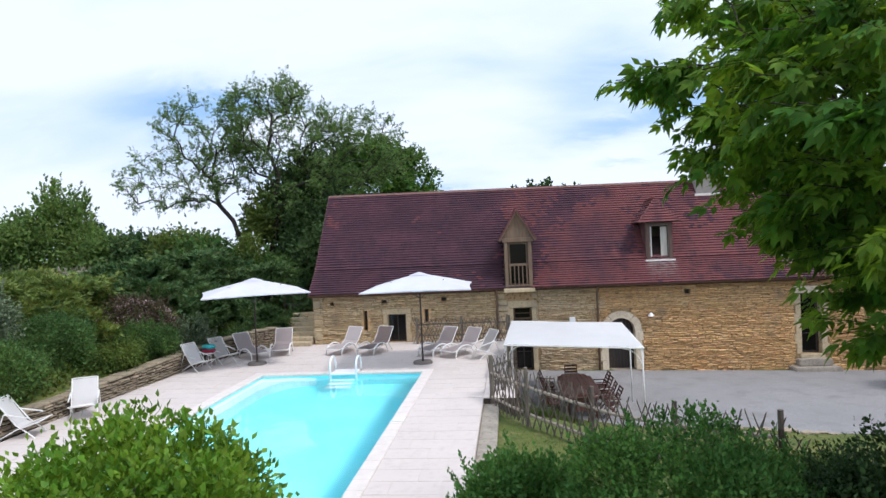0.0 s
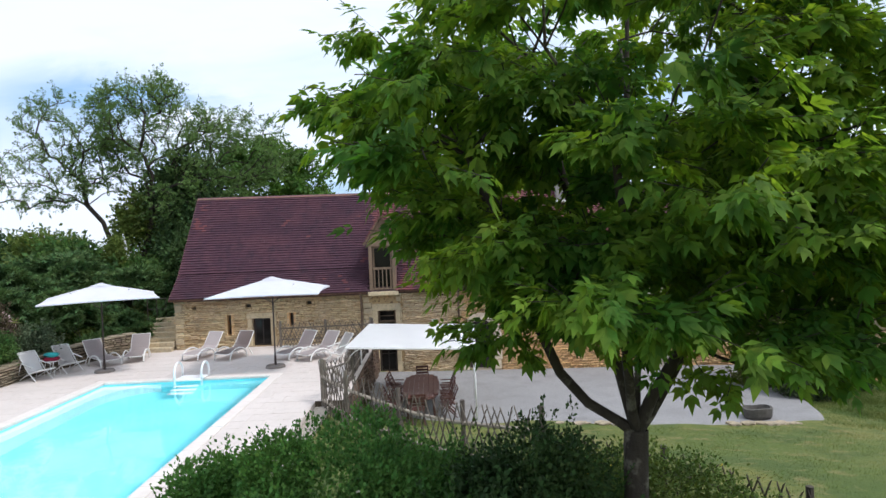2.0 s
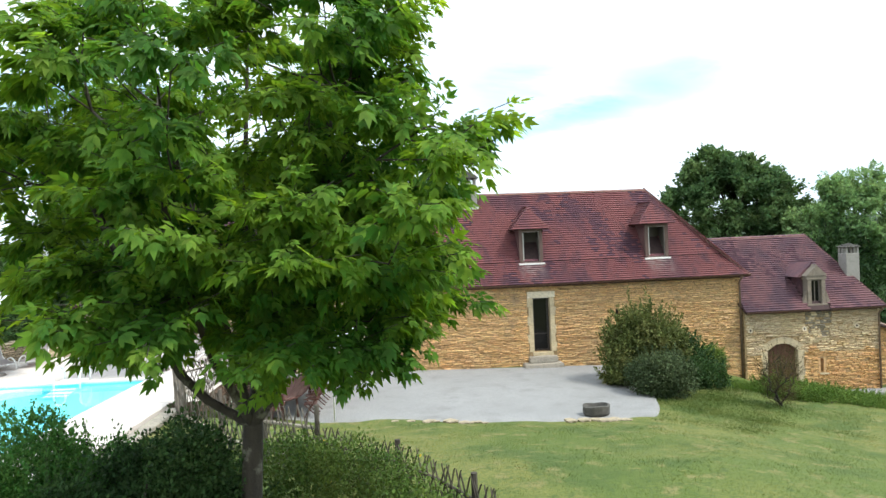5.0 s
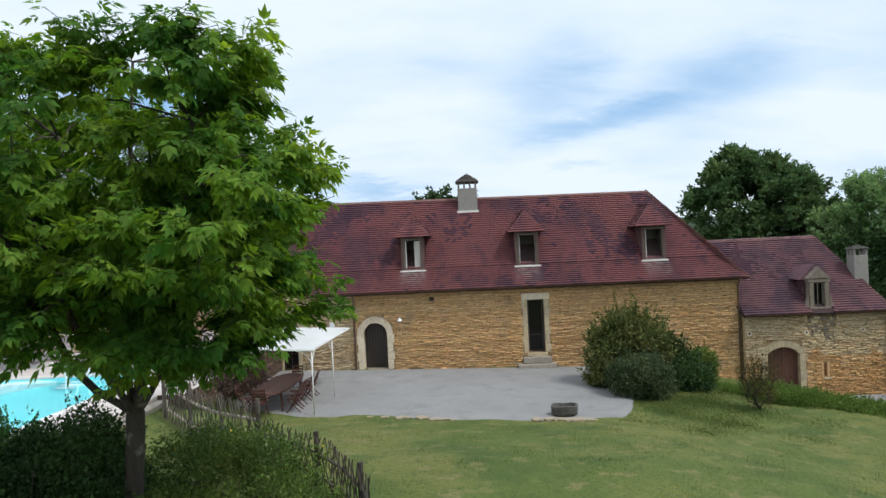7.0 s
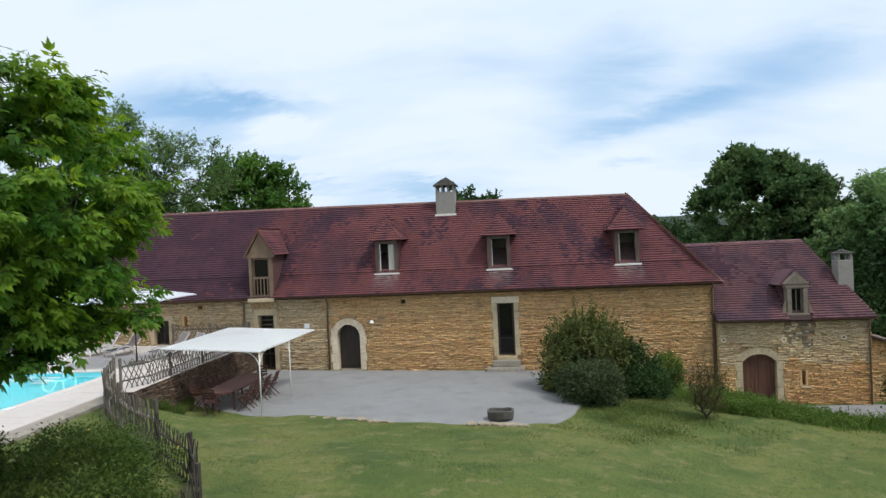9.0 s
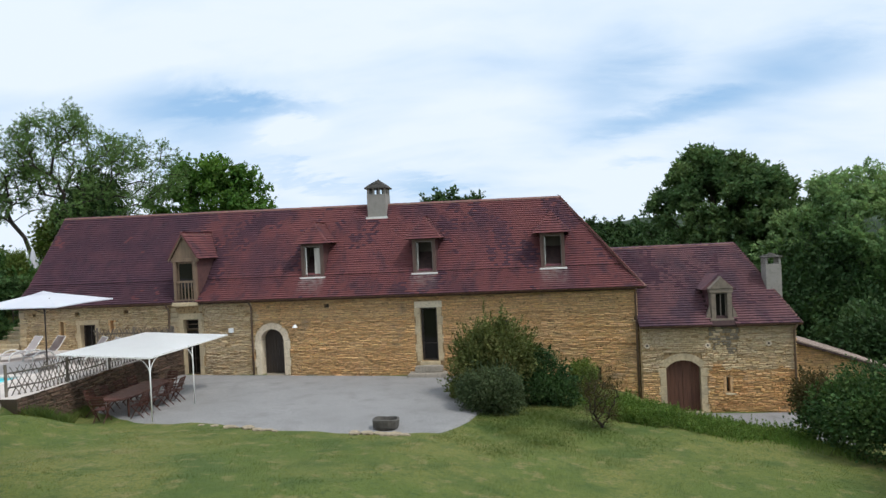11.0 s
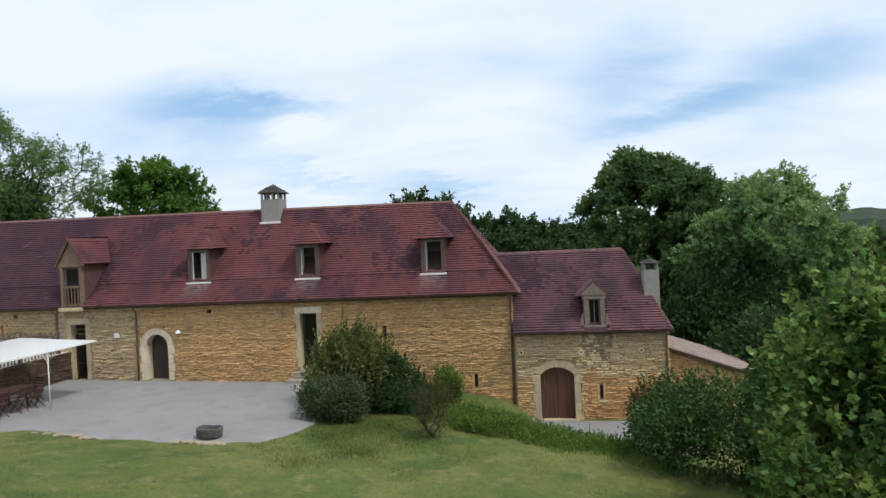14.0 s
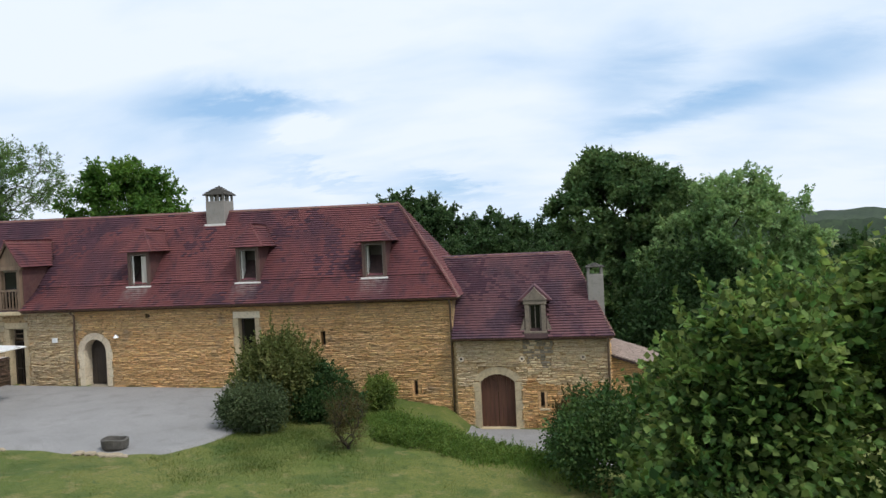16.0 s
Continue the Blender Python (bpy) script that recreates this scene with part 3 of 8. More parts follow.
gx, gy = axis(-30, 45, 0.5), axis(-12, 50, 0.5)
GX, GY = np.meshgrid(gx, gy)
GZ = ground_z(GX, GY)
GZ = GZ + 0.03 * np.sin(1.3 * GX + 0.7 * GY) * np.sin(0.9 * GY - 0.4 * GX)
nx, ny = len(gx), len(gy)
I = np.arange(nx * ny).reshape(ny, nx)
ground = new("ground", quads("ground", np.stack([GX, GY, GZ], -1), np.stack([I[:-1, :-1], I[:-1, 1:], I[1:, 1:], I[1:, :-1]], -1).reshape(-1, 4), "grass", True))
tagged(ground, "mown green lawn with dry patches sloping to the yard", "lawn", kind="structure")

# gravel yard: a thin sheet with a ragged edge


def sheet(name, outline_lo, outline_hi, x0, x1, n, m, lift, mat):
    """A sheet between two edges given as functions of x, laid over the ground."""
    V, F = [], []
    for i in range(n + 1):
        x = x0 + (x1 - x0) * i / n
        a, b = outline_lo(x), outline_hi(x)
        for j in range(m + 1):
            y = a + (b - a) * j / m
            edge = min(j, m - j, 2) / 2
            V.append((x, y, float(ground_z(x, y)) + lift * edge - 0.02 * (1 - edge)))
    for i in range(n):
        for j in range(m):
            p = i * (m + 1) + j
            F.append((p, p + m + 1, p + m + 2, p + 1))
    return new(name, quads(name, V, F, mat, True))


def yard_edge(x):
    return 18.3 + 0.08 * math.sin(x * 2.1) * math.sin(x * 0.9) + 0.035 * math.sin(x * 5.3) - 0.06 * (x - 8) - 0.42 * float(smoothstep(4, 10, x)) + 0.55 * max(0, 2.9 - x) + 2.6 * max(0, x - 13.7) ** 1.3


yard = sheet("gravel_yard", yard_edge, lambda x: 27.25, 0.05, 16.3, 90, 36, 0.07, "gravel")
tagged(yard, "pale grey gravel courtyard in front of the farmhouse", "gravel yard", kind="structure")
yard2 = sheet("gravel_yard_low", lambda x: 23.6 + 0.15 * math.sin(3 * x) - 0.22 * (x - 22), lambda x: 27.05, 22.1, 28.2, 30, 16, 0.06, "gravel")
tagged(yard2, "lower gravel strip in front of the annex door", "gravel yard", kind="structure")


# ---- stone and tile pieces ----
def stone_block(rng, a0, a1, z0, z1, depth, jit=0.012):
    """Eight corners of one rough stone: a back rim and a smaller, uneven face."""
    j = lambda s=jit: rng.uniform(-s, s)
    inset = min(0.02, 0.22 * (z1 - z0))
    d = depth + rng.uniform(-0.024, 0.03)
    back = [(a0, 0, z0), (a1, 0, z0), (a1, 0, z1), (a0, 0, z1)]
    face = [(a0 + inset + j(), d + j(0.009), z0 + inset + j(0.010)), (a1 - inset + j(), d + j(0.009), z0 + inset + j(0.010)), (a1 - inset + j(), d + j(0.009), z1 - inset + j(0.010)), (a0 + inset + j(), d + j(0.009), z1 - inset + j(0.010))]
    return back + face


BLOCK = [(4, 5, 6, 7), (0, 1, 5, 4), (1, 2, 6, 5), (2, 3, 7, 6), (3, 0, 4, 7)]


def rubble(seed, a0, a1, z0, z1, holes=(), course=(0.035, 0.10), length=(0.10, 0.50), gap=0.014, depth=0.045, lo=None, hi=None):
    """Stones of an uneven coursed wall in along/out/up coordinates; holes are (a, a, z, z) left open; lo and hi bound z along the wall."""
    rng = random.Random(seed)
    out, z = [], z0
    while z < z1 - 0.03:
        h = min(rng.uniform(*course), z1 - z)
        a = a0 - rng.uniform(0, 0.2)
        while a < a1:
            w = rng.uniform(*length) * (0.75 if h < 0.11 else 1)
            s, e = max(a, a0), min(a + w, a1)
            a += w
            spans = [(s, e)]
            for h0, h1, k0, k1 in holes:
                if z + h > k0 + 0.01 and z < k1 - 0.01:
                    spans = [q for p, r in spans for q in ((p, min(r, h0)), (max(p, h1), r)) if q[1] - q[0] > 0.05]
            for p, r in spans:
                if r - p < 0.06 or (lo and z + h < lo((p + r) / 2)) or (hi and z + h > hi((p + r) / 2)):
                    continue
                u = (p + r) / 2
                sh = rng.uniform(-0.012, 0.012) + 0.03 * math.sin(1.1 * u + 2.3 * z) * math.sin(0.43 * u - z + seed)
                e1, e2 = rng.uniform(-0.3, 0.9) * gap, rng.uniform(-0.3, 0.9) * gap
                out.append(stone_block(rng, p + gap / 2, r - gap / 2, z + gap / 2 + sh + e1 * 0.5, z + h - gap / 2 + sh - e2 * 0.5, depth + rng.choice((0, 0, 0.006, 0.024, -0.018, -0.03))))
        z += h
    return out


def place_pieces(name, blocks, to_world, mat, mat_piece, parent, pick, faces=BLOCK, rest_label=""):
    """The picked blocks (300 at most) become objects of their own under parent; the rest is joined into one."""
    single = [b for b in blocks if pick(b)][:300]
    chosen = set(map(id, single))
    rest = [b for b in blocks if id(b) not in chosen]
    for b in single:
        child(name, mesh_of(name, [to_world(v) for v in b], faces, mat_piece), parent)
    if rest:
        k = len(rest[0])
        V = np.array([to_world(v) for b in rest for v in b], np.float32)
        F = (np.array(faces)[None] + k * np.arange(len(rest))[:, None, None]).reshape(-1, 4)
        ob = child(name + "_field", quads(name + "_field", V, F, mat), parent, rest_label)
        tagged(ob, kind="stuff")


def wall_core(x0, x1, z0, z1, y0, y1, holes):
    """A wall along x with openings right through it."""
    xs = sorted({x0, x1, *[v for h in holes for v in h[:2]]})
    zs = sorted({z0, z1, *[v for h in holes for v in h[2:]]})
    bm = bmesh.new()
    solid = {}
    for i in range(len(xs) - 1):
        for j in range(len(zs) - 1):
            cx, cz = (xs[i] + xs[i + 1]) / 2, (zs[j] + zs[j + 1]) / 2
            solid[i, j] = not any(h[0] < cx < h[1] and h[2] < cz < h[3] for h in holes)
    q = lambda *p: bm.faces.new([bm.verts.new(v) for v in p])
    for (i, j), s in solid.items():
        if not s:
            continue
        a, b, c, d = xs[i], xs[i + 1], zs[j], zs[j + 1]
        q((a, y0, c), (b, y0, c), (b, y0, d), (a, y0, d))
        q((b, y1, c), (a, y1, c), (a, y1, d), (b, y1, d))
        if not solid.get((i - 1, j)):
            q((a, y1, c), (a, y0, c), (a, y0, d), (a, y1, d))
        if not solid.get((i + 1, j)):
            q((b, y0, c), (b, y1, c), (b, y1, d), (b, y0, d))
        if not solid.get((i, j - 1)):
            q((a, y1, c), (b, y1, c), (b, y0, c), (a, y0, c))
        if not solid.get((i, j + 1)):
            q((a, y0, d), (b, y0, d), (b, y1, d), (a, y1, d))
    bmesh.ops.remove_doubles(bm, verts=bm.verts[:], dist=0.0005)
    return bm


def tile_rows(seed, origin, along, inward, profile, lo, hi, row=0.142, width=0.19, skip=None):
    """Plain tiles on a roof slope. profile: (distance in, height) from the eave up; lo, hi: the slope's ends along it, by height."""
    rng = np.random.RandomState(seed)
    O, A, N = Vector(origin), Vector(along), Vector(inward)
    seg = [(profile[i], profile[i + 1], math.hypot(profile[i + 1][0] - profile[i][0], profile[i + 1][1] - profile[i][1])) for i in range(len(profile) - 1)]
    total = sum(s[2] for s in seg)

    def at(s):
        for (d0, h0), (d1, h1), L in seg:
            if s <= L + 1e-6 or (d1, h1) == profile[-1]:
                t = s / L
                u = ((d1 - d0) / L, (h1 - h0) / L)
                return d0 + (d1 - d0) * t, h0 + (h1 - h0) * t, u
            s -= L
    P0, tiles = [], []
    k = 0
    while k * row < total:
        d, h, (ud, uh) = at(k * row)
        a, b = lo(h), hi(h)
        off = (k % 2) * width / 2
        sag = 0.012 * math.sin(0.21 * k + 1)
        for i in range(int((b - a) / width) + 2):
            p, q = max(a, a + (i - 1) * width + off), min(b, a + i * width + off)
            if q - p < 0.03 or (skip and skip((p + q) / 2, d)):
                continue
            lift = 0.072 + rng.uniform(-0.006, 0.007)
            tw = rng.uniform(-0.004, 0.004)
            g = 0.0015
            L, th = row * 1.15, 0.040
            s0 = rng.uniform(-0.003, 0.003)
            c = []
            for aa, tt in ((p + g, -tw), (q - g, tw)):
                for s, up in ((s0, lift + tt), (s0, lift + tt - th), (L, 0.012), (L, 0.012 - th)):
                    dd, hh = d + ud * s - uh * up, h + uh * s + ud * up
                    c.append(O + A * aa + N * dd + Vector((0, 0, hh)))
            tiles.append(c)
        k += 1
    return tiles


TILE = [(0, 4, 6, 2), (1, 5, 4, 0), (3, 1, 0, 2), (4, 5, 7, 6)]


def ridge_caps(points, parent, name="ridge_tile", r=0.11, step=0.38):
    """Half-round cap tiles, one by one along a line."""
    a, b = Vector(points[0]), Vector(points[1])
    n = max(1, int((b - a).length / step))
    d = (b - a) / n
    side = d.cross(Vector((0, 0, 1))).normalized()
    up = side.cross(d).normalized()
    rng = random.Random(5)
    for i in range(n):
        V, F = [], []
        for e, rr in ((-0.03, r * 0.92), (1.0, r * 1.05)):
            o = a + d * (i + e)
            for k in range(6):
                t = math.pi * k / 5
                V.append(o + side * math.cos(t) * rr + up * (math.sin(t) * rr * 0.8 - 0.02 + rng.uniform(-0.004, 0.004)))
        F = [(k, k + 1, k + 7, k + 6) for k in range(5)] + [(0, 1, 2, 3, 4, 5)[::-1], (6, 7, 8, 9, 10, 11)]
        child(name, mesh_of(name, V, F, "ridge", False), parent)


# ---- farmhouse ----
HX0, HX1, HY, HB = -8.65, 21.45, 27.2, 34.6      # west and east ends, front and back faces
EAVE_Y, EAVE_Z, RIDGE_Y = 26.88, 3.68, 30.9
house = thing("farmhouse", "long golden limestone farmhouse with a steep red-brown tiled roof", "house")
DOORS = {"gdoor": (0.08, 0.86, 0.13, 2.82), "arch": (3.99, 5.11, 0.06, 2.25), "tall": (11.72, 12.5, 0.56, 3.03)}
W_DOOR = (-5.36, -4.56, 1.52, 2.72)
SLITS = [(-6.43, -6.25, 2.06, 2.9), (-3.74, -3.56, 2.34, 2.86), (15.54, 15.76, 1.72, 2.32), (19.63, 19.8, -0.5, 0.07)]
PUTLOGS = [(-5.62, -5.38, 3.2, 3.36), (-2.98, -2.76, 3.22, 3.38), (-7.9, -7.74, 3.2, 3.32), (7.17, 7.4, 3.17, 3.36)]
wide = lambda h, k=0.06: (h[0] - k, h[1] + k, h[2], h[3] + k)
holes = [*[wide(h) for h in DOORS.values()], wide(W_DOOR), *[wide(h, 0.03) for h in SLITS], *PUTLOGS]
core = part("front_wall", wall_core(HX0, HX1, -2.3, 3.72, HY, HY + 0.55, holes), "mortar", house, "coursed limestone rubble wall")
part("back_wall", boxes((HX0, HX1, HB - 0.5, HB, -2.3, 3.72)), "mortar", house)
part("east_wall", boxes((HX1 - 0.5, HX1, HY + 0.55, HB - 0.5, -2.3, 3.72)), "mortar", house)
gable = prism([(27.75, -0.5), (34.1, -0.5), (34.1, 3.5), (30.9, 7.9), (28.05, 4.35), (27.75, 3.9)], HX0 + 0.5, HX0)
bmesh.ops.transform(gable, matrix=Matrix(((0, 1, 0, 0), (1, 0, 0, 0), (0, 0, 1, 0), (0, 0, 0, 1))), verts=gable.verts[:])
bmesh.ops.recalc_face_normals(gable, faces=gable.faces[:])
west_wall = part("gable_wall", gable, "mortar", house)
part("floor_slab", boxes((HX0 + 0.5, HX1 - 0.5, HY + 0.55, HB - 0.5, -0.1, 0.1)), "room", house)
part("loft_floor", boxes((HX0 + 0.5, HX1 - 0.5, HY + 0.55, HB - 0.5, 3.4, 3.6)), "room", house)

# dressed stone round the openings, kept clear of rubble
SURROUND = [(-0.55, 1.15, 0.0, 3.72), (3.68, 5.42, 0.0, 1.72), (3.75, 5.35, 1.72, 2.2), (4.05, 5.05, 2.2, 2.56), (11.46, 12.74, 0.3, 3.34), (-5.62, -4.3, 1.5, 2.98), *SLITS, *PUTLOGS]


def base_line(x):
    if x < -0.7:
        return 1.45
    return float(ground_z(x, 27.1)) - 0.12


front = rubble(11, HX0 + 0.02, HX1 - 0.01, -1.5, 3.66, [*SURROUND, *DOORS.values(), W_DOOR], lo=base_line)
grey_end = lambda b: b[0][0] < 3.62 + 0.25 * math.sin(5 * b[0][2])
front_east = lambda v: (v[0], HY - v[1], v[2])
place_pieces("stone", [b for b in front if not grey_end(b)], front_east, "stone", "stone_piece", core, lambda b: 5.4 < b[0][0] < 9.6, rest_label="rows of uneven honey-coloured stones")
place_pieces("stone", [b for b in front if grey_end(b)], front_east, "pale_stone", "pale_stone_piece", core, lambda b: False, rest_label="rows of uneven greyed stones")
pil = rubble(12, -0.55, 1.15, 0.05, 3.66, [(-0.12, 1.06, 0, 3.1), (0.0, 0.9, 0, 3.7)], course=(0.2, 0.34), length=(0.3, 0.6), depth=0.035)
place_pieces("quoin", pil, lambda v: (v[0], HY - v[1], v[2]), "ashlar", "ashlar", core, lambda b: True)
quoins = rubble(14, HX0 - 0.02, HX0 + 0.42, 1.45, 3.6, course=(0.22, 0.36), length=(0.44, 0.5), depth=0.04)
place_pieces("quoin", quoins, lambda v: (v[0], HY - v[1], v[2]), "ashlar", "ashlar", core, lambda b: True)
gab = rubble(15, 27.25, 34.0, 1.4, 7.6, hi=lambda a: 3.6 + max(0, 4.2 * (1 - abs(a - 30.9) / 3.6)))
place_pieces("stone", gab, lambda v: (HX0 - v[1], v[0], v[2]), "stone", "stone_piece", west_wall, lambda b: False)


def surround(parent, x0, x1, z0, z1, jamb, lintel, name="door_surround", proud=0.03, sill=0.0, y=HY, head="ashlar"):
    """Dressed jamb stones, a lintel and perhaps a sill, each a block of its own."""
    rng = random.Random(int(1000 * abs(x0)))
    frame_ob = new(name)
    frame_ob.parent = parent
    tagged(frame_ob, "pale dressed limestone surround")
    n = max(2, round((z1 - z0) / 0.42))
    for side in (0, 1):
        for i in range(n):
            a, b = z0 + (z1 - z0) * i / n, z0 + (z1 - z0) * (i + 1) / n
            w = jamb * (1.25 if (i + side) % 2 else 0.95)
            r = (x0 - w, x0, y - proud, y + 0.3, a + 0.004, b - 0.004) if side == 0 else (x1, x1 + w, y - proud, y + 0.3, a + 0.004, b - 0.004)
            part("jamb_stone", boxes(r), "ashlar", frame_ob, bevel=0.012)
    part("lintel", boxes((x0 - jamb * 1.15, x1 + jamb * 1.15, y - proud - 0.005, y + 0.3, z1 + 0.004, z1 + lintel)), head, frame_ob, bevel=0.015)
    if sill:
        part("sill", boxes((x0 - 0.08, x1 + 0.08, y - proud - 0.06, y + 0.3, z0 - sill, z0 - 0.003)), "ashlar", frame_ob, bevel=0.012)


def plank_door(parent, x0, x1, y, z0, z1, mat, name="door", boards=5, top=None, label=""):
    """A door of upright boards with a ledge and a handle; top gives the head's height along x."""
    rng = random.Random(7)
    holder = new(name)
    holder.parent = parent
    tagged(holder, label)
    w = (x1 - x0) / boards
    for i in range(boards):
        a, b = x0 + i * w + 0.004, x0 + (i + 1) * w - 0.004
        d = rng.uniform(-0.004, 0.004)
        ta, tb = (top(a), top(b)) if top else (z1, z1)
        part("board", prism([(a, z0), (b, z0), (b, tb), (a, ta)], y + d, y + 0.045 + d), mat, holder)
    return holder


def glazed_leaf(parent, x0, x1, y, z0, z1, mat, name, bars=1, rail=0.055, cross=()):
    """A framed glass leaf: stiles, rails, glazing bars and panes."""
    holder = new(name)
    holder.parent = parent
    part("window_frame", boxes((x0, x0 + rail, y, y + 0.05, z0, z1), (x1 - rail, x1, y, y + 0.05, z0, z1), (x0 + rail, x1 - rail, y, y + 0.05, z0, z0 + rail), (x0 + rail, x1 - rail, y, y + 0.05, z1 - rail, z1)), mat, holder)
    n = bars + 1
    w = (x1 - x0 - 2 * rail) / n
    for i in range(n):
        a = x0 + rail + i * w
        if i:
            part("glazing_bar", boxes((a - 0.018, a + 0.018, y + 0.005, y + 0.045, z0 + rail, z1 - rail)), mat, holder)
        part("pane", boxes((a + 0.004, a + w - 0.004, y + 0.02, y + 0.026, z0 + rail, z1 - rail)), "dark_glass", holder)
    for c in cross:
        part("glazing_bar", boxes((x0 + rail, x1 - rail, y + 0.006, y + 0.044, c - 0.016, c + 0.016)), mat, holder)
    return holder


# tall narrow door with its steps
x0, x1, z0, z1 = DOORS["tall"]
surround(house, x0, x1, z0, z1, 0.22, 0.3, sill=0.16, head="bright_ashlar")
glazed_leaf(house, x0 + 0.01, x1 - 0.01, HY + 0.3, z0, z1, "dark_door_and_hole", "tall_door", 0, 0.08, (1.35,))
steps = thing("stone_steps", "two worn grey limestone steps below the tall door", "steps")
for i, (a, b, c, d, e) in enumerate(((11.42, 12.72, 26.78, 0.12, 0.4), (11.15, 12.9, 26.42, -0.2, 0.12))):
    bm = boxes((a, b, c, HY - 0.04, d, e))
    bmesh.ops.bevel(bm, geom=bm.edges[:], offset=0.035, segments=2, affect="EDGES")
    bmesh.ops.subdivide_edges(bm, edges=bm.edges[:], cuts=2, use_grid_fill=True)
    for v in bm.verts:
        v.co += Vector(noise.noise_vector(v.co * 2.3)) * 0.025
    part("step", bm, "step_stone", steps)

# arched door
x0, x1, z0, z1 = DOORS["arch"]
cx, ri, ro, spring = 4.55, 0.56, 0.86, 1.69
arch = new("arch_surround")
arch.parent = house
tagged(arch, "pale dressed limestone arch")
for s in (-1, 1):
    for i in range(4):
        a, b = z0 + (spring - z0) * i / 4, z0 + (spring - z0) * (i + 1) / 4
        w = ri + (ro - ri) * (1.08 if i % 2 else 0.9)
        part("jamb_stone", boxes((min(cx + s * ri, cx + s * w), max(cx + s * ri, cx + s * w), HY - 0.035, HY + 0.5, a + 0.004, b - 0.004)), "bright_ashlar", arch, bevel=0.012)
for i in range(7):
    t0, t1 = math.pi * i / 7 + 0.008, math.pi * (i + 1) / 7 - 0.008
    tm = (t0 + t1) / 2
    o = [(cx + r * math.cos(t), spring + r * math.sin(t)) for r, ts in ((ri, (t0, tm, t1)), (ro, (t1, tm, t0))) for t in ts]
    part("arch_stone", prism(o, HY - 0.035, HY + 0.5), "bright_ashlar", arch)
bm = bmesh.new()
for s in (-1, 1):
    o = [(cx + s * ro * math.cos(t), spring + ro * math.sin(t)) for t in np.linspace(0, math.pi / 2, 8)]
    prism([*o, (cx, 2.75), (cx + s * 1.0, 2.75), (cx + s * 1.0, spring)], HY + 0.003, HY + 0.4, bm)
part("spandrel", bm, "mortar", arch)
sp = rubble(21, 3.6, 5.5, spring, 2.66, course=(0.08, 0.12), length=(0.12, 0.25))
sp = [b for b in sp if all(math.hypot(v[0] - cx, v[2] - spring) > ro + 0.005 for v in b) and not any(3.6 > v[0] for v in b)]
sp = [b for b in sp if any(h[0] - 0.02 <= (b[0][0] + b[1][0]) / 2 <= h[1] + 0.02 and h[2] - 0.02 <= (b[0][2] + b[2][2]) / 2 <= h[3] for h in SURROUND[2:4] + [(3.68, 5.42, 1.6, 1.72)])]
place_pieces("stone", sp, lambda v: (v[0], HY - v[1], v[2]), "stone", "stone_piece", arch, lambda b: True)
head = lambda x: spring + math.sqrt(max(0.0, ri ** 2 - (x - cx) ** 2))
plank_door(house, cx - ri + 0.02, cx + ri - 0.02, HY + 0.46, z0, z1, "dark_door_and_hole", "arched_door", 8, lambda x: head(x) - 0.005, "dark arched glazed door")
part("door_sill", boxes((3.9, 5.2, HY - 0.12, HY + 0.5, -0.05, 0.07)), "grey_stone", house, bevel=0.015)

# garden door with its transom light
x0, x1, z0, z1 = DOORS["gdoor"]
surround(house, x0, x1, z0, z1, 0.2, 0.3)
glazed_leaf(house, x0 + 0.01, x1 - 0.01, HY + 0.28, z0, 2.22, "dark_door_and_hole", "garden_door", 1, 0.07, (0.9,))
glazed_leaf(house, x0 + 0.01, x1 - 0.01, HY + 0.28, 2.3, z1, "oak", "transom_light", 0, 0.06, (2.56,))
# low door by the terrace
x0, x1, z0, z1 = W_DOOR
surround(house, x0, x1, z0, z1, 0.2, 0.24)
glazed_leaf(house, x0 + 0.01, x1 - 0.01, HY + 0.25, z0, z1, "dark_door_and_hole", "terrace_door", 1, 0.06)
for s in SLITS:
    part("slit_jamb", boxes((s[0] - 0.1, s[0], HY - 0.02, HY + 0.3, s[2] - 0.05, s[3] + 0.06), (s[1], s[1] + 0.1, HY - 0.02, HY + 0.3, s[2] - 0.05, s[3] + 0.06)), "stone_piece", house)
    part("slit_window", boxes((s[0], s[1], HY + 0.3, HY + 0.32, s[2], s[3])), "dark_door_and_hole", house)
for s in PUTLOGS:
    # dark sheet at the back stands in for the hole's shade
    part("putlog_back", boxes((s[0], s[1], HY + 0.25, HY + 0.28, s[2], s[3])), "dark_door_and_hole", house)

# roof
roof = new("roof")
roof.parent = house
tagged(roof, "steep red-brown plain tile roof with purple lichen")
ridge_z = lambda x: 8.22 - 0.0085 * (x + 8.65)
RX1 = 18.5
PROFILE = [(0, EAVE_Z), (1.12, 4.58), (RIDGE_Y - EAVE_Y, 8.12)]
DORMERS = [(6.42, 5), (11.9, 5), (17.9, 5)]


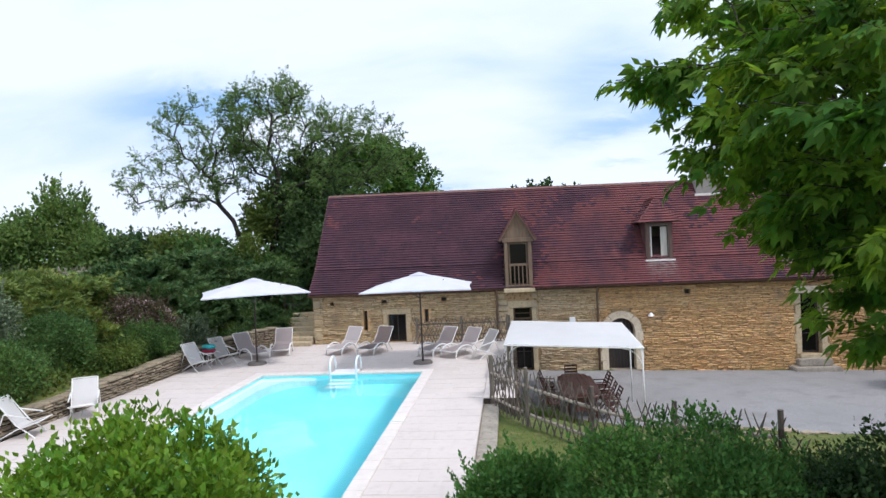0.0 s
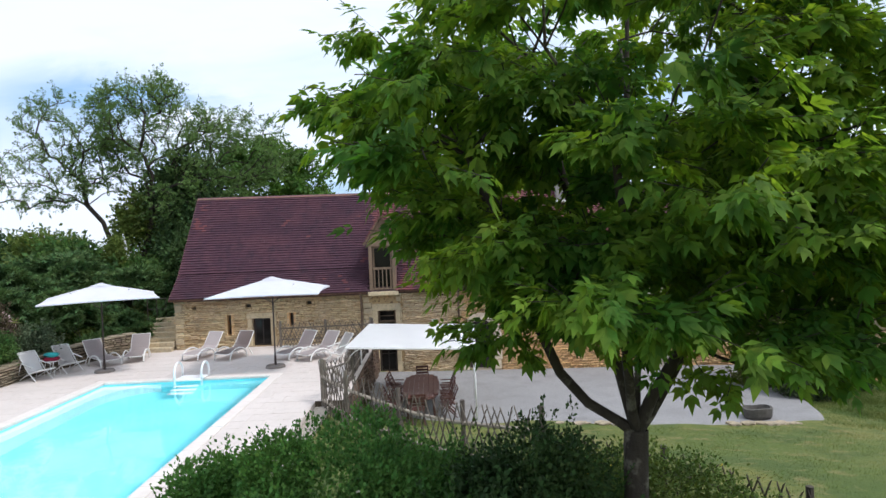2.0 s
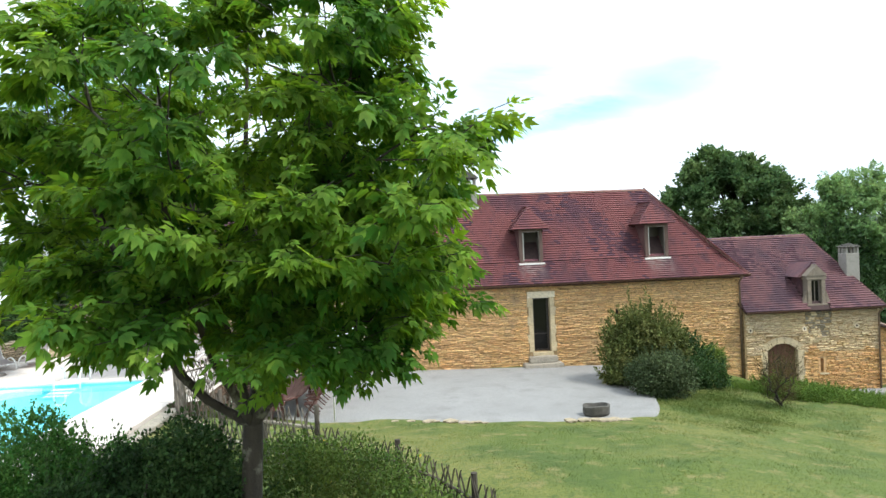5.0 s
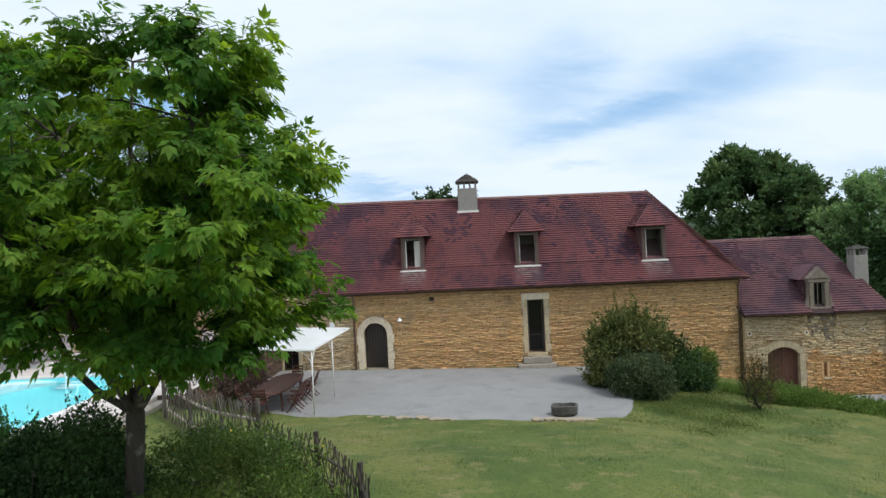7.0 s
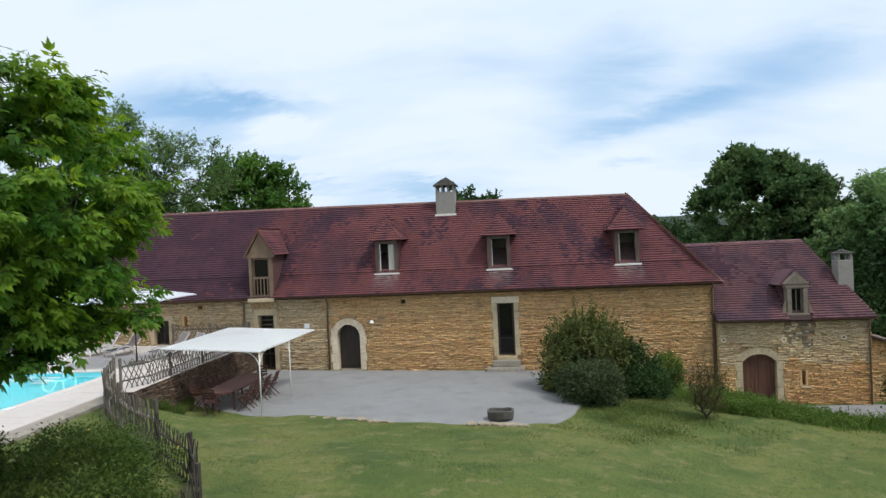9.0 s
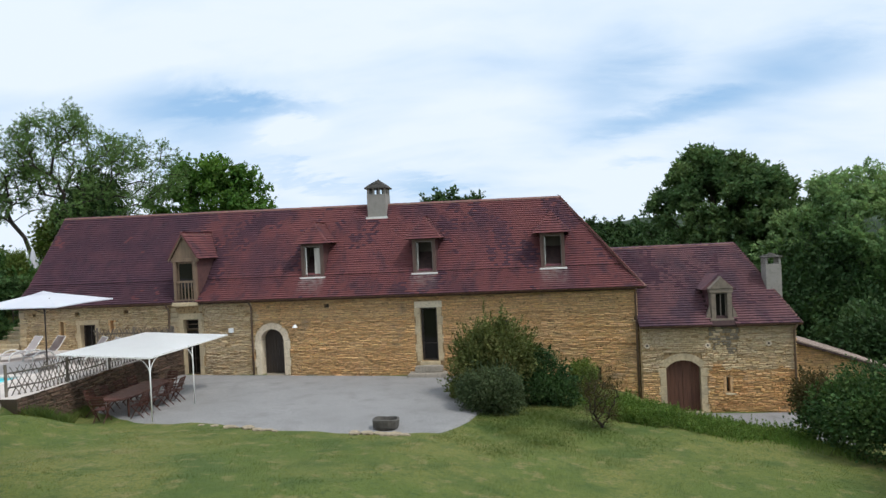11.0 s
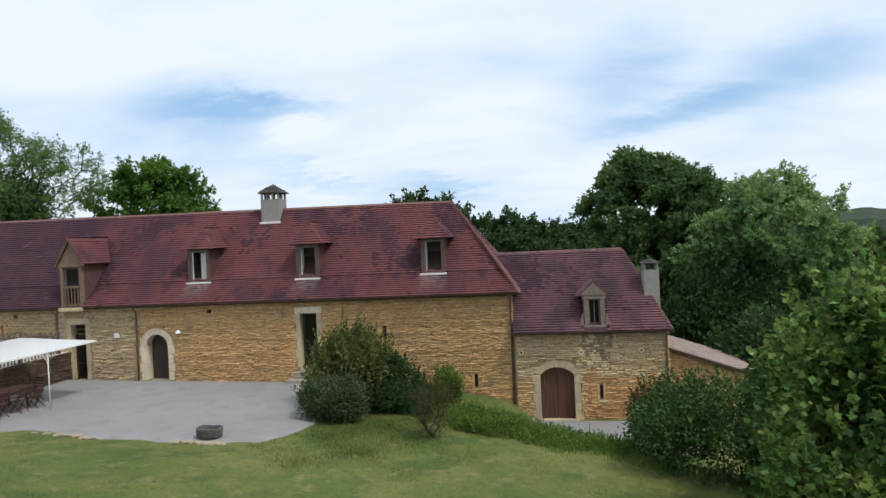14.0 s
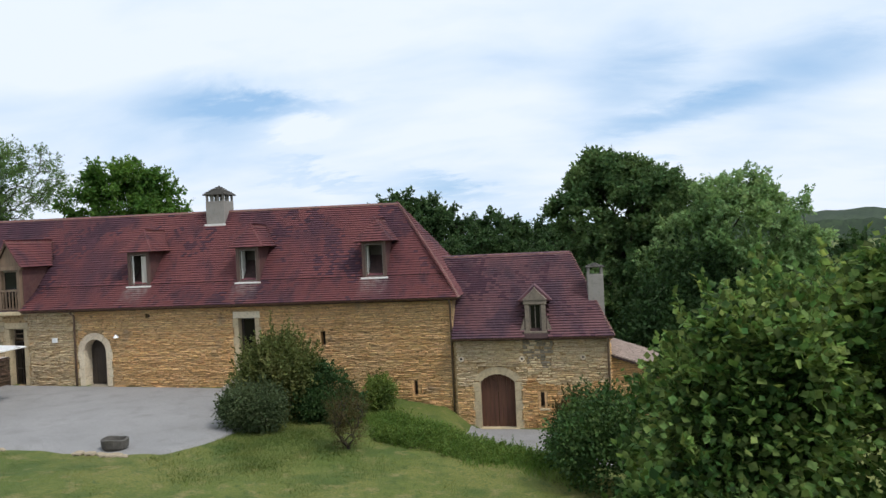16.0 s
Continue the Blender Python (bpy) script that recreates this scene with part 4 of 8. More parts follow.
def under(d0):
    """Boarding below the tiles: both slopes, the hip and the eaves."""
    bm = bmesh.new()
    W, E = HX0 - 0.12, HX1 + 0.3
    yb = 2 * RIDGE_Y - EAVE_Y
    def P(x, y, z):
        return bm.verts.new((x, y, z - d0))
    k0, k1 = EAVE_Y + 1.12, yb - 1.12
    ex = E - (4.58 - EAVE_Z) / (8.0 - EAVE_Z) * (E - RX1)
    f = [P(W, EAVE_Y, EAVE_Z), P(E, EAVE_Y, EAVE_Z), P(ex, k0, 4.58), P(W, k0, 4.58), P(RX1, RIDGE_Y, ridge_z(RX1)), P(W, RIDGE_Y, ridge_z(W)), P(W, k1, 4.58), P(ex, k1, 4.58), P(W, yb, EAVE_Z), P(E, yb, EAVE_Z)]
    for q in ((0, 1, 2, 3), (3, 2, 4, 5), (5, 4, 7, 6), (6, 7, 9, 8), (1, 9, 7, 2), (2, 7, 4)):
        bm.faces.new([f[i] for i in q])
    return bm


top = under(0.02)
bmesh.ops.recalc_face_normals(top, faces=top.faces[:])
bmesh.ops.solidify(top, geom=top.faces[:], thickness=0.1)
part("roof_boarding", top, "under", roof)
E_ = HX1 + 0.3


def in_dormer(x, d):
    for c, _ in DORMERS:
        if abs(x - c) < 0.5 and 1.2 < d < 2.3:
            return True
    return abs(x - 0.38) < 0.62 and d < 2.4


tiles = tile_rows(1, (0, EAVE_Y, 0), (1, 0, 0), (0, 1, 0), PROFILE, lambda h: HX0 - 0.12, lambda h: E_ - (h - EAVE_Z) / (8.0 - EAVE_Z) * (E_ - RX1), skip=in_dormer)
lean = lambda v: (v[0], v[1], v[2] + (ridge_z(v[0]) - 8.12) * max(0, (v[2] - EAVE_Z)) / 4.44)
def lichened(b, shift=0.0):
    """Tiles under dark lichen: the west end of the roof and ragged patches elsewhere."""
    x, z = b[0][0], b[0][2]
    patchy = noise.noise((0.42 * x + shift, 0.35 * z, 3.1)) + 0.45 * noise.noise((1.7 * x, 1.1 * z, 8.3)) + 0.25 * noise.noise((5.0 * x, 3.0 * z, 1.7))
    speckle = math.sin(91.7 * x + 47.3 * z) * 43758.5
    patchy += 0.42 * (speckle - math.floor(speckle) - 0.5)
    return patchy > 0.33 - 0.95 * float(smoothstep(2.2, -1.5, x + 0.3 * (z - 4)))


place_pieces("tile", [b for b in tiles if lichened(b)], lean, "dark_tile", "dark_tile", roof, lambda b: False, TILE, "dark lichened tiles")
tiles = [b for b in tiles if not lichened(b)]
place_pieces("tile", tiles, lean, "tile", "tile_piece", roof, lambda b: 7.6 < b[0][0] < 11 and b[0][2] < 5.2, TILE, "rows of overlapping plain clay tiles")
hip = tile_rows(2, (E_, 0, 0), (0, 1, 0), (-1, 0, 0), [(0, EAVE_Z), (0.66, 4.58), (E_ - RX1, 8.0)], lambda h: EAVE_Y + (h - EAVE_Z) * (RIDGE_Y - EAVE_Y) / 4.35, lambda h: 2 * RIDGE_Y - EAVE_Y - (h - EAVE_Z) * (RIDGE_Y - EAVE_Y) / 4.35)
place_pieces("tile", hip, lambda v: tuple(v), "tile", "tile_piece", roof, lambda b: False, TILE)
ridge_caps(((HX0 - 0.12, RIDGE_Y, ridge_z(HX0) + 0.0), (RX1, RIDGE_Y, ridge_z(RX1) + 0.0)), roof)
ridge_caps(((RX1, RIDGE_Y, 8.0), (E_ - 0.66, EAVE_Y + 1.1, 4.62)), roof, "hip_tile", 0.085, 0.3)
ridge_caps(((E_ - 0.66, EAVE_Y + 1.1, 4.62), (E_ + 0.02, EAVE_Y - 0.02, EAVE_Z)), roof, "hip_tile", 0.085, 0.3)
for a, b in (((HX0 - 0.1, EAVE_Y, EAVE_Z), (HX0 - 0.1, EAVE_Y + 1.12, 4.6)), ((HX0 - 0.1, EAVE_Y + 1.12, 4.6), (HX0 - 0.1, RIDGE_Y, 8.22))):
    ridge_caps((a, b), roof, "verge_tile", 0.06, 0.3)


def gutter(parent, x0, x1, y, z):
    bm = bmesh.new()
    n = 6
    ring = lambda x: [bm.verts.new((x, y - 0.07 * math.cos(math.pi * k / n), z - 0.07 * math.sin(math.pi * k / n))) for k in range(n + 1)] + [bm.verts.new((x, y + 0.06 * math.cos(math.pi * k / n), z - 0.06 * math.sin(math.pi * k / n))) for k in range(n + 1)]
    A, B = ring(x0), ring(x1)
    for k in range(len(A)):
        j = (k + 1) % len(A)
        bm.faces.new((A[k], A[j], B[j], B[k]))
    bm.faces.new(A[::-1]), bm.faces.new(B)
    return part("gutter", bm, "metal_brown", parent, "brown metal gutter")


def downpipe(parent, x, y, z0, z1, ye):
    part("downpipe", tube([(x, ye, z1), (x, ye + 0.02, z1 - 0.08), (x, y - 0.07, z1 - 0.3), (x, y - 0.07, z0)], 0.045, 8), "downpipe_metal", parent, "brown metal downpipe", smooth=True)


gutter(house, -8.75, -0.32, EAVE_Y - 0.07, EAVE_Z + 0.01)
gutter(house, 1.1, HX1 + 0.3, EAVE_Y - 0.07, EAVE_Z + 0.01)
downpipe(house, -0.6, HY - 0.03, 0.15, EAVE_Z - 0.03, EAVE_Y - 0.07)
downpipe(house, 3.6, HY - 0.03, 0.05, EAVE_Z - 0.03, EAVE_Y - 0.07)
downpipe(house, 21.36, HY - 0.03, -1.2, EAVE_Z - 0.03, EAVE_Y - 0.07)
part("eave_board", boxes((HX0, -0.3, EAVE_Y + 0.02, HY, EAVE_Z - 0.05, EAVE_Z - 0.02), (1.1, HX1 + 0.2, EAVE_Y + 0.02, HY, EAVE_Z - 0.05, EAVE_Z - 0.02)), "oak", house)

# dormers with hipped roofs
DY = 27.98


def window(parent, x0, x1, y, z0, z1, mat="white_paint"):
    w = new("window")
    w.parent = parent
    part("window_frame", boxes((x0, x0 + 0.04, y, y + 0.07, z0, z1), (x1 - 0.04, x1, y, y + 0.07, z0, z1), (x0 + 0.04, x1 - 0.04, y, y + 0.07, z0, z0 + 0.05), (x0 + 0.04, x1 - 0.04, y, y + 0.07, z1 - 0.04, z1)), mat, w)
    return w


for n, (c, _) in enumerate(DORMERS):
    d = new("dormer")
    d.parent = house
    tagged(d, "hipped tiled dormer with a white window")
    w, fw, zb, zt = 0.42, 0.13, 4.62, 6.1
    part("dormer_frame", boxes((c - w - fw, c - w, DY, DY + 0.14, zb - 0.1, zt), (c + w, c + w + fw, DY, DY + 0.14, zb - 0.1, zt), (c - w - fw, c + w + fw, DY, DY + 0.14, zt, zt + 0.14)), "frame_wood", d)
    for s in (-1, 1):
        xs = (c + s * (w + fw), c + s * (w + fw - 0.08))
        bm = bmesh.new()
        o = [(DY + 0.14, 4.5), (29.4, 6.28), (DY + 0.14, 6.28)]
        A = [bm.verts.new((xs[0], y, z)) for y, z in o]
        B = [bm.verts.new((xs[1], y, z)) for y, z in o]
        bm.faces.new(A), bm.faces.new(B[::-1])
        for i in range(3):
            bm.faces.new((A[(i + 1) % 3], A[i], B[i], B[(i + 1) % 3]))
        bmesh.ops.recalc_face_normals(bm, faces=bm.faces[:])
        part("cheek", bm, "cheek_tile", d)
    part("window_sill", boxes((c - 0.62, c + 0.62, DY - 0.12, DY + 0.1, zb - 0.09, zb - 0.01)), "white_paint", d, bevel=0.012)
    wd = window(d, c - w + 0.005, c + w - 0.005, DY + 0.04, zb, zt - 0.005, "grey_paint")
    lf = boxes((c - w + 0.07, c - w + 0.1, DY + 0.12, DY + 0.5, zb + 0.06, zt - 0.07)) if n else boxes((c - w + 0.07, c - w + 0.12, DY + 0.08, DY + 0.12, zb + 0.06, zt - 0.07))
    part("casement", lf, "white_paint", wd, "white casement standing open")
    if n == 0:
        part("curtain", boxes((c + 0.08, c + w - 0.07, DY + 0.12, DY + 0.15, zb + 0.06, zt - 0.1)), "curtain", wd)
    part("dormer_room", boxes((c - w - 0.02, c + w + 0.02, DY + 0.9, DY + 0.95, zb - 0.1, zt), (c - w - 0.02, c - w, DY + 0.14, DY + 0.9, zb - 0.1, zt), (c + w, c + w + 0.02, DY + 0.14, DY + 0.9, zb - 0.1, zt), (c - w, c + w, DY + 0.14, DY + 0.9, zb - 0.12, zb - 0.05)), "room", d)
    ez, ap, ov = 6.2, 7.2, 0.30
    hw = w + fw + ov
    yb0, yb1 = 30.15, 29.3
    fy = DY - 0.18
    bm = bmesh.new()
    v = [bm.verts.new(p) for p in ((c - hw, fy, ez), (c + hw, fy, ez), (c, fy + 0.75, ap - 0.03), (c, yb0, ap - 0.03), (c - hw, yb1, ez), (c + hw, yb1, ez))]
    for q in ((0, 1, 2), (1, 5, 3, 2), (0, 2, 3, 4)):
        bm.faces.new([v[i] for i in q])
    bmesh.ops.solidify(bm, geom=bm.faces[:], thickness=0.06)
    droof = part("dormer_roof", bm, "under", d)
    P = [(0, ez), (hw, ap)]
    fr = tile_rows(30 + n, (c, fy, 0), (1, 0, 0), (0, 1, 0), [(0, ez), (0.75, ap)], lambda h: -hw * (ap - h) / (ap - ez), lambda h: hw * (ap - h) / (ap - ez))
    sd = tile_rows(40 + n, (c + hw, fy, 0), (0, 1, 0), (-1, 0, 0), P, lambda h: 0.75 * (h - ez) / (ap - ez), lambda h: 1.5 + 0.85 * (h - ez) / (ap - ez))
    ws = tile_rows(50 + n, (c - hw, fy, 0), (0, 1, 0), (1, 0, 0), P, lambda h: 0.75 * (h - ez) / (ap - ez), lambda h: 1.5 + 0.85 * (h - ez) / (ap - ez))
    place_pieces("tile", fr + sd + ws, lambda v: tuple(v), "tile", "tile_piece", droof, lambda b: False, TILE)
    ridge_caps(((c, fy + 0.75, ap), (c, yb0, ap)), droof, "ridge_tile", 0.07, 0.3)
    for s in (-1, 1):
        ridge_caps(((c, fy + 0.75, ap), (c + s * hw, fy, ez + 0.02)), droof, "hip_tile", 0.055, 0.25)

# gabled loft door dormer
c, fy = 0.38, 26.98
d = new("loft_dormer")
d.parent = house
tagged(d, "gabled timber loft door with a low balustrade")
part("dormer_frame", boxes((c - 0.58, c - 0.42, fy, fy + 0.2, 3.5, 5.78), (c + 0.42, c + 0.58, fy, fy + 0.2, 3.5, 5.78), (c - 0.66, c + 0.66, fy - 0.02, fy + 0.2, 5.62, 5.8)), "oak", d, bevel=0.012)
part("gable_board", prism([(c - 0.62, 5.8), (c + 0.62, 5.8), (c, 6.86)], fy + 0.03, fy + 0.1), "oak", d, "weathered boarded gable")
for s in (-1, 1):
    part("barge_board", prism([(c + s * 0.8, 5.72), (c + s * 0.72, 5.66), (c, 6.86), (c, 7.0)] if s > 0 else [(c, 7.0), (c, 6.86), (c + s * 0.72, 5.66), (c + s * 0.8, 5.72)], fy - 0.1, fy - 0.04), "oak", d)
glazed_leaf(d, c - 0.4, c + 0.4, fy + 0.14, 3.72, 5.6, "oak", "loft_door", 0, 0.06, (4.7,))
part("loft_room", boxes((c - 0.5, c + 0.5, fy + 0.9, fy + 0.95, 3.6, 5.7)), "room", d)
part("sill_beam", boxes((c - 0.66, c + 0.66, fy - 0.12, fy + 0.2, 3.5, 3.68)), "ashlar", d, bevel=0.02)
bal = new("balustrade")
bal.parent = d
tagged(bal, "plain wooden balustrade")
part("rail", boxes((c - 0.42, c + 0.42, fy - 0.02, fy + 0.04, 4.62, 4.7)), "oak", bal)
part("rail", boxes((c - 0.42, c + 0.42, fy - 0.02, fy + 0.04, 3.76, 3.82)), "oak", bal)
for i in range(5):
    x = c - 0.34 + 0.17 * i
    part("baluster", boxes((x - 0.022, x + 0.022, fy - 0.01, fy + 0.03, 3.82, 4.62)), "oak", bal)
for s in (-1, 1):
    bm = bmesh.new()
    o = [(fy + 0.2, 3.72), (28.9, 5.72), (fy + 0.2, 5.72)]
    xs = (c + s * 0.58, c + s * 0.5)
    A = [bm.verts.new((xs[0], y, z)) for y, z in o]
    B = [bm.verts.new((xs[1], y, z)) for y, z in o]
    bm.faces.new(A), bm.faces.new(B[::-1])
    for i in range(3):
        bm.faces.new((A[(i + 1) % 3], A[i], B[i], B[(i + 1) % 3]))
    bmesh.ops.recalc_face_normals(bm, faces=bm.faces[:])
    part("cheek", bm, "cheek_tile", d)
ez, ap, hw = 5.74, 6.96, 0.76
bm = bmesh.new()
v = [bm.verts.new(p) for p in ((c - hw, fy - 0.12, ez), (c, fy - 0.12, ap - 0.03), (c + hw, fy - 0.12, ez), (c - hw, 28.95, ez), (c, 29.9, ap - 0.03), (c + hw, 28.95, ez))]
bm.faces.new((v[0], v[1], v[4], v[3])), bm.faces.new((v[1], v[2], v[5], v[4]))
bmesh.ops.solidify(bm, geom=bm.faces[:], thickness=0.06)
droof = part("dormer_roof", bm, "under", d)
t2 = []
for s in (-1, 1):
    t2 += tile_rows(60 + s, (c + s * hw, fy - 0.12, 0), (0, 1, 0), (-s, 0, 0), [(0, ez), (hw, ap)], lambda h: 0, lambda h: 2.0 + 0.95 * (h - ez) / (ap - ez))
place_pieces("tile", t2, lambda v: tuple(v), "tile", "tile_piece", droof, lambda b: False, TILE)
ridge_caps(((c, fy - 0.12, ap), (c, 29.9, ap)), droof, "ridge_tile", 0.07, 0.3)


def chimney(parent, x0, x1, y0, y1, zb, zt, apex, posts, name="chimney"):
    """A rendered stack with a stone cap on short piers."""
    c = new(name)
    c.parent = parent
    tagged(c, "grey rendered chimney with a stone slab cap")
    cx, cy, w, d = (x0 + x1) / 2, (y0 + y1) / 2, x1 - x0, y1 - y0
    part("shaft", boxes((x0, x1, y0, y1, zb, zt)), "render", c, bevel=0.02)
    h = 0.3
    for px in np.linspace(x0 + 0.06, x1 - 0.06, posts):
        for py in (y0 + 0.06, y1 - 0.06):
            part("pier", boxes((px - 0.045, px + 0.045, py - 0.05, py + 0.05, zt, zt + h)), "render", c)
    for px in (x0 + 0.06, x1 - 0.06):
        part("pier", boxes((px - 0.045, px + 0.045, cy - 0.06, cy + 0.06, zt, zt + h)), "render", c)
    rng = random.Random(9)
    zz, n = zt + h, 8
    hh = (apex - zt - h) / n
    for i in range(n):
        k = 1.2 - 1.12 * (i / (n - 1)) ** 1.15
        bm = boxes((-w / 2 * k, w / 2 * k, -d / 2 * k, d / 2 * k, 0, hh + 0.012))
        for v in bm.verts:
            v.co.x += rng.uniform(-0.02, 0.02)
            v.co.y += rng.uniform(-0.02, 0.02)
            v.co.z += rng.uniform(-0.008, 0.008)
        bmesh.ops.translate(bm, verts=bm.verts[:], vec=(cx, cy, zz))
        part("cap_slab", bm, "cap_stone", c, bevel=0.012)
        zz += hh
    return c


chimney(house, 8.68, 9.68, 30.35, 31.35, 7.0, 8.62, 9.42, 4)
part("chimney_flashing", boxes((8.62, 9.74, 30.26, 30.36, 7.36, 7.47)), "white_paint", house)

# small fittings of the front
part("wall_box", boxes((2.42, 2.66, HY - 0.12, HY - 0.02, 2.14, 2.36)), "white_plastic", house, "white outdoor box", bevel=0.015)
lamp = new("wall_lamp")
lamp.parent = house
tagged(lamp, "small pale wall lamp")
part("bracket", boxes((5.72, 5.78, HY - 0.06, HY - 0.02, 2.3, 2.42)), "grey_paint", lamp)
bm = bmesh.new()
bmesh.ops.create_cone(bm, cap_ends=True, segments=12, radius1=0.13, radius2=0.04, depth=0.14, matrix=Matrix.Translation((5.75, HY - 0.16, 2.38)))
part("shade", bm, "white_plastic", lamp)

# ---- annex ----
annex = thing("annex", "lower limestone annex with a tiled roof and barn door", "house")
AX0, AX1, AY, AB = 21.47, 27.9, 27.02, 33.9
A_DOOR, A_SLIT = (22.52, 23.96, -1.9, 0.4), (25.01, 25.17, -1.02, -0.42)
OCULI = [(21.75, 1.05), (24.3, 1.02), (26.8, 1.05)]
aw = part("front_wall", wall_core(AX0, AX1, -2.5, 2.0, AY, AY + 0.5, [wide(A_DOOR), wide(A_SLIT, 0.03)]), "mortar", annex, "coursed limestone rubble wall")
part("side_wall", boxes((AX1 - 0.5, AX1, AY + 0.5, AB, -2.5, 2.0)), "mortar", annex)
part("back_wall", boxes((AX0, AX1 - 0.5, AB - 0.5, AB, -2.5, 2.0)), "mortar", annex)
part("floor_slab", boxes((AX0, AX1 - 0.5, AY + 0.5, AB - 0.5, -2.1, -1.92)), "room", annex)
ast = rubble(31, AX0 + 0.06, AX1, -2.0, 1.95, [(22.25, 24.23, -2.1, 0.1), (22.45, 24.03, 0.1, 0.68), (24.9, 25.28, -1.08, -0.36), *[(x - 0.1, x + 0.1, z - 0.1, z + 0.1) for x, z in OCULI], (24.35, 25.6, 1.2, 2.0), (24.5, 25.5, 0.25, 1.2)])
golden = lambda b: b[0][0] > 24.3 and b[0][2] < -0.25 + 0.3 * math.sin(2.1 * b[0][0]) + 0.15 * math.sin(7 * b[0][0])
annex_front = lambda v: (v[0], AY - v[1], v[2])
place_pieces("stone", [b for b in ast if golden(b)], annex_front, "gold_stone", "gold_stone_piece", aw, lambda b: True)
place_pieces("stone", [b for b in ast if not golden(b) and b[0][2] > -0.1], annex_front, "pale_stone", "pale_stone_piece", aw, lambda b: False)
place_pieces("stone", [b for b in ast if not golden(b) and b[0][2] <= -0.1], annex_front, "stone", "stone_piece", aw, lambda b: False)
patch = rubble(34, 24.5, 25.5, 0.25, 1.2, course=(0.06, 0.12), length=(0.13, 0.4), depth=0.03) + rubble(33, 24.35, 25.6, 1.2, 2.0, course=(0.08, 0.13), length=(0.15, 0.4), depth=0.04)
stained = lambda i, b: b[0][2] > 0.55 + 0.5 * math.sin(9 * b[0][0]) ** 2 and i % 4
place_pieces("grey_stone", [b for i, b in enumerate(patch) if stained(i, b)], lambda v: (v[0], AY - v[1], v[2]), "grey_stone", "grey_stone", aw, lambda b: True)
place_pieces("stone", [b for i, b in enumerate(patch) if not stained(i, b)], lambda v: (v[0], AY - v[1], v[2]), "pale_stone", "pale_stone_piece", aw, lambda b: True)
sd = rubble(32, AY + 0.02, 33.0, -2.0, 1.9)
place_pieces("stone", sd, lambda v: (AX1 + v[1], v[0], v[2]), "stone", "stone_piece", aw, lambda b: False)
for x, z in OCULI:
    bm = bmesh.new()
    o = [(r * math.cos(t), r * math.sin(t)) for r in (0.05, 0.12) for t in np.linspace(0, 2 * math.pi, 13)[:-1]]
    A = [bm.verts.new((x + a, AY - 0.035, z + b)) for a, b in o]
    B = [bm.verts.new((x + a, AY + 0.01, z + b)) for a, b in o]
    for k in range(12):
        j = (k + 1) % 12
        bm.faces.new((A[k], A[j], A[j + 12], A[k + 12])), bm.faces.new((A[k + 12], A[j + 12], B[j + 12], B[k + 12])), bm.faces.new((A[k], B[k], B[j], A[j]))
    bmesh.ops.recalc_face_normals(bm, faces=bm.faces[:])
    part("oculus_ring", bm, "bright_ashlar", annex)
    # no opening here: a flat dark plate paints the shade inside the ring
    part("oculus_hole", boxes((x - 0.05, x + 0.05, AY - 0.012, AY - 0.004, z - 0.05, z + 0.05)), "dark_door_and_hole", annex)
x0, x1, z0, z1 = A_DOOR
cx, hw, spring, rise = (x0 + x1) / 2, (x1 - x0) / 2, 0.06, 0.34
rad = (hw ** 2 + rise ** 2) / (2 * rise)
zc = spring + rise - rad
t0 = math.asin(hw / rad)
arch = new("door_surround")
arch.parent = annex
tagged(arch, "pale dressed limestone surround with a low arch")
for s in (-1, 1):
    for i in range(5):
        a, b = z0 + (spring - z0) * i / 5, z0 + (spring - z0) * (i + 1) / 5
        w = 0.26 if i % 2 else 0.34
        part("jamb_stone", boxes((min(cx + s * hw, cx + s * (hw + w)), max(cx + s * hw, cx + s * (hw + w)), AY - 0.03, AY + 0.4, a + 0.004, b - 0.004)), "ashlar", arch, bevel=0.012)
for i in range(7):
    u0, u1 = -t0 + 2 * t0 * i / 7 + 0.004, -t0 + 2 * t0 * (i + 1) / 7 - 0.004
    o = [(cx + r * math.sin(u), zc + r * math.cos(u)) for r, us in ((rad, (u0, u1)), (rad + 0.3, (u1, u0))) for u in us]
    part("arch_stone", prism(o[::-1], AY - 0.03, AY + 0.4), "ashlar", arch)
ahead = lambda x: zc + math.sqrt(max(0.0, rad ** 2 - (x - cx) ** 2))
plank_door(annex, x0 + 0.01, cx - 0.005, AY + 0.2, z0 + 0.03, z1, "door_wood", "door_leaf", 4, lambda x: ahead(x) - 0.005, "red-brown boarded barn door leaf")
plank_door(annex, cx + 0.005, x1 - 0.01, AY + 0.2, z0 + 0.03, z1, "door_wood", "door_leaf", 4, lambda x: ahead(x) - 0.005, "red-brown boarded barn door leaf")
bm = bmesh.new()
for s in (-1, 1):
    prism([(cx + s * 0.3, -0.55), (cx + s * 0.12, -0.55), (cx + s * 0.12, 0.1), (cx + s * 0.3, 0.1)][::s], AY + 0.185, AY + 0.2, bm)
part("door_ledge", bm, "door_wood", annex)
part("door_step", boxes((22.4, 24.1, AY - 0.1, AY + 0.4, -2.05, -1.87)), "ashlar", annex, bevel=0.012)
s = A_SLIT
part("slit_jamb", boxes((s[0] - 0.1, s[0], AY - 0.02, AY + 0.3, s[2] - 0.02, s[3] + 0.06), (s[1], s[1] + 0.1, AY - 0.02, AY + 0.3, s[2] - 0.02, s[3] + 0.06)), "stone_piece", annex)
part("slit_window", boxes((s[0], s[1], AY + 0.3, AY + 0.32, s[2], s[3])), "dark_door_and_hole", annex)
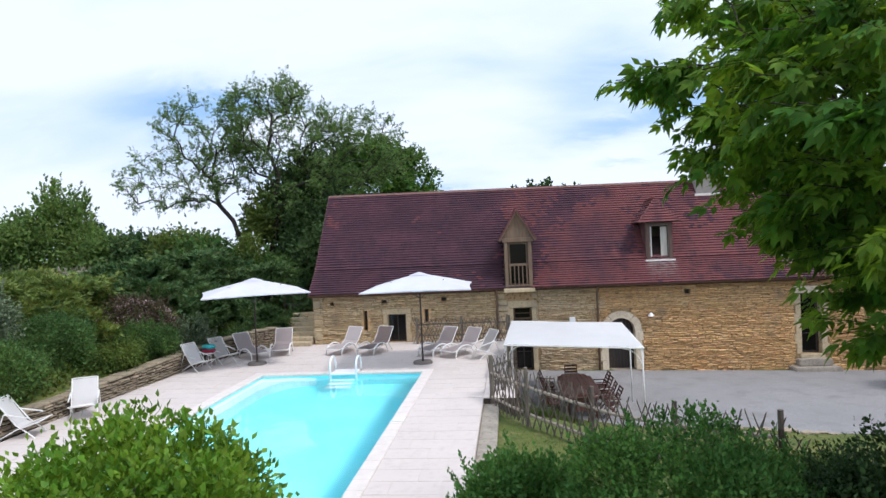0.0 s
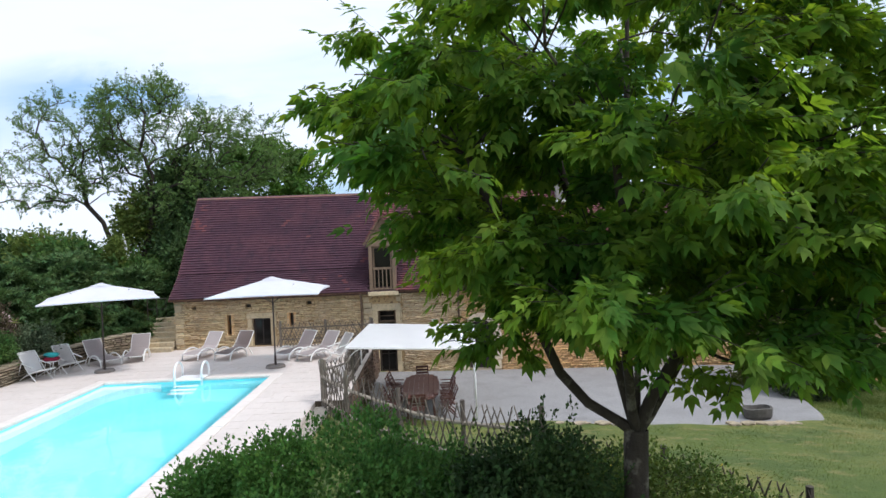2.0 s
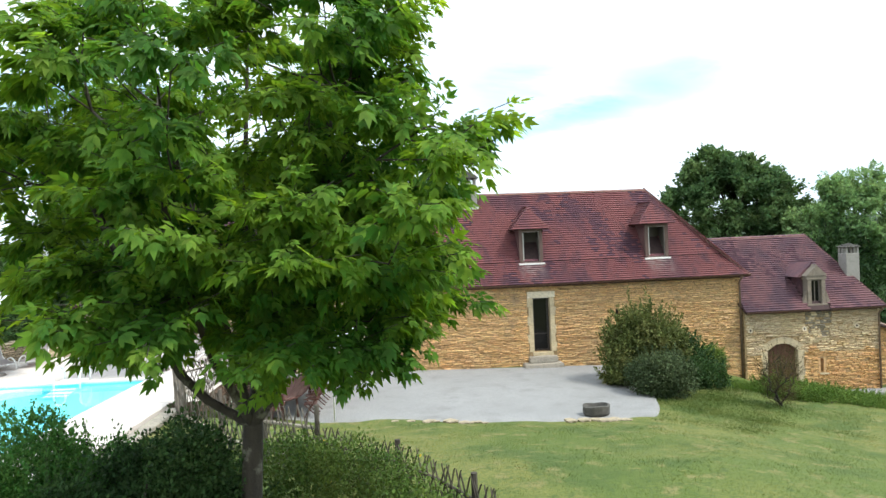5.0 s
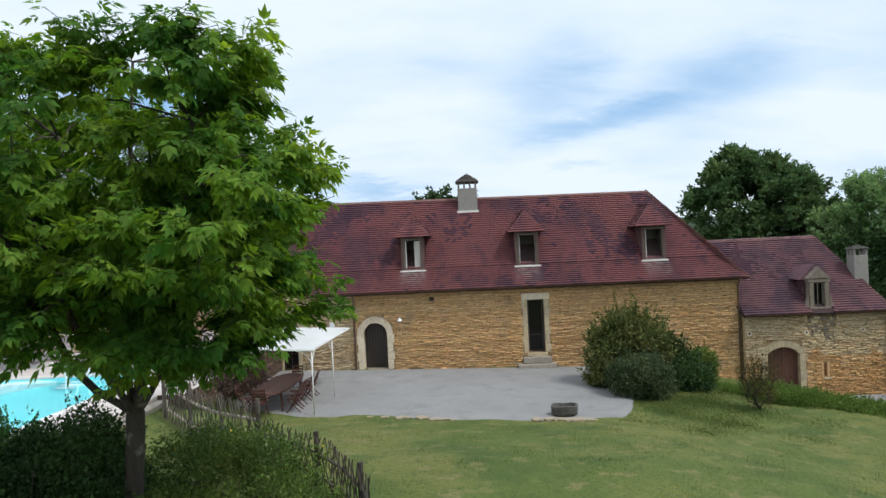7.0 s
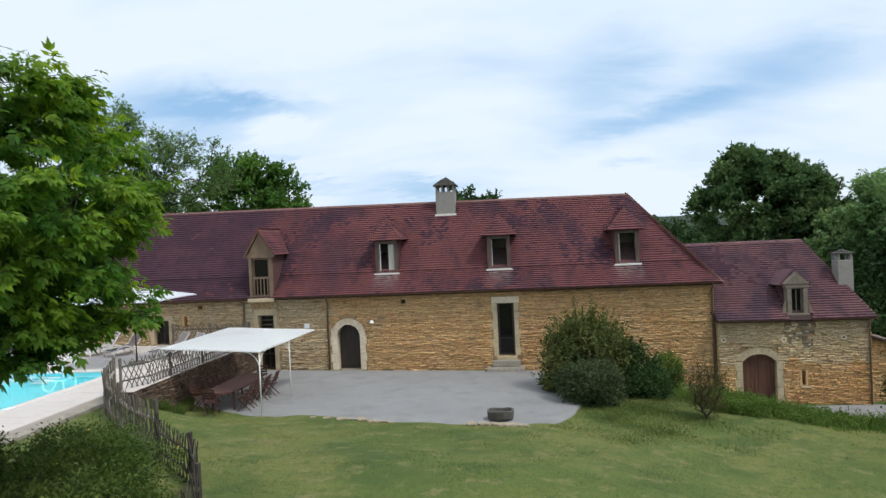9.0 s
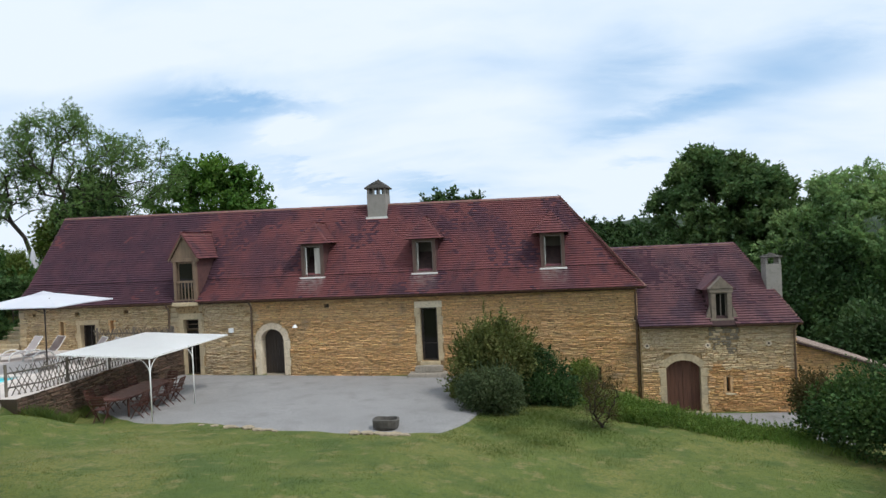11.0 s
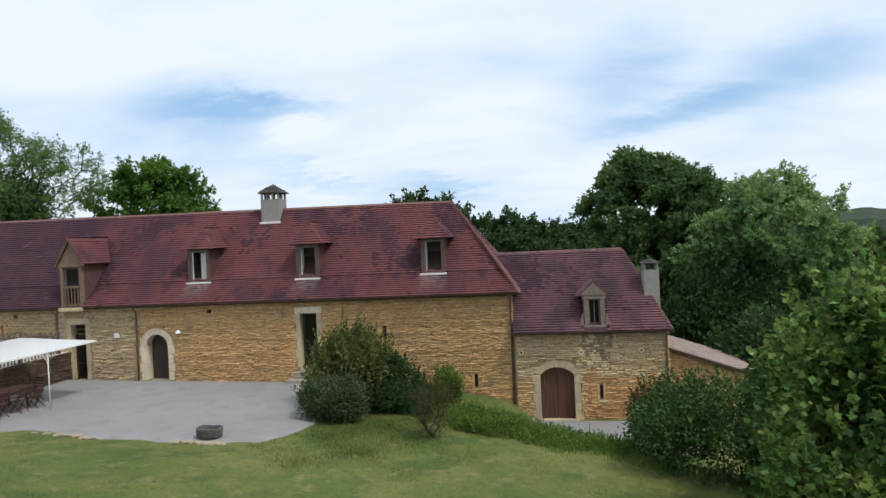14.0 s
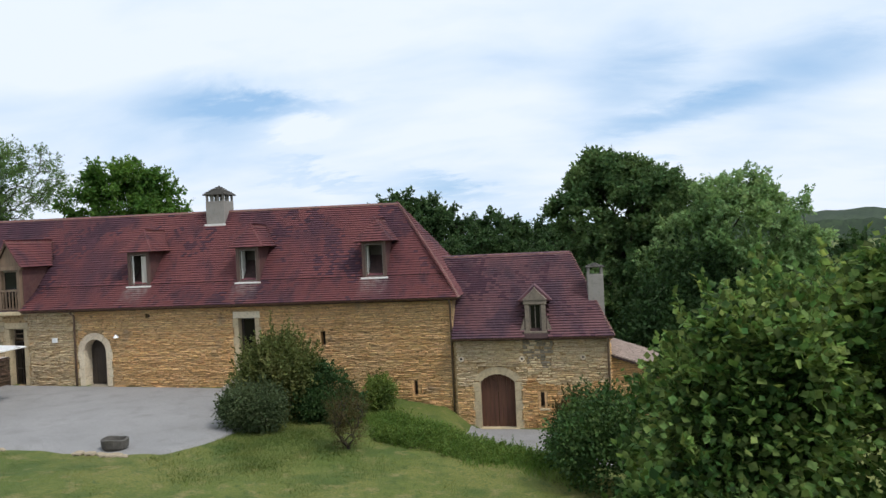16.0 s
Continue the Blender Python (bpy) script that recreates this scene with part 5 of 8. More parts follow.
part("slit_sill", boxes((24.95, 25.4, AY - 0.08, AY + 0.1, -1.14, -1.06)), "ashlar", annex, bevel=0.01)
aroof = new("roof")
aroof.parent = annex
tagged(aroof, "red-brown plain tile roof with purple lichen")
AEY, AEZ, ARY, ARZ, ARX, AEX = 26.72, 1.93, 30.45, 5.28, 26.62, 28.05
bm = bmesh.new()
yb = 2 * ARY - AEY
v = [bm.verts.new(p) for p in ((AX0, AEY, AEZ), (AEX, AEY, AEZ), (AX0 - 1.5, ARY, ARZ), (ARX, ARY, ARZ), (AX0, yb, AEZ), (AEX, yb, AEZ))]
for q in ((0, 1, 3, 2), (2, 3, 5, 4), (1, 5, 3)):
    bm.faces.new([v[i] for i in q])
for w in v:
    w.co.z -= 0.02
bmesh.ops.recalc_face_normals(bm, faces=bm.faces[:])
bmesh.ops.solidify(bm, geom=bm.faces[:], thickness=0.1)
part("roof_boarding", bm, "under", aroof)
at = tile_rows(71, (0, AEY, 0), (1, 0, 0), (0, 1, 0), [(0, AEZ), (ARY - AEY, ARZ)], lambda h: AX0 - 0.05 - max(0, (h - 3.6)) * 0.75, lambda h: AEX - (h - AEZ) / (ARZ - AEZ) * (AEX - ARX), skip=lambda x, d: abs(x - 24.93) < 0.5 and d < 1.6)
place_pieces("tile", [b for b in at if lichened(b, 7.7)], lambda v: tuple(v), "dark_tile", "dark_tile", aroof, lambda b: False, TILE, "dark lichened tiles")
at = [b for b in at if not lichened(b, 7.7)]
place_pieces("tile", at, lambda v: tuple(v), "purple_tile", "purple_tile_piece", aroof, lambda b: 21.6 < b[0][0] < 24 and b[0][2] < 3.1, TILE, "rows of overlapping plain clay tiles")
ah = tile_rows(72, (AEX, 0, 0), (0, 1, 0), (-1, 0, 0), [(0, AEZ), (AEX - ARX, ARZ)], lambda h: AEY + (h - AEZ) * (ARY - AEY) / (ARZ - AEZ), lambda h: yb - (h - AEZ) * (ARY - AEY) / (ARZ - AEZ))
place_pieces("tile", ah, lambda v: tuple(v), "purple_tile", "purple_tile_piece", aroof, lambda b: False, TILE)
ridge_caps(((AX0 - 1.3, ARY, ARZ), (ARX, ARY, ARZ)), aroof, "ridge_tile", 0.09)
ridge_caps(((ARX, ARY, ARZ), (AEX, AEY, AEZ + 0.02)), aroof, "hip_tile", 0.075, 0.3)
gutter(annex, AX0, 24.4, AEY - 0.06, AEZ + 0.01)
gutter(annex, 25.46, AEX, AEY - 0.06, AEZ + 0.01)
downpipe(annex, 27.82, AY - 0.02, -1.9, AEZ - 0.03, AEY - 0.06)
chimney(annex, 27.2, 27.86, 28.15, 28.75, 2.6, 4.36, 4.85, 2)
# stone dormer
d = new("stone_dormer")
d.parent = annex
tagged(d, "carved limestone dormer window with scrolls and a pediment")
dx, dy = 24.93, 27.0
for nm, r in (("jamb", (dx - 0.43, dx - 0.24, dy - 0.03, dy + 0.35, 2.16, 3.28)), ("jamb", (dx + 0.24, dx + 0.43, dy - 0.03, dy + 0.35, 2.16, 3.28)), ("lintel", (dx - 0.48, dx + 0.48, dy - 0.05, dy + 0.35, 3.28, 3.46)), ("sill", (dx - 0.5, dx + 0.5, dy - 0.08, dy + 0.35, 1.98, 2.16))):
    part(nm, boxes(r), "old_ashlar", d, bevel=0.015)
part("pediment", prism([(dx - 0.5, 3.47), (dx + 0.5, 3.47), (dx + 0.07, 3.88), (dx, 3.99), (dx - 0.07, 3.88)], dy - 0.08, dy + 0.3), "old_ashlar", d)
for s in (-1, 1):
    bm = bmesh.new()
    bmesh.ops.create_cone(bm, cap_ends=True, segments=14, radius1=0.15, radius2=0.15, depth=0.2, matrix=Matrix.Translation((dx + s * 0.56, dy + 0.08, 2.12)) @ Matrix.Rotation(math.pi / 2, 4, "X"))
    prism([(dx + s * 0.46, 2.2), (dx + s * 0.66, 2.2), (dx + s * 0.46, 2.75)][::s], dy + 0.0, dy + 0.16, bm)
    part("scroll", bm, "old_ashlar", d)
part("dormer_roof", prism([(dx - 0.72, 3.40), (dx + 0.72, 3.40), (dx, 4.06)], dy + 0.3, 28.9), "purple_tile", d)
part("dormer_body", boxes((dx - 0.45, dx + 0.45, dy + 0.5, 28.3, 2.2, 3.44)), "purple_tile", d)
wd = glazed_leaf(d, dx - 0.235, dx + 0.235, dy + 0.12, 2.17, 3.27, "grey_paint", "window", 1, 0.045)
part("dormer_room", boxes((dx - 0.24, dx + 0.24, dy + 0.45, dy + 0.48, 2.17, 3.27)), "room", d)
# lean-to beside the annex
shed = thing("lean_to", "stone lean-to with a sloping tiled roof beside the annex", "shed")
sw = part("front_wall", prism([(27.92, -2.5), (31.6, -2.5), (31.6, -0.25), (27.92, 1.0)], 27.5, 27.9), "mortar", shed)
ls = rubble(41, 27.95, 31.6, -2.2, 1.0, hi=lambda a: 1.02 - 0.34 * (a - 27.92))
place_pieces("stone", ls, lambda v: (v[0], 27.5 - v[1], v[2]), "stone", "stone_piece", sw, lambda b: False)
part("side_wall", boxes((31.2, 31.6, 27.9, 32.5, -2.5, -0.3)), "mortar", shed)
sr = part("roof", prism([(27.9, 1.02), (31.95, -0.36), (31.95, -0.28), (27.9, 1.1)], 27.2, 32.7), "under", shed, "sloping tile roof")
st = tile_rows(42, (31.95, 27.2, 0), (0, 1, 0), (-1, 0, 0), [(0, -0.27), (4.05, 1.11)], lambda h: 0, lambda h: 5.5, row=0.14, width=0.2)
place_pieces("tile", st, lambda v: tuple(v), "old_tile", "old_tile", sr, lambda b: False, TILE)


# ---- terrace and pool ----
terrace = thing("pool_terrace", "pale stone paved terrace round the swimming pool", "terrace", kind="structure")
X0, X1, Y0, Y1 = DECK
PX0, PX1, PY0, PY1 = POOL
bed = part("paving_bed", boxes((X0, PX0 - 0.3, Y0, Y1, 0.7, DZ - 0.008), (PX1 + 0.3, X1, Y0, Y1, 0.7, DZ - 0.008), (PX0 - 0.3, PX1 + 0.3, PY1 + 0.3, Y1, 0.7, DZ - 0.008), (PX0 - 0.3, PX1 + 0.3, Y0, PY0 - 0.3, 0.7, DZ - 0.008)), "joint", terrace)
slabs, rng = [], random.Random(8)
SL, SW = 0.9, 0.6
cxs = PX0 - 0.3, PX1 + 0.3
j = 0
y = Y0
while y < Y1 - 0.05:
    x = X0 - (j % 2) * SL / 2
    while x < X1:
        a, b = max(x, X0) + 0.003, min(x + SL, X1) - 0.003
        ya, yb_ = y + 0.003, min(y + SW, Y1) - 0.003
        x += SL
        spans = [(a, b, ya, yb_)]
        if b > cxs[0] and a < cxs[1] and yb_ > PY0 - 0.3 and ya < PY1 + 0.3:
            spans = []
            if ya < PY1 + 0.3 < yb_:
                ya = PY1 + 0.304
                spans = [(a, b, ya, yb_)]
            else:
                if a < cxs[0]:
                    spans.append((a, cxs[0] - 0.004, ya, yb_))
                if b > cxs[1]:
                    spans.append((cxs[1] + 0.004, b, ya, yb_))
        for a_, b_, c_, d_ in spans:
            if b_ - a_ < 0.05 or d_ - c_ < 0.05:
                continue
            h = DZ + rng.uniform(-0.003, 0.003)
            g = 0.005
            slabs.append([(a_, c_, DZ - 0.03), (b_, c_, DZ - 0.03), (b_, d_, DZ - 0.03), (a_, d_, DZ - 0.03), (a_ + g, c_ + g, h), (b_ - g, c_ + g, h), (b_ - g, d_ - g, h), (a_ + g, d_ - g, h)])
    y += SW
    j += 1
place_pieces("slab", slabs, lambda v: v, "deck_rest", "deck", bed, lambda b: b[0][0] > PX1 and 11 < b[0][1] < 21, rest_label="rows of pale stone slabs")
part("border_strip", boxes((X1 + 0.003, X1 + 0.42, Y0, 16.9, 0.8, DZ - 0.1)), "step_stone", terrace, "grey stone border", bevel=0.02)
pool = thing("swimming_pool", "rectangular swimming pool with bright turquoise water", "swimming pool", kind="structure")
bot = 0.15
bm = bmesh.new()
c = 0.0
v = [bm.verts.new(p) for p in ((PX0, PY0, DZ), (PX1, PY0, DZ), (PX1, PY1, DZ), (PX0, PY1, DZ), (PX0, PY0, bot), (PX1, PY0, bot), (PX1, PY1, bot), (PX0, PY1, bot))]
for q in ((4, 5, 6, 7), (0, 1, 5, 4), (1, 2, 6, 5), (2, 3, 7, 6), (3, 0, 4, 7)):
    bm.faces.new([v[i] for i in q])
part("basin", bm, "liner", pool, "pale blue liner")
bm = bmesh.new()
for k, (w, r, z) in enumerate(((0.55, 1.35, 1.28),)):     # pale shelf along the west side and steps in the far corner
    o = [(PX0 + 0.004, PY0 + 0.01), (PX0 + max(w, 0.02), PY0 + 0.01)] + [(PX0 + w + r * (1 - math.cos(t)), PY1 - 1.5 * r * (1 - math.sin(t))) for t in np.linspace(0, math.pi / 2, 9)] + [(PX0 + w + r, PY1 - 0.004), (PX0 + 0.004, PY1 - 0.004)]
    A = [bm.verts.new((x, y, bot + 0.02)) for x, y in o]
    B = [bm.verts.new((x, y, z)) for x, y in o]
    bm.faces.new(B)
    for i in range(len(o)):
        bm.faces.new((A[i], A[(i + 1) % len(o)], B[(i + 1) % len(o)], B[i]))
bmesh.ops.recalc_face_normals(bm, faces=bm.faces[:])
part("corner_steps", bm, "step_liner", pool)
gxs, gys = np.linspace(PX0, PX1, 30), np.linspace(PY0, PY1, 60)
WX, WY = np.meshgrid(gxs, gys)
WI = np.arange(WX.size).reshape(WX.shape)
surf = child("water_surface", quads("water_surface", np.stack([WX, WY, 1.40 + 0.004 * np.sin(3 * WX + 2 * WY) * np.sin(2.1 * WY - WX)], -1), np.stack([WI[:-1, :-1], WI[:-1, 1:], WI[1:, 1:], WI[1:, :-1]], -1).reshape(-1, 4), "water", True), pool, "clear turquoise water")
surf.visible_shadow = False
n = 0
for x0, x1, y0, y1, horizontal in ((PX0 - 0.3, PX1 + 0.3, PY1 - 0.03, PY1 + 0.3, True), (PX0 - 0.3, PX1 + 0.3, PY0 - 0.3, PY0 + 0.03, True), (PX0 - 0.3, PX0 + 0.03, PY0 + 0.03, PY1 - 0.03, False), (PX1 - 0.03, PX1 + 0.3, PY0 + 0.03, PY1 - 0.03, False)):
    L = (x1 - x0) if horizontal else (y1 - y0)
    k = round(L / 0.5)
    for i in range(k):
        a, b = L * i / k + 0.003, L * (i + 1) / k - 0.003
        r = (x0 + a, x0 + b, y0, y1) if horizontal else (x0, x1, y0 + a, y0 + b)
        part("coping_stone", boxes((*r, DZ - 0.06, DZ + 0.018)), "coping", pool, bevel=0.012)
part("skimmer_lid", boxes((PX1 + 0.02, PX1 + 0.3, 14.95, 15.25, DZ + 0.018, DZ + 0.04)), "white_plastic", pool, bevel=0.008)
ladder = thing("pool_steps", "white plastic pool steps with two arched handrails", "pool ladder")
lx, ly = -5.62, PY1 + 0.1
part("platform", boxes((lx - 0.42, lx + 0.42, ly - 0.5, ly + 0.2, DZ + 0.02, DZ + 0.09)), "white_plastic", ladder, bevel=0.02)
for i in range(3):
    part("tread", boxes((lx - 0.4, lx + 0.4, ly - 0.75 - 0.25 * i, ly - 0.5 - 0.25 * i, DZ - 0.2 - 0.25 * i, DZ - 0.14 - 0.25 * i)), "white_plastic", ladder, bevel=0.015)
for s in (-1, 1):
    pts = [(lx + s * 0.44, ly + 0.25, DZ + 0.02)] + [(lx + s * 0.44, ly - 0.1 + 0.35 * math.cos(t), DZ + 0.28 + 0.3 * math.sin(t)) for t in np.linspace(0, math.pi, 8)] + [(lx + s * 0.44, ly - 0.45, DZ - 0.3)]
    part("handrail", tube(pts, 0.035, 8), "white_plastic", ladder, smooth=True)

# retaining wall between terrace and yard
ret = thing("retaining_wall", "rough stone retaining wall below the terrace edge", "wall", kind="structure")
core = part("wall_core", boxes((-0.84, 0.04, 17.0, 27.15, -0.3, DZ + 0.02)), "soil", ret)
part("edge_strip", boxes((-0.838, 0.0, 17.0, 27.14, DZ + 0.0205, DZ + 0.03)), "deck_rest", ret, "pale paving along the wall top")
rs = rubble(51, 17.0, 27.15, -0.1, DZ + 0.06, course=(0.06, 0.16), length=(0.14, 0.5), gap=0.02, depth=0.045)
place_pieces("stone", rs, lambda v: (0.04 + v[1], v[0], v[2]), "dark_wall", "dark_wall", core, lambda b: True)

# low dry-stone wall along the west bank
DRY = [(-12.55, 8.0), (-12.3, 14.0), (-12.05, 19.0), (-11.9, 22.2), (-11.6, 24.2), (-10.9, 26.2), (-10.2, 27.0)]


def dry_wall(name, label, line, h0, h1, thick=0.4):
    """A bent dry-stone wall: a dark core and stones course by course, with flat stones on top."""
    w = thing(name, label, "wall", kind="structure")
    L = [0.0]
    for a, b in zip(line, line[1:]):
        L.append(L[-1] + math.dist(a, b))

    def at(s):
        for i in range(len(line) - 1):
            if s <= L[i + 1] or i == len(line) - 2:
                t = (s - L[i]) / (L[i + 1] - L[i])
                d = Vector((line[i + 1][0] - line[i][0], line[i + 1][1] - line[i][1], 0)).normalized()
                return Vector((line[i][0] + (line[i + 1][0] - line[i][0]) * t, line[i][1] + (line[i + 1][1] - line[i][1]) * t, 0)), Vector((d.y, -d.x, 0))
    H = lambda s: h0 + (h1 - h0) * (s / L[-1]) ** 2.2
    V, F = [], []
    n = 40
    for i in range(n + 1):
        p, nn = at(L[-1] * i / n)
        for off, z in ((0.0, DZ - 0.3), (0.0, DZ + H(L[-1] * i / n)), (-thick, DZ + H(L[-1] * i / n)), (-thick, DZ - 0.3)):
            q = p + nn * off
            V.append((q.x, q.y, z))
    for i in range(n):
        for k in range(4):
            a, b = 4 * i + k, 4 * i + (k + 1) % 4
            F.append((a, b, b + 4, a + 4))
    core = child("wall_core", mesh_of("wall_core", V, F, "soil"), w)
    st = rubble(61, 0.0, L[-1], DZ - 0.02, DZ + max(h0, h1), course=(0.05, 0.12), length=(0.14, 0.5), gap=0.022, depth=0.06, hi=lambda a: DZ + H(a) + 0.03)

    def world_of(v):
        p, nn = at(min(max(v[0], 0), L[-1]))
        return p + nn * v[1] + Vector((0, 0, v[2]))
    place_pieces("stone", st, world_of, "dry_stone", "dry_stone", core, lambda b: b[0][0] > 5 and b[0][2] < DZ + 0.7)
    rng = random.Random(4)
    s = 0.0
    while s < L[-1] - 0.2:
        k = rng.uniform(0.35, 0.7)
        p, nn = at(s + k / 2)
        m = Matrix.Translation((p.x, p.y, DZ + H(s + k / 2) + 0.03)) @ Matrix.Rotation(math.atan2(nn.y, nn.x), 4, "Z")
        bm = bmesh.new()
        box(bm, -thick - 0.02, 0.07, -k / 2 + 0.01, k / 2 - 0.01, -0.03, 0.035 + rng.uniform(0, 0.02), m)
        part("cap_stone", bm, "dry_stone", w, bevel=0.015)
        s += k
    return w


dry_wall("dry_stone_wall", "low dry-stone wall below the planted bank", DRY, 0.42, 0.8)
stair = thing("garden_stairs", "worn stone stairs climbing beside the house gable", "stairs")
for i in range(7):
    bm = boxes((-10.15, -8.72, 26.75 + 0.33 * i, 27.2 + 0.33 * i, DZ - 0.1, DZ + 0.18 * (i + 1)))
    part("step", bm, "ashlar", stair, bevel=0.02)


rail = thing("hand_rail", "thin dark metal handrail at the head of the stairs", "handrail")
for x in (-10.62, -10.2, -9.78):
    part("post", tube([(x, 29.0, 2.6), (x, 29.0, 3.62)], 0.02, 6), "pole", rail)
part("top_bar", tube([(-10.62, 29.0, 3.62), (-9.78, 29.0, 3.62)], 0.022, 6), "pole", rail)
part("mid_bar", tube([(-10.62, 29.0, 3.15), (-9.78, 29.0, 3.15)], 0.014, 6), "pole", rail)


# ---- fences ----
slat_mesh = {}


def slat(length, mat="fence", w=0.032, t=0.018):
    if (length, mat) not in slat_mesh:
        bm = boxes((-w / 2, w / 2, -t / 2, t / 2, 0, length - 0.06))
        for v in bm.verts:
            if v.co.z > length / 2:
                v.co.x *= 0.55
                v.co.z = length if v.co.x > 0 else length - 0.05
        me = bpy.data.meshes.new("slat")
        bm.to_mesh(me)
        bm.free()
        me.materials.append(M[mat])
        slat_mesh[length, mat] = me
    return slat_mesh[length, mat]


def lattice_fence(label, line, height, base, spacing=0.2, posts=2.2, tilt=24, rails=(0.3, 0.78), post_r=0.05, group="garden fences", rail_mat="fence", rail_r=0.028, mat="fence"):
    """Crossed chestnut slats on rails between round posts, along a bent line."""
    f = thing("lattice_fence", label, "fence", group)
    rng = random.Random(int(100 * line[0][0]) + 17)
    L = [0.0]
    for a, b in zip(line, line[1:]):
        L.append(L[-1] + math.dist(a, b))

    def at(s):
        s = min(max(s, 0), L[-1])
        for i in range(len(line) - 1):
            if s <= L[i + 1] or i == len(line) - 2:
                t = (s - L[i]) / (L[i + 1] - L[i])
                x, y = (line[i][k] + (line[i + 1][k] - line[i][k]) * t for k in (0, 1))
                return x, y, base(x, y), math.atan2(line[i + 1][1] - line[i][1], line[i + 1][0] - line[i][0])
    n = max(1, round(L[-1] / posts))
    for i in range(n + 1):
        x, y, z, a = at(L[-1] * i / n)
        part("post", tube([(x, y, z - 0.2), (x, y, z + height + 0.08)], post_r, 7), mat, f)
    for h in rails:
        m = max(2, round(L[-1] / 1.1))
        for i in range(m):
            p, q = at(L[-1] * i / m), at(L[-1] * (i + 1) / m)
            part("rail", tube([(p[0], p[1], p[2] + h * height), (q[0], q[1], q[2] + h * height)], rail_r, 6), rail_mat, f)
    me = slat(round(height / math.cos(radians(tilt)) * 1.02, 2), mat)
    for i in range(int(L[-1] / spacing)):
        for s in (-1, 1):
            x, y, z, a = at((i + 0.5) * spacing)
            ob = new("slat", me)
            ob.parent = f
            lean = s * (tilt + rng.uniform(-5, 5))
            shift = -s * math.tan(radians(tilt)) * height / 2
            ob.matrix_basis = Matrix.Translation((x, y, z + rng.uniform(-0.03, 0.02))) @ Matrix.Rotation(a, 4, "Z") @ Matrix.Translation((shift, s * 0.014 - 0.04, 0)) @ Matrix.Rotation(radians(lean), 4, "Y")
    return f


on_deck = lambda x, y: DZ + 0.05
on_ground = lambda x, y: float(ground_z(x, y))
lattice_fence("grey chestnut lattice fence along the terrace edge", [(-0.12, 26.6), (-0.12, 18.2), (-0.6, 17.3)], 1.0, lambda x, y: DZ + 0.02, 0.19)
lattice_fence("grey chestnut lattice fence in front of the house wall", [(-4.0, 26.55), (-0.2, 26.6)], 1.0, on_deck, 0.13)
LAWN_FENCE = [(-0.62, 17.0), (0.3, 15.2), (2.2, 13.3), (4.4, 11.1), (6.4, 9.2), (7.45, 7.2), (7.8, 5.4)]
lattice_fence("weathered chestnut lattice fence with pale split rails", LAWN_FENCE[:4], 1.3, on_ground, 0.21, 2.15, tilt=20, rails=(0.2, 0.7), rail_mat="fence_rail", rail_r=0.042)
lattice_fence("dark weathered chestnut lattice fence beside the lawn", LAWN_FENCE[3:], 0.98, on_ground, 0.21, 2.4, rails=(0.22, 0.66), rail_mat="fence_dark", rail_r=0.03, mat="fence_dark")
lattice_fence("grey lattice fence on top of the planted bank", [(-34.0, 29.3), (-20.8, 30.6)], 1.15, on_ground, 0.22, 2.4, rail_mat="fence_rail", rail_r=0.05, mat="fence_rail")


# ---- terrace furniture ----
def lounger():
    f = thing("sun_lounger", "sun lounger with taupe sling and white curved frame", "sun lounger", "sun loungers on the terrace")
    w = 0.33
    prof = [(0.0, 0.26), (0.25, 0.29), (1.15, 0.33), (1.3, 0.42), (1.68, 0.93)]
    bm = bmesh.new()
    A = [bm.verts.new((-w, y, z)) for y, z in prof]
    B = [bm.verts.new((w, y, z)) for y, z in prof]
    for i in range(len(prof) - 1):
        bm.faces.new((A[i], B[i], B[i + 1], A[i + 1]))
    bmesh.ops.solidify(bm, geom=bm.faces[:], thickness=0.012)
    part("sling", bm, "taupe", f, "taupe woven sling")
    for s in (-1, 1):
        part("side_rail", tube([(s * (w + 0.012), y, z - 0.012) for y, z in prof], 0.014, 7), "white_metal", f, smooth=True)
        arc = [(s * (w + 0.05), 0.12, 0.0)] + [(s * (w + 0.05), 0.62 - 0.5 * math.cos(t), 0.42 * math.sin(t) ** 0.8) for t in np.linspace(0.15, math.pi - 0.15, 9)] + [(s * (w + 0.05), 1.12, 0.0)]
        part("leg_arch", tube(arc, 0.028, 7), "white_metal", f, "white curved leg", smooth=True)
        part("back_leg", tube([(s * (w + 0.03), 1.2, 0.37), (s * (w + 0.03), 1.5, 0.0)], 0.02, 6), "white_metal", f)
    part("cross_bar", tube([(-w, 1.68, 0.925), (w, 1.68, 0.925)], 0.014, 6), "white_metal", f)
    part("cross_bar", tube([(-w, 0.0, 0.255), (w, 0.0, 0.255)], 0.014, 6), "white_metal", f)
    return f


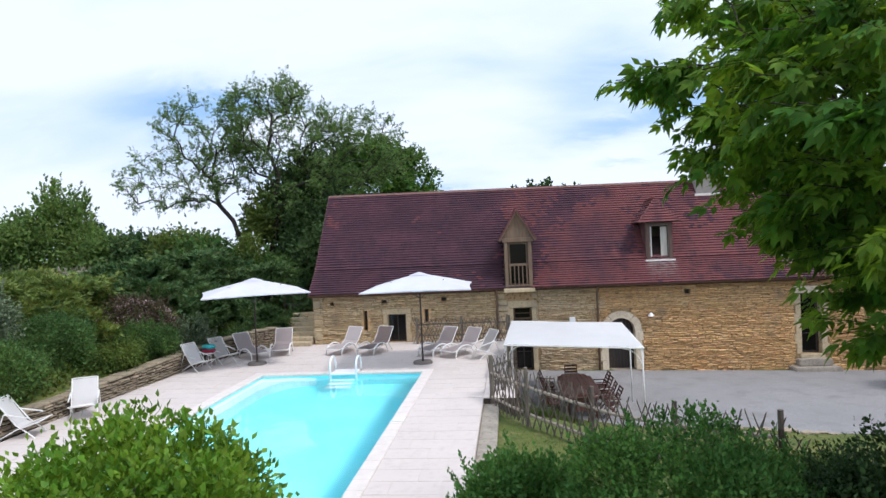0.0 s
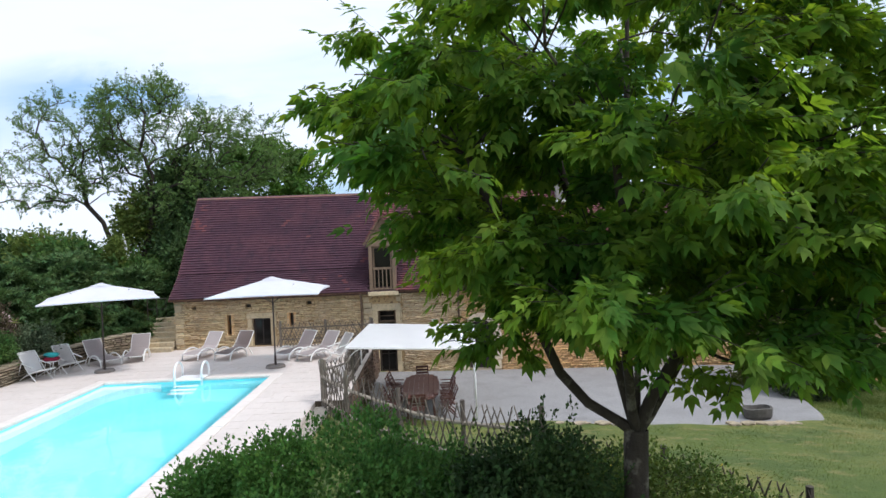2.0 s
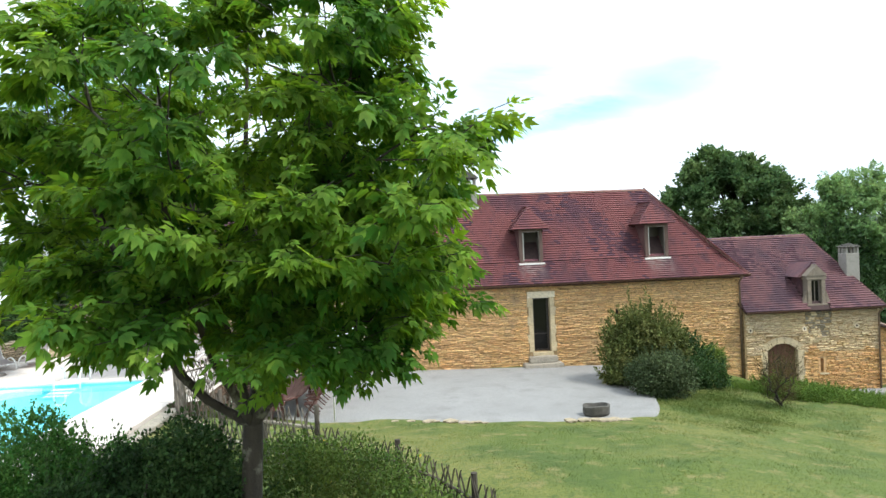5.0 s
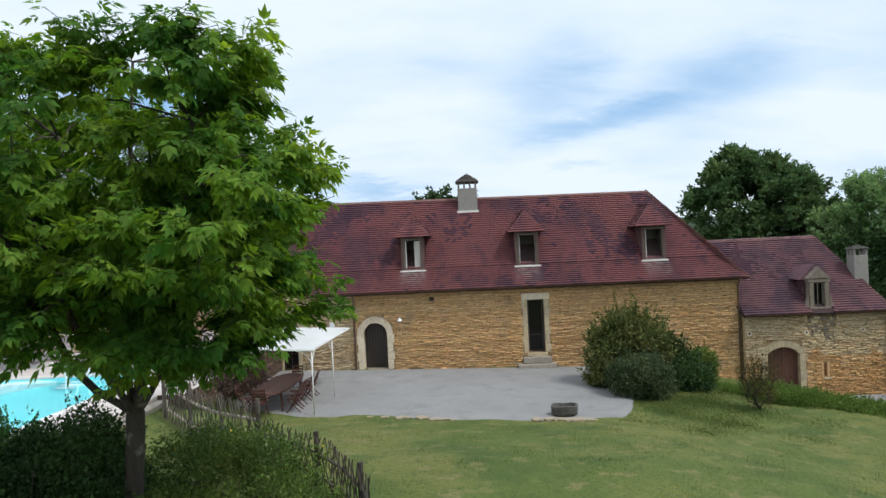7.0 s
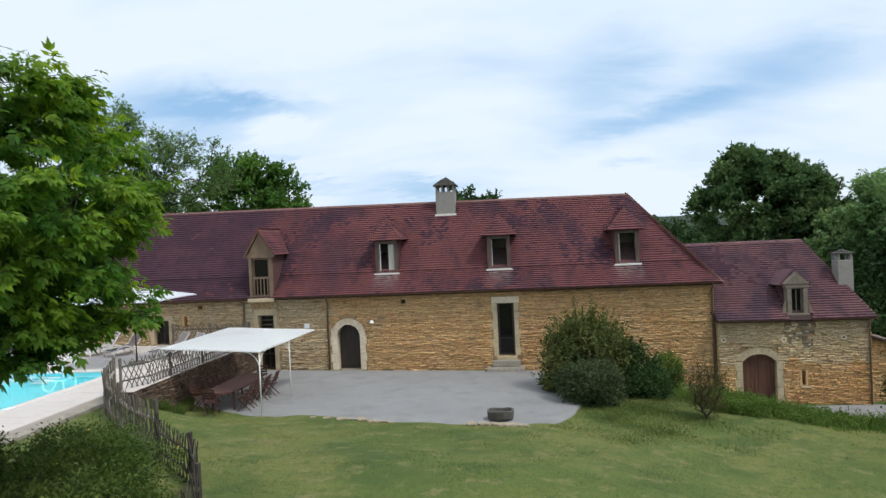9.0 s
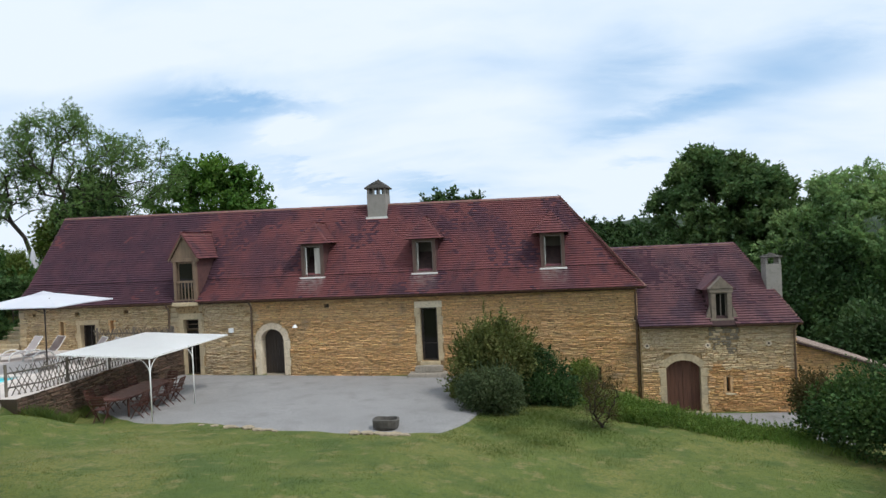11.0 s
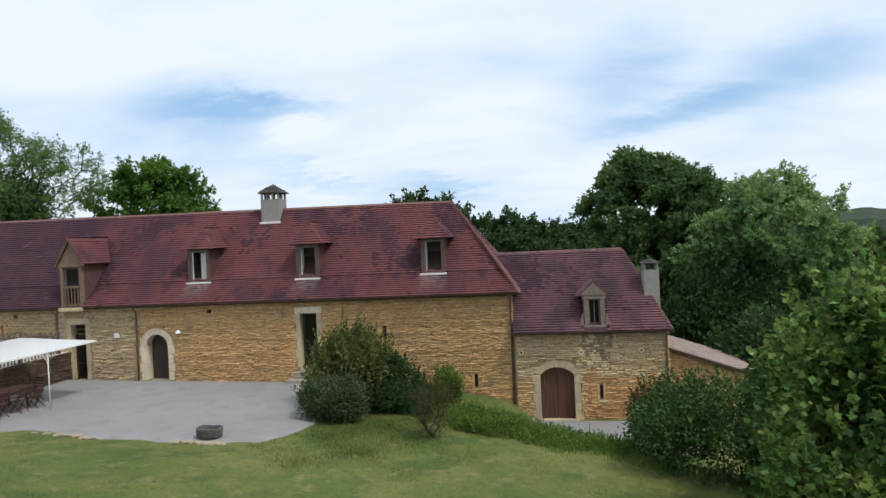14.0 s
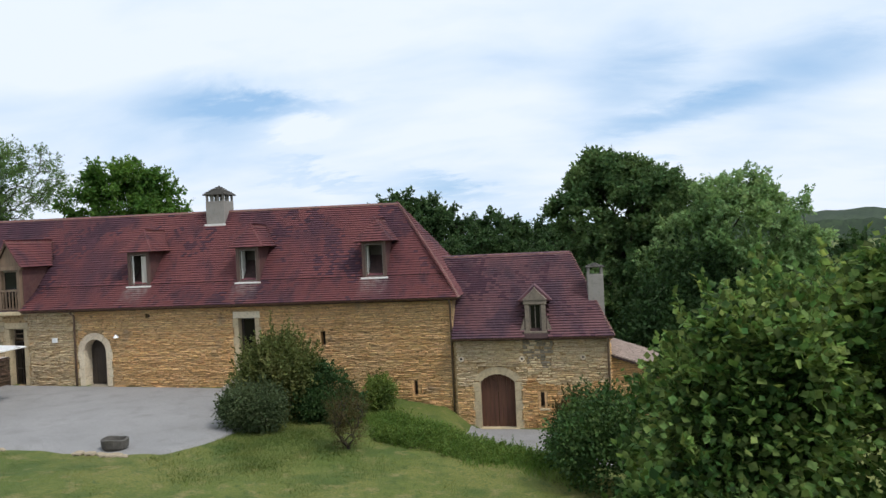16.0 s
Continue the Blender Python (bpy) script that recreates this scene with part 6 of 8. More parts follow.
def deck_chair():
    f = thing("deck_chair", "low white folding deck chair with a sling seat", "deck chair", "white deck chairs on the terrace")
    w = 0.29
    prof = [(0.0, 0.38), (0.12, 0.33), (0.42, 0.27), (0.55, 0.32), (0.95, 0.95)]
    bm = bmesh.new()
    A = [bm.verts.new((-w, y, z)) for y, z in prof]
    B = [bm.verts.new((w, y, z)) for y, z in prof]
    for i in range(len(prof) - 1):
        bm.faces.new((A[i], B[i], B[i + 1], A[i + 1]))
    bmesh.ops.solidify(bm, geom=bm.faces[:], thickness=0.012)
    part("sling", bm, "white_sling", f, "white sling cloth")
    for s in (-1, 1):
        x = s * (w + 0.02)
        part("back_frame", tube([(x, 0.1, 0.0), (x, 0.5, 0.33), (x, 0.97, 0.97)], 0.017, 6), "white_metal", f)
        part("seat_frame", tube([(x * 1.06, -0.02, 0.39), (x * 1.06, 0.5, 0.24), (x * 1.06, 0.95, 0.0)], 0.017, 6), "white_metal", f)
        part("arm_rest", tube([(x * 1.1, 0.2, 0.5), (x * 1.1, 0.76, 0.62)], 0.02, 6), "white_metal", f)
        part("rear_leg", tube([(x * 1.1, 0.76, 0.62), (x * 1.1, 1.0, 0.0)], 0.015, 6), "white_metal", f)
    part("cross_bar", tube([(-w, 0.97, 0.97), (w, 0.97, 0.97)], 0.017, 6), "white_metal", f)
    part("cross_bar", tube([(-w, 0.0, 0.39), (w, 0.0, 0.39)], 0.017, 6), "white_metal", f)
    return f


first = lounger()
spots = [(-7.05, 24.2, -22), (-5.75, 24.05, -22), (-3.35, 23.5, -35), (-2.45, 23.1, -38), (-9.25, 24.4, 12), (-9.75, 23.9, 52)]
first.matrix_basis = pose(*spots[0][:2], DZ, 0, 0, spots[0][2])
for x, y, a in spots[1:]:
    copy_thing(first, pose(x, y, DZ, 0, 0, a))
first = deck_chair()
spots = [(-10.95, 21.75, 68), (-10.6, 23.0, 62), (-11.3, 15.55, 30), (-11.45, 14.4, 104), (-1.45, 22.75, -55)]
first.matrix_basis = pose(*spots[0][:2], DZ, 0, 0, spots[0][2])
for x, y, a in spots[1:]:
    copy_thing(first, pose(x, y, DZ, 0, 0, a))

side = thing("side_table", "small white round side table", "side table", at=(-11.35, 22.75, DZ))
bm = bmesh.new()
bmesh.ops.create_cone(bm, cap_ends=True, segments=20, radius1=0.24, radius2=0.24, depth=0.03, matrix=Matrix.Translation((0, 0, 0.5)))
part("tabletop", bm, "white_metal", side)
for k in range(4):
    t = math.pi / 4 + k * math.pi / 2
    part("leg", tube([(0.2 * math.cos(t), 0.2 * math.sin(t), 0.49), (0.26 * math.cos(t), 0.26 * math.sin(t), 0.0)], 0.012, 6), "white_metal", side)
for nm, mat, z, lab, r in (("towel", "towel_red", 0.515, "folded crimson towel on the side table", 8), ("towel", "towel_blue", 0.66, "folded turquoise towel on top of the pile", -14)):
    bm = boxes((-0.24, 0.24, -0.17, 0.17, 0, 0.14))
    bmesh.ops.bevel(bm, geom=bm.edges[:], offset=0.05, segments=3, affect="EDGES")
    ob = tagged(part(nm, bm, mat, smooth=True), lab, "towel", "towels on the side table")
    ob.matrix_basis = pose(-11.35, 22.75, DZ + z, 0, 0, r)


def parasol(x, y, turn, half, label):
    u = thing("parasol", label, "parasol", "white parasols on the terrace")
    bm = bmesh.new()
    n, m, edge, top = 8, 9, 2.70, 3.20
    corners = [Vector((math.cos(t), math.sin(t), 0)) * half * math.sqrt(2) for t in np.radians([45, 135, 225, 315])]
    rim = []
    for a, b in zip(corners, corners[1:] + corners[:1]):
        rim += [a.lerp(b, k / m) for k in range(m)]
    rings = []
    for i in range(n + 1):
        t = i / n
        row = []
        for k, p in enumerate(rim):
            f = (k % m) / m
            sag = 0.09 * math.sin(math.pi * f) ** 1 * t * (0.4 + 0.6 * t)
            z = top - (top - edge) * (0.93 * t + 0.07 * t * t)
            pull = 1 - 0.035 * math.sin(math.pi * f) * t
            row.append(bm.verts.new((p.x * max(t, 0.03) * pull, p.y * max(t, 0.03) * pull, z + 0.2 * sag)))
        rings.append(row)
    hem = [bm.verts.new((v.co.x * 1.0, v.co.y * 1.0, v.co.z - 0.04)) for v in rings[-1]]
    rings.append(hem)
    for A, B in zip(rings, rings[1:]):
        for k in range(len(A)):
            j = (k + 1) % len(A)
            bm.faces.new((A[k], A[j], B[j], B[k]))
    bm.faces.new(rings[0])
    bmesh.ops.recalc_face_normals(bm, faces=bm.faces[:])
    part("canopy", bm, "parasol", u, "white cloth canopy")
    bm = bmesh.new()
    m2 = 12
    A = [bm.verts.new((0.36 * math.cos(2 * math.pi * k / m2), 0.36 * math.sin(2 * math.pi * k / m2), top - 0.06)) for k in range(m2)]
    tip = bm.verts.new((0, 0, top + 0.05))
    for k in range(m2):
        bm.faces.new((A[k], A[(k + 1) % m2], tip))
    part("vent_cap", bm, "parasol", u)
    part("pole", tube([(0, 0, 0.05), (0, 0, top + 0.05)], 0.028, 10), "pole", u, "dark bronze pole", smooth=True)
    for cn in corners:
        part("rib", tube([(0, 0, top - 0.1), (cn.x * 0.985, cn.y * 0.985, edge - 0.02)], 0.012, 6), "pole", u)
        part("strut", tube([(0, 0, 2.3), (cn.x * 0.5, cn.y * 0.5, edge + 0.3)], 0.01, 6), "pole", u)
    bm = bmesh.new()
    bmesh.ops.create_cone(bm, cap_ends=True, segments=24, radius1=0.36, radius2=0.32, depth=0.09, matrix=Matrix.Translation((0, 0, 0.045)))
    part("base_plate", bm, "base", u, "round grey base", bevel=0.01)
    part("base_tube", tube([(0, 0, 0.08), (0, 0, 0.42)], 0.04, 10), "pole", u)
    u.matrix_basis = pose(x, y, DZ, 0, 0, turn)
    return u


parasol(-3.2, 22.3, 3, 1.84, "white square parasol shading loungers by the pool")
parasol(-9.55, 22.9, 26, 1.84, "white square parasol near the dry-stone wall")

# ---- canopy with dining table in the yard ----
pav = thing("garden_canopy", "white fabric canopy on slim metal posts", "canopy")
fr, br, bl, fl = (3.72, 18.6), (4.0, 23.8), (0.0, 24.2), (-0.27, 19.2)
zs = (2.5, 2.52, 2.66, 2.6)
bm = bmesh.new()
N = 20
grid = []
for i in range(N + 1):
    row = []
    for j in range(N + 1):
        u, v = i / N, j / N
        a = Vector((*fl, zs[3])).lerp(Vector((*fr, zs[0])), u)
        b = Vector((*bl, zs[2])).lerp(Vector((*br, zs[1])), u)
        p = a.lerp(b, v)
        p.z += 0.10 * math.sin(math.pi * u) * math.sin(math.pi * v) + 0.012 * math.sin(9 * u) * math.sin(7 * v)
        row.append(bm.verts.new(p))
    grid.append(row)
for i in range(N):
    for j in range(N):
        bm.faces.new((grid[i][j], grid[i + 1][j], grid[i + 1][j + 1], grid[i][j + 1]))
bmesh.ops.solidify(bm, geom=bm.faces[:], thickness=0.012)
part("canopy", bm, "canvas", pav, "white stretched canvas")
corner = [(*fr, zs[0]), (*br, zs[1]), (*bl, zs[2]), (*fl, zs[3])]
for a, b in zip(corner, corner[1:] + corner[:1]):
    part("frame_bar", tube([(a[0], a[1], a[2] - 0.03), (b[0], b[1], b[2] - 0.03)], 0.024, 8), "white_metal", pav)
ctr = Vector((1.85, 21.4, 0))
stand = [corner[0], (3.87, 21.25, 2.51), (-0.13, 21.7, 2.63), corner[3]]
for i, (x, y, z) in enumerate(stand):
    p = Vector((x, y, 0)) + (ctr - Vector((x, y, 0))).normalized() * 0.06
    foot = (DZ if p.x < -0.45 else float(ground_z(p.x, p.y)) + 0.04)
    part("post", tube([(p.x, p.y, foot), (p.x, p.y, z - 0.03)], 0.023, 8), "white_metal", pav, smooth=True)
    for o in (stand[i - 1], stand[(i + 1) % 4]):
        d = (Vector((o[0], o[1], 0)) - Vector((x, y, 0))).normalized()
        pts = [(p.x + d.x * 0.55 * (1 - math.cos(t)), p.y + d.y * 0.55 * (1 - math.cos(t)), z - 0.05 - 0.6 * (1 - math.sin(t))) for t in np.linspace(0, math.pi / 2, 7)]
        part("brace", tube(pts, 0.014, 6), "white_metal", pav, smooth=True)

TX, TY = 2.0, 20.5
TZ = float(ground_z(TX, TY)) + 0.05
table = thing("garden_table", "long oval red-brown slatted wooden garden table", "table", at=(TX, TY, TZ))
TA, TB = 0.58, 1.75                              # half width and half length
oval = lambda t: (TA * math.copysign(abs(math.cos(t)) ** 0.7, math.cos(t)), TB * math.copysign(abs(math.sin(t)) ** 0.7, math.sin(t)))
for i in range(7):
    x = -0.48 + 0.16 * i
    hl = TB * (1 - (abs(x) / TA) ** 2.86) ** (1 / 2.86)
    part("slat", boxes((x - 0.075, x + 0.075, -hl, hl, 0.71, 0.74)), "teak", table, bevel=0.005)
bm = bmesh.new()
tube([(*oval(t), 0.70) for t in np.linspace(0, 2 * math.pi, 37)[:-1]], 0.03, 6, True, bm)
part("table_rim", bm, "teak", table)
for sx in (-1, 1):
    for sy in (-1, 1):
        part("leg", tube([(sx * 0.38, sy * 1.2, 0.7), (sx * 0.42, sy * 1.25, 0.0)], 0.04, 6), "teak", table)


def folding_chair():
    f = thing("garden_chair", "folding red-brown slatted wooden garden chair", "chair", "chairs round the garden table")
    for s in (-1, 1):
        part("back_post", tube([(s * 0.21, -0.22, 0.0), (s * 0.21, 0.08, 0.45), (s * 0.21, 0.3, 0.95)], 0.018, 6), "teak", f)
        part("leg", tube([(s * 0.18, 0.26, 0.0), (s * 0.18, -0.2, 0.45)], 0.018, 6), "teak", f)
        part("arm", boxes((s * 0.24 - 0.025, s * 0.24 + 0.025, -0.2, 0.22, 0.62, 0.645)), "teak", f)
    for i in range(5):
        part("seat_slat", boxes((-0.21, 0.21, -0.22 + 0.085 * i, -0.15 + 0.085 * i, 0.44, 0.458)), "teak", f)
    for i in range(4):
        part("back_slat", boxes((-0.2, 0.2, 0.16 + 0.042 * i, 0.178 + 0.042 * i, 0.58 + 0.1 * i, 0.65 + 0.1 * i)), "teak", f)
    return f


first = folding_chair()
seats = [(0.86, y, -90) for y in (-1.3, -0.5, 0.3, 1.1)] + [(-0.86, y, 90) for y in (-1.2, -0.4, 0.45, 1.2)] + [(0.05, 2.05, 0), (-0.05, -2.05, 180)]
rng = random.Random(12)
for k, (x, y, deg) in enumerate(seats):
    x, y = TX + x + rng.uniform(-0.05, 0.05), TY + y + rng.uniform(-0.06, 0.06)
    m = pose(x, y, float(ground_z(x, y)) + 0.05, 0, 0, deg + rng.uniform(-9, 9))
    if k:
        copy_thing(first, m)
    else:
        first.matrix_basis = m

# stone trough at the yard's edge
bm = bmesh.new()
V = []
prof = [(0.30, 0.0), (0.40, 0.12), (0.42, 0.36), (0.36, 0.38), (0.30, 0.22)]
for r, z in prof:
    V.append([bm.verts.new((r * 1.05 * math.cos(t), r * 0.72 * math.sin(t), z + 0.02 * math.sin(3 * t))) for t in np.linspace(0, 2 * math.pi, 21)[:-1]])
for A, B in zip(V, V[1:]):
    for k in range(20):
        bm.faces.new((A[k], A[(k + 1) % 20], B[(k + 1) % 20], B[k]))
bm.faces.new(V[0][::-1]), bm.faces.new(V[-1])
for v in bm.verts:
    v.co += Vector(noise.noise_vector(v.co * 5)) * 0.018
trough = tagged(part("stone_trough", bm, "cap_stone"), "weathered grey stone trough at the gravel edge", "trough")
trough.location = (12.0, 18.2, float(ground_z(12.0, 18.2)) + 0.01)
rng = random.Random(31)
for i in range(26):
    x = rng.choice([rng.uniform(5.5, 8.7), rng.uniform(11.0, 13.8), rng.uniform(11.0, 13.8)])
    bm = bmesh.new()
    bmesh.ops.create_icosphere(bm, subdivisions=1, radius=1)
    s = rng.uniform(0.06, 0.16)
    for v in bm.verts:
        v.co = Vector((v.co.x * s * 1.7, v.co.y * s, v.co.z * s * 0.5)) * (1 + 0.25 * noise.noise(v.co * 1.7 + Vector((i, 0, 0))))
    ob = tagged(part("edging_stone", bm, "dry_stone"), "flat limestone piece edging the gravel", "stone", "edging stones along the gravel")
    y = yard_edge(x) + rng.uniform(-0.08, 0.1)
    ob.matrix_basis = pose(x, y, float(ground_z(x, y)) + 0.03, 0, 0, rng.uniform(-20, 20))


# ---- plants ----
def leaf_shape(kind):
    """Corners and faces of one leaf, about one unit long along y, folded along its middle."""
    def leaflet(L, w, a, o=(0, 0)):
        pts = [(0, 0, 0), (-w, 0.35 * L, 0.12 * w), (-0.72 * w, 0.62 * L, 0.1 * w), (0, L, -0.12 * L), (0.72 * w, 0.62 * L, 0.1 * w), (w, 0.35 * L, 0.12 * w)]
        c, s = math.cos(a), math.sin(a)
        return [(o[0] + x * c - y * s, o[1] + x * s + y * c, z) for x, y, z in pts]
    V, F = [], []
    simple = {"disc": [(1, 0.46, 0, (0, 0))], "lozenge": [(1, 0.30, 0, (0, 0))], "pinnate": [(0.5, 0.15, 0, (0, 0.6)), (0.45, 0.14, 0.9, (0, 0.5)), (0.45, 0.14, -0.9, (0, 0.5)), (0.42, 0.13, 1.0, (0, 0.15)), (0.42, 0.13, -1.0, (0, 0.15))], "maple": [(0.66, 0.125, 0, (0, 0.42)), (0.56, 0.11, 0.55, (0, 0.36)), (0.56, 0.11, -0.55, (0, 0.36)), (0.48, 0.10, 0.95, (0, 0.12)), (0.48, 0.10, -0.95, (0, 0.14))], "sprig": [(1, 0.11, 0, (0, 0)), (0.6, 0.09, 0.7, (0, 0.2)), (0.6, 0.09, -0.7, (0, 0.25))]}
    if kind in simple:
        for L, w, a, (ox, oy) in simple[kind]:
            b, c, s = len(V), math.cos(a), math.sin(a)
            V += [(ox + x * c - y * s, oy + x * s + y * c, z) for x, y, z in ((0, 0, 0), (-w, 0.45 * L, 0.1 * w), (0, L, -0.1 * L), (w, 0.45 * L, 0.1 * w))]
            F += [(b, b + 3, b + 2, b + 1)]
        return np.array(V, np.float32), np.array(F, np.int32)
    sets = {"oval": [(1, 0.27, 0, (0, 0))], "narrow": [(1, 0.14, 0, (0, 0))], "round": [(1, 0.42, 0, (0, 0))],
            "spray": [(1, 0.10, 0, (0, 0)), (0.6, 0.08, 0.7, (0, 0.15)), (0.6, 0.08, -0.7, (0, 0.2)), (0.4, 0.07, 0.6, (0, 0.5)), (0.4, 0.07, -0.6, (0, 0.52))]}
    for L, w, a, o in sets[kind]:
        b = len(V)
        V += leaflet(L, w, a, o)
        F += [(b, b + 3, b + 2, b + 1), (b, b + 5, b + 4, b + 3)]
    return np.array(V, np.float32), np.array(F, np.int32)


def leaves(name, points, outward, size, kind, mat, seed, droop=0.25, spread=0.7, up=0.5):
    """Leaves at points, growing roughly outward, blades roughly facing up, in one mesh."""
    rng = np.random.RandomState(seed)
    P = np.asarray(points, np.float32)
    n = len(P)
    y = np.asarray(outward, np.float32) + spread * rng.normal(size=(n, 3)) - np.array([0, 0, droop])
    y /= np.linalg.norm(y, axis=1, keepdims=True) + 1e-6
    z = np.array([0, 0, up]) + 0.55 * rng.normal(size=(n, 3)) + 0.35 * np.asarray(outward)
    x = np.cross(y, z)
    x /= np.linalg.norm(x, axis=1, keepdims=True) + 1e-6
    z = np.cross(x, y)
    V, F = leaf_shape(kind)
    s = (size * rng.uniform(0.6, 1.25, (n, 1, 1))).astype(np.float32)
    W = P[:, None] + s * (V[None, :, 0:1] * x[:, None] + V[None, :, 1:2] * y[:, None] + V[None, :, 2:3] * z[:, None])
    FF = (F[None] + len(V) * np.arange(n)[:, None, None]).reshape(-1, 4)
    return quads(name, W.reshape(-1, 3), FF, mat, True)


def limb_mesh(name, pos, par, rad, mat, sides=6, least=0.0):
    """Tapered round limbs along a tree of nodes."""
    idx = [i for i in range(1, len(pos)) if rad[i] >= least]
    P, Q = pos[[par[i] for i in idx]], pos[idx]
    r1 = np.array([rad[i] for i in idx])
    r0 = np.minimum(np.array([rad[par[i]] for i in idx]), r1 * 1.3)
    d = Q - P
    d /= np.linalg.norm(d, axis=1, keepdims=True) + 1e-9
    a = np.cross(d, np.array([0.31, 0.87, 0.38]))
    a /= np.linalg.norm(a, axis=1, keepdims=True) + 1e-9
    b = np.cross(d, a)
    t = np.linspace(0, 2 * math.pi, sides, endpoint=False)
    ring = np.cos(t)[None, :, None] * a[:, None] + np.sin(t)[None, :, None] * b[:, None]
    V = np.concatenate([P[:, None] + r0[:, None, None] * ring, Q[:, None] + d[:, None] * r1[:, None, None] * 0.3 + r1[:, None, None] * ring], 1)
    k = np.arange(sides)
    F = np.stack([k, (k + 1) % sides, (k + 1) % sides + sides, k + sides], -1)
    FF = (F[None] + 2 * sides * np.arange(len(idx))[:, None, None]).reshape(-1, 4)
    return quads(name, V.reshape(-1, 3), FF, mat, True)


def skeleton_of(base, trunk, targets, seed, wiggle=0.12, tip=0.012, power=2.3, reach=0.35, limbs=()):
    """Nodes of a tree: a trunk line, main limbs from its top, then limbs out to each target from the nearest earlier limb."""
    rng = np.random.RandomState(seed)
    pos = [np.array(base, float)] + [np.array(p, float) for p in trunk]
    par = [0] + list(range(len(trunk)))
    root = pos[-1]
    fork0 = len(trunk) + 1 if limbs else max(1, len(trunk) - 2)
    away = [0.0] * len(pos)
    for line in limbs:
        prev = len(trunk)
        for p in line:
            pos.append(np.array(p, float)), par.append(prev), away.append(0.0)
            prev = len(pos) - 1
    ends = []
    T = np.array(targets)
    T = T[np.argsort(np.linalg.norm(T - root, axis=1))]
    for t in T:
        A = np.array(pos[fork0:])
        D = np.linalg.norm(A - t, axis=1)
        cost = D + reach * np.array(away[fork0:]) + 0.8 * np.maximum(A[:, 2] - t[2], 0)
        i = fork0 + int(np.argmin(cost))
        start, L = pos[i], np.linalg.norm(t - pos[i])
        n = max(2, int(L / (0.16 * np.linalg.norm(T[-1] - root) + 0.05)))
        prev = i
        lift = np.array([0, 0, 0.12 * L])
        for k in range(1, n + 1):
            u = k / n
            p = start + (t - start) * u + lift * math.sin(math.pi * u) + (rng.normal(size=3) * wiggle * L / n if k < n else 0)
            pos.append(p), par.append(prev)
            away.append(away[prev] + np.linalg.norm(p - pos[prev]))
            prev = len(pos) - 1
        ends.append(prev)
    rad = np.zeros(len(pos))
    has = np.zeros(len(pos), bool)
    acc = np.zeros(len(pos))
    for i in range(len(pos) - 1, 0, -1):
        rad[i] = tip if acc[i] == 0 else acc[i] ** (1 / power)
        acc[par[i]] += rad[i] ** power
    rad[0] = acc[0] ** (1 / power) * 1.25
    return np.array(pos), par, rad, ends


def in_blobs(blobs, n, rng, shell=0.0):
    """Points inside a set of ellipsoids (centre, radii), kept apart; shell pushes them outward."""
    w = np.array([np.prod(r) for _, r in blobs]) ** 0.7
    k = rng.choice(len(blobs), n, p=w / w.sum())
    v = rng.normal(size=(n, 3))
    v /= np.linalg.norm(v, axis=1, keepdims=True)
    u = (shell + (1 - shell) * rng.uniform(size=(n, 1))) ** (1 / 2.2)
    C, Rr = np.array([b[0] for b in blobs])[k], np.array([b[1] for b in blobs])[k]
    return C + v * u * Rr, v


def tree(name, label, base, trunk, blobs, seed, n_limb, n_twig, n_leaf, leaf_size, kind, mat, bark="bark", tip=0.012, twig=0.5, group="", least=0.0, droop=0.25, reach=0.35, shell=0.1, spread=0.8, power=2.3, up=0.5):
    """A tree: trunk and limbs grown to points in the crown, twigs at their ends, and leaves along the twigs."""
    rng = np.random.RandomState(seed)
    T, _ = in_blobs(blobs, n_limb, rng, shell)
    pos, par, rad, ends = skeleton_of(base, trunk, T, seed, tip=tip, reach=reach, power=power)
    ob = thing(name, label, "tree", group)
    centre = np.mean([b[0] for b in blobs], axis=0) - np.array([0, 0, 0.3 * blobs[0][1][2]])
    child("trunk", limb_mesh("trunk", pos, par, rad, bark, 7, least), ob, "trunk and branches")
    E = pos[ends]
    out = E - centre
    out /= np.linalg.norm(out, axis=1, keepdims=True) + 1e-6
    t0 = np.repeat(E, n_twig, 0)
    o0 = np.repeat(out, n_twig, 0)
    d = o0 * 0.7 + rng.normal(size=t0.shape) * 0.75 + np.array([0, 0, 0.12])
    d /= np.linalg.norm(d, axis=1, keepdims=True)
    L = twig * rng.uniform(0.5, 1.3, (len(t0), 1))
    t1 = t0 + d * L
    m = len(t0)
    tagged(child("twig_growth", limb_mesh("twig_growth", np.concatenate([t0[:1] - 0.001, t0, t1]), [0] + [0] * m + list(range(1, m + 1)), np.concatenate([[0], np.zeros(m), np.full(m, tip * 0.55)]), bark, 4, tip * 0.3), ob), kind="stuff")
    f = rng.uniform(0.1, 1.05, (m, n_leaf, 1))
    LP = t0[:, None] + (t1 - t0)[:, None] * f + rng.normal(size=(m, n_leaf, 3)) * 0.12 * twig
    LO = np.repeat(0.6 * d + 0.4 * o0, n_leaf, 0)
    child("crown", leaves("crown", LP.reshape(-1, 3), LO, leaf_size, kind, mat, seed + 1, droop, spread, up), ob, "leafy crown")
    return ob


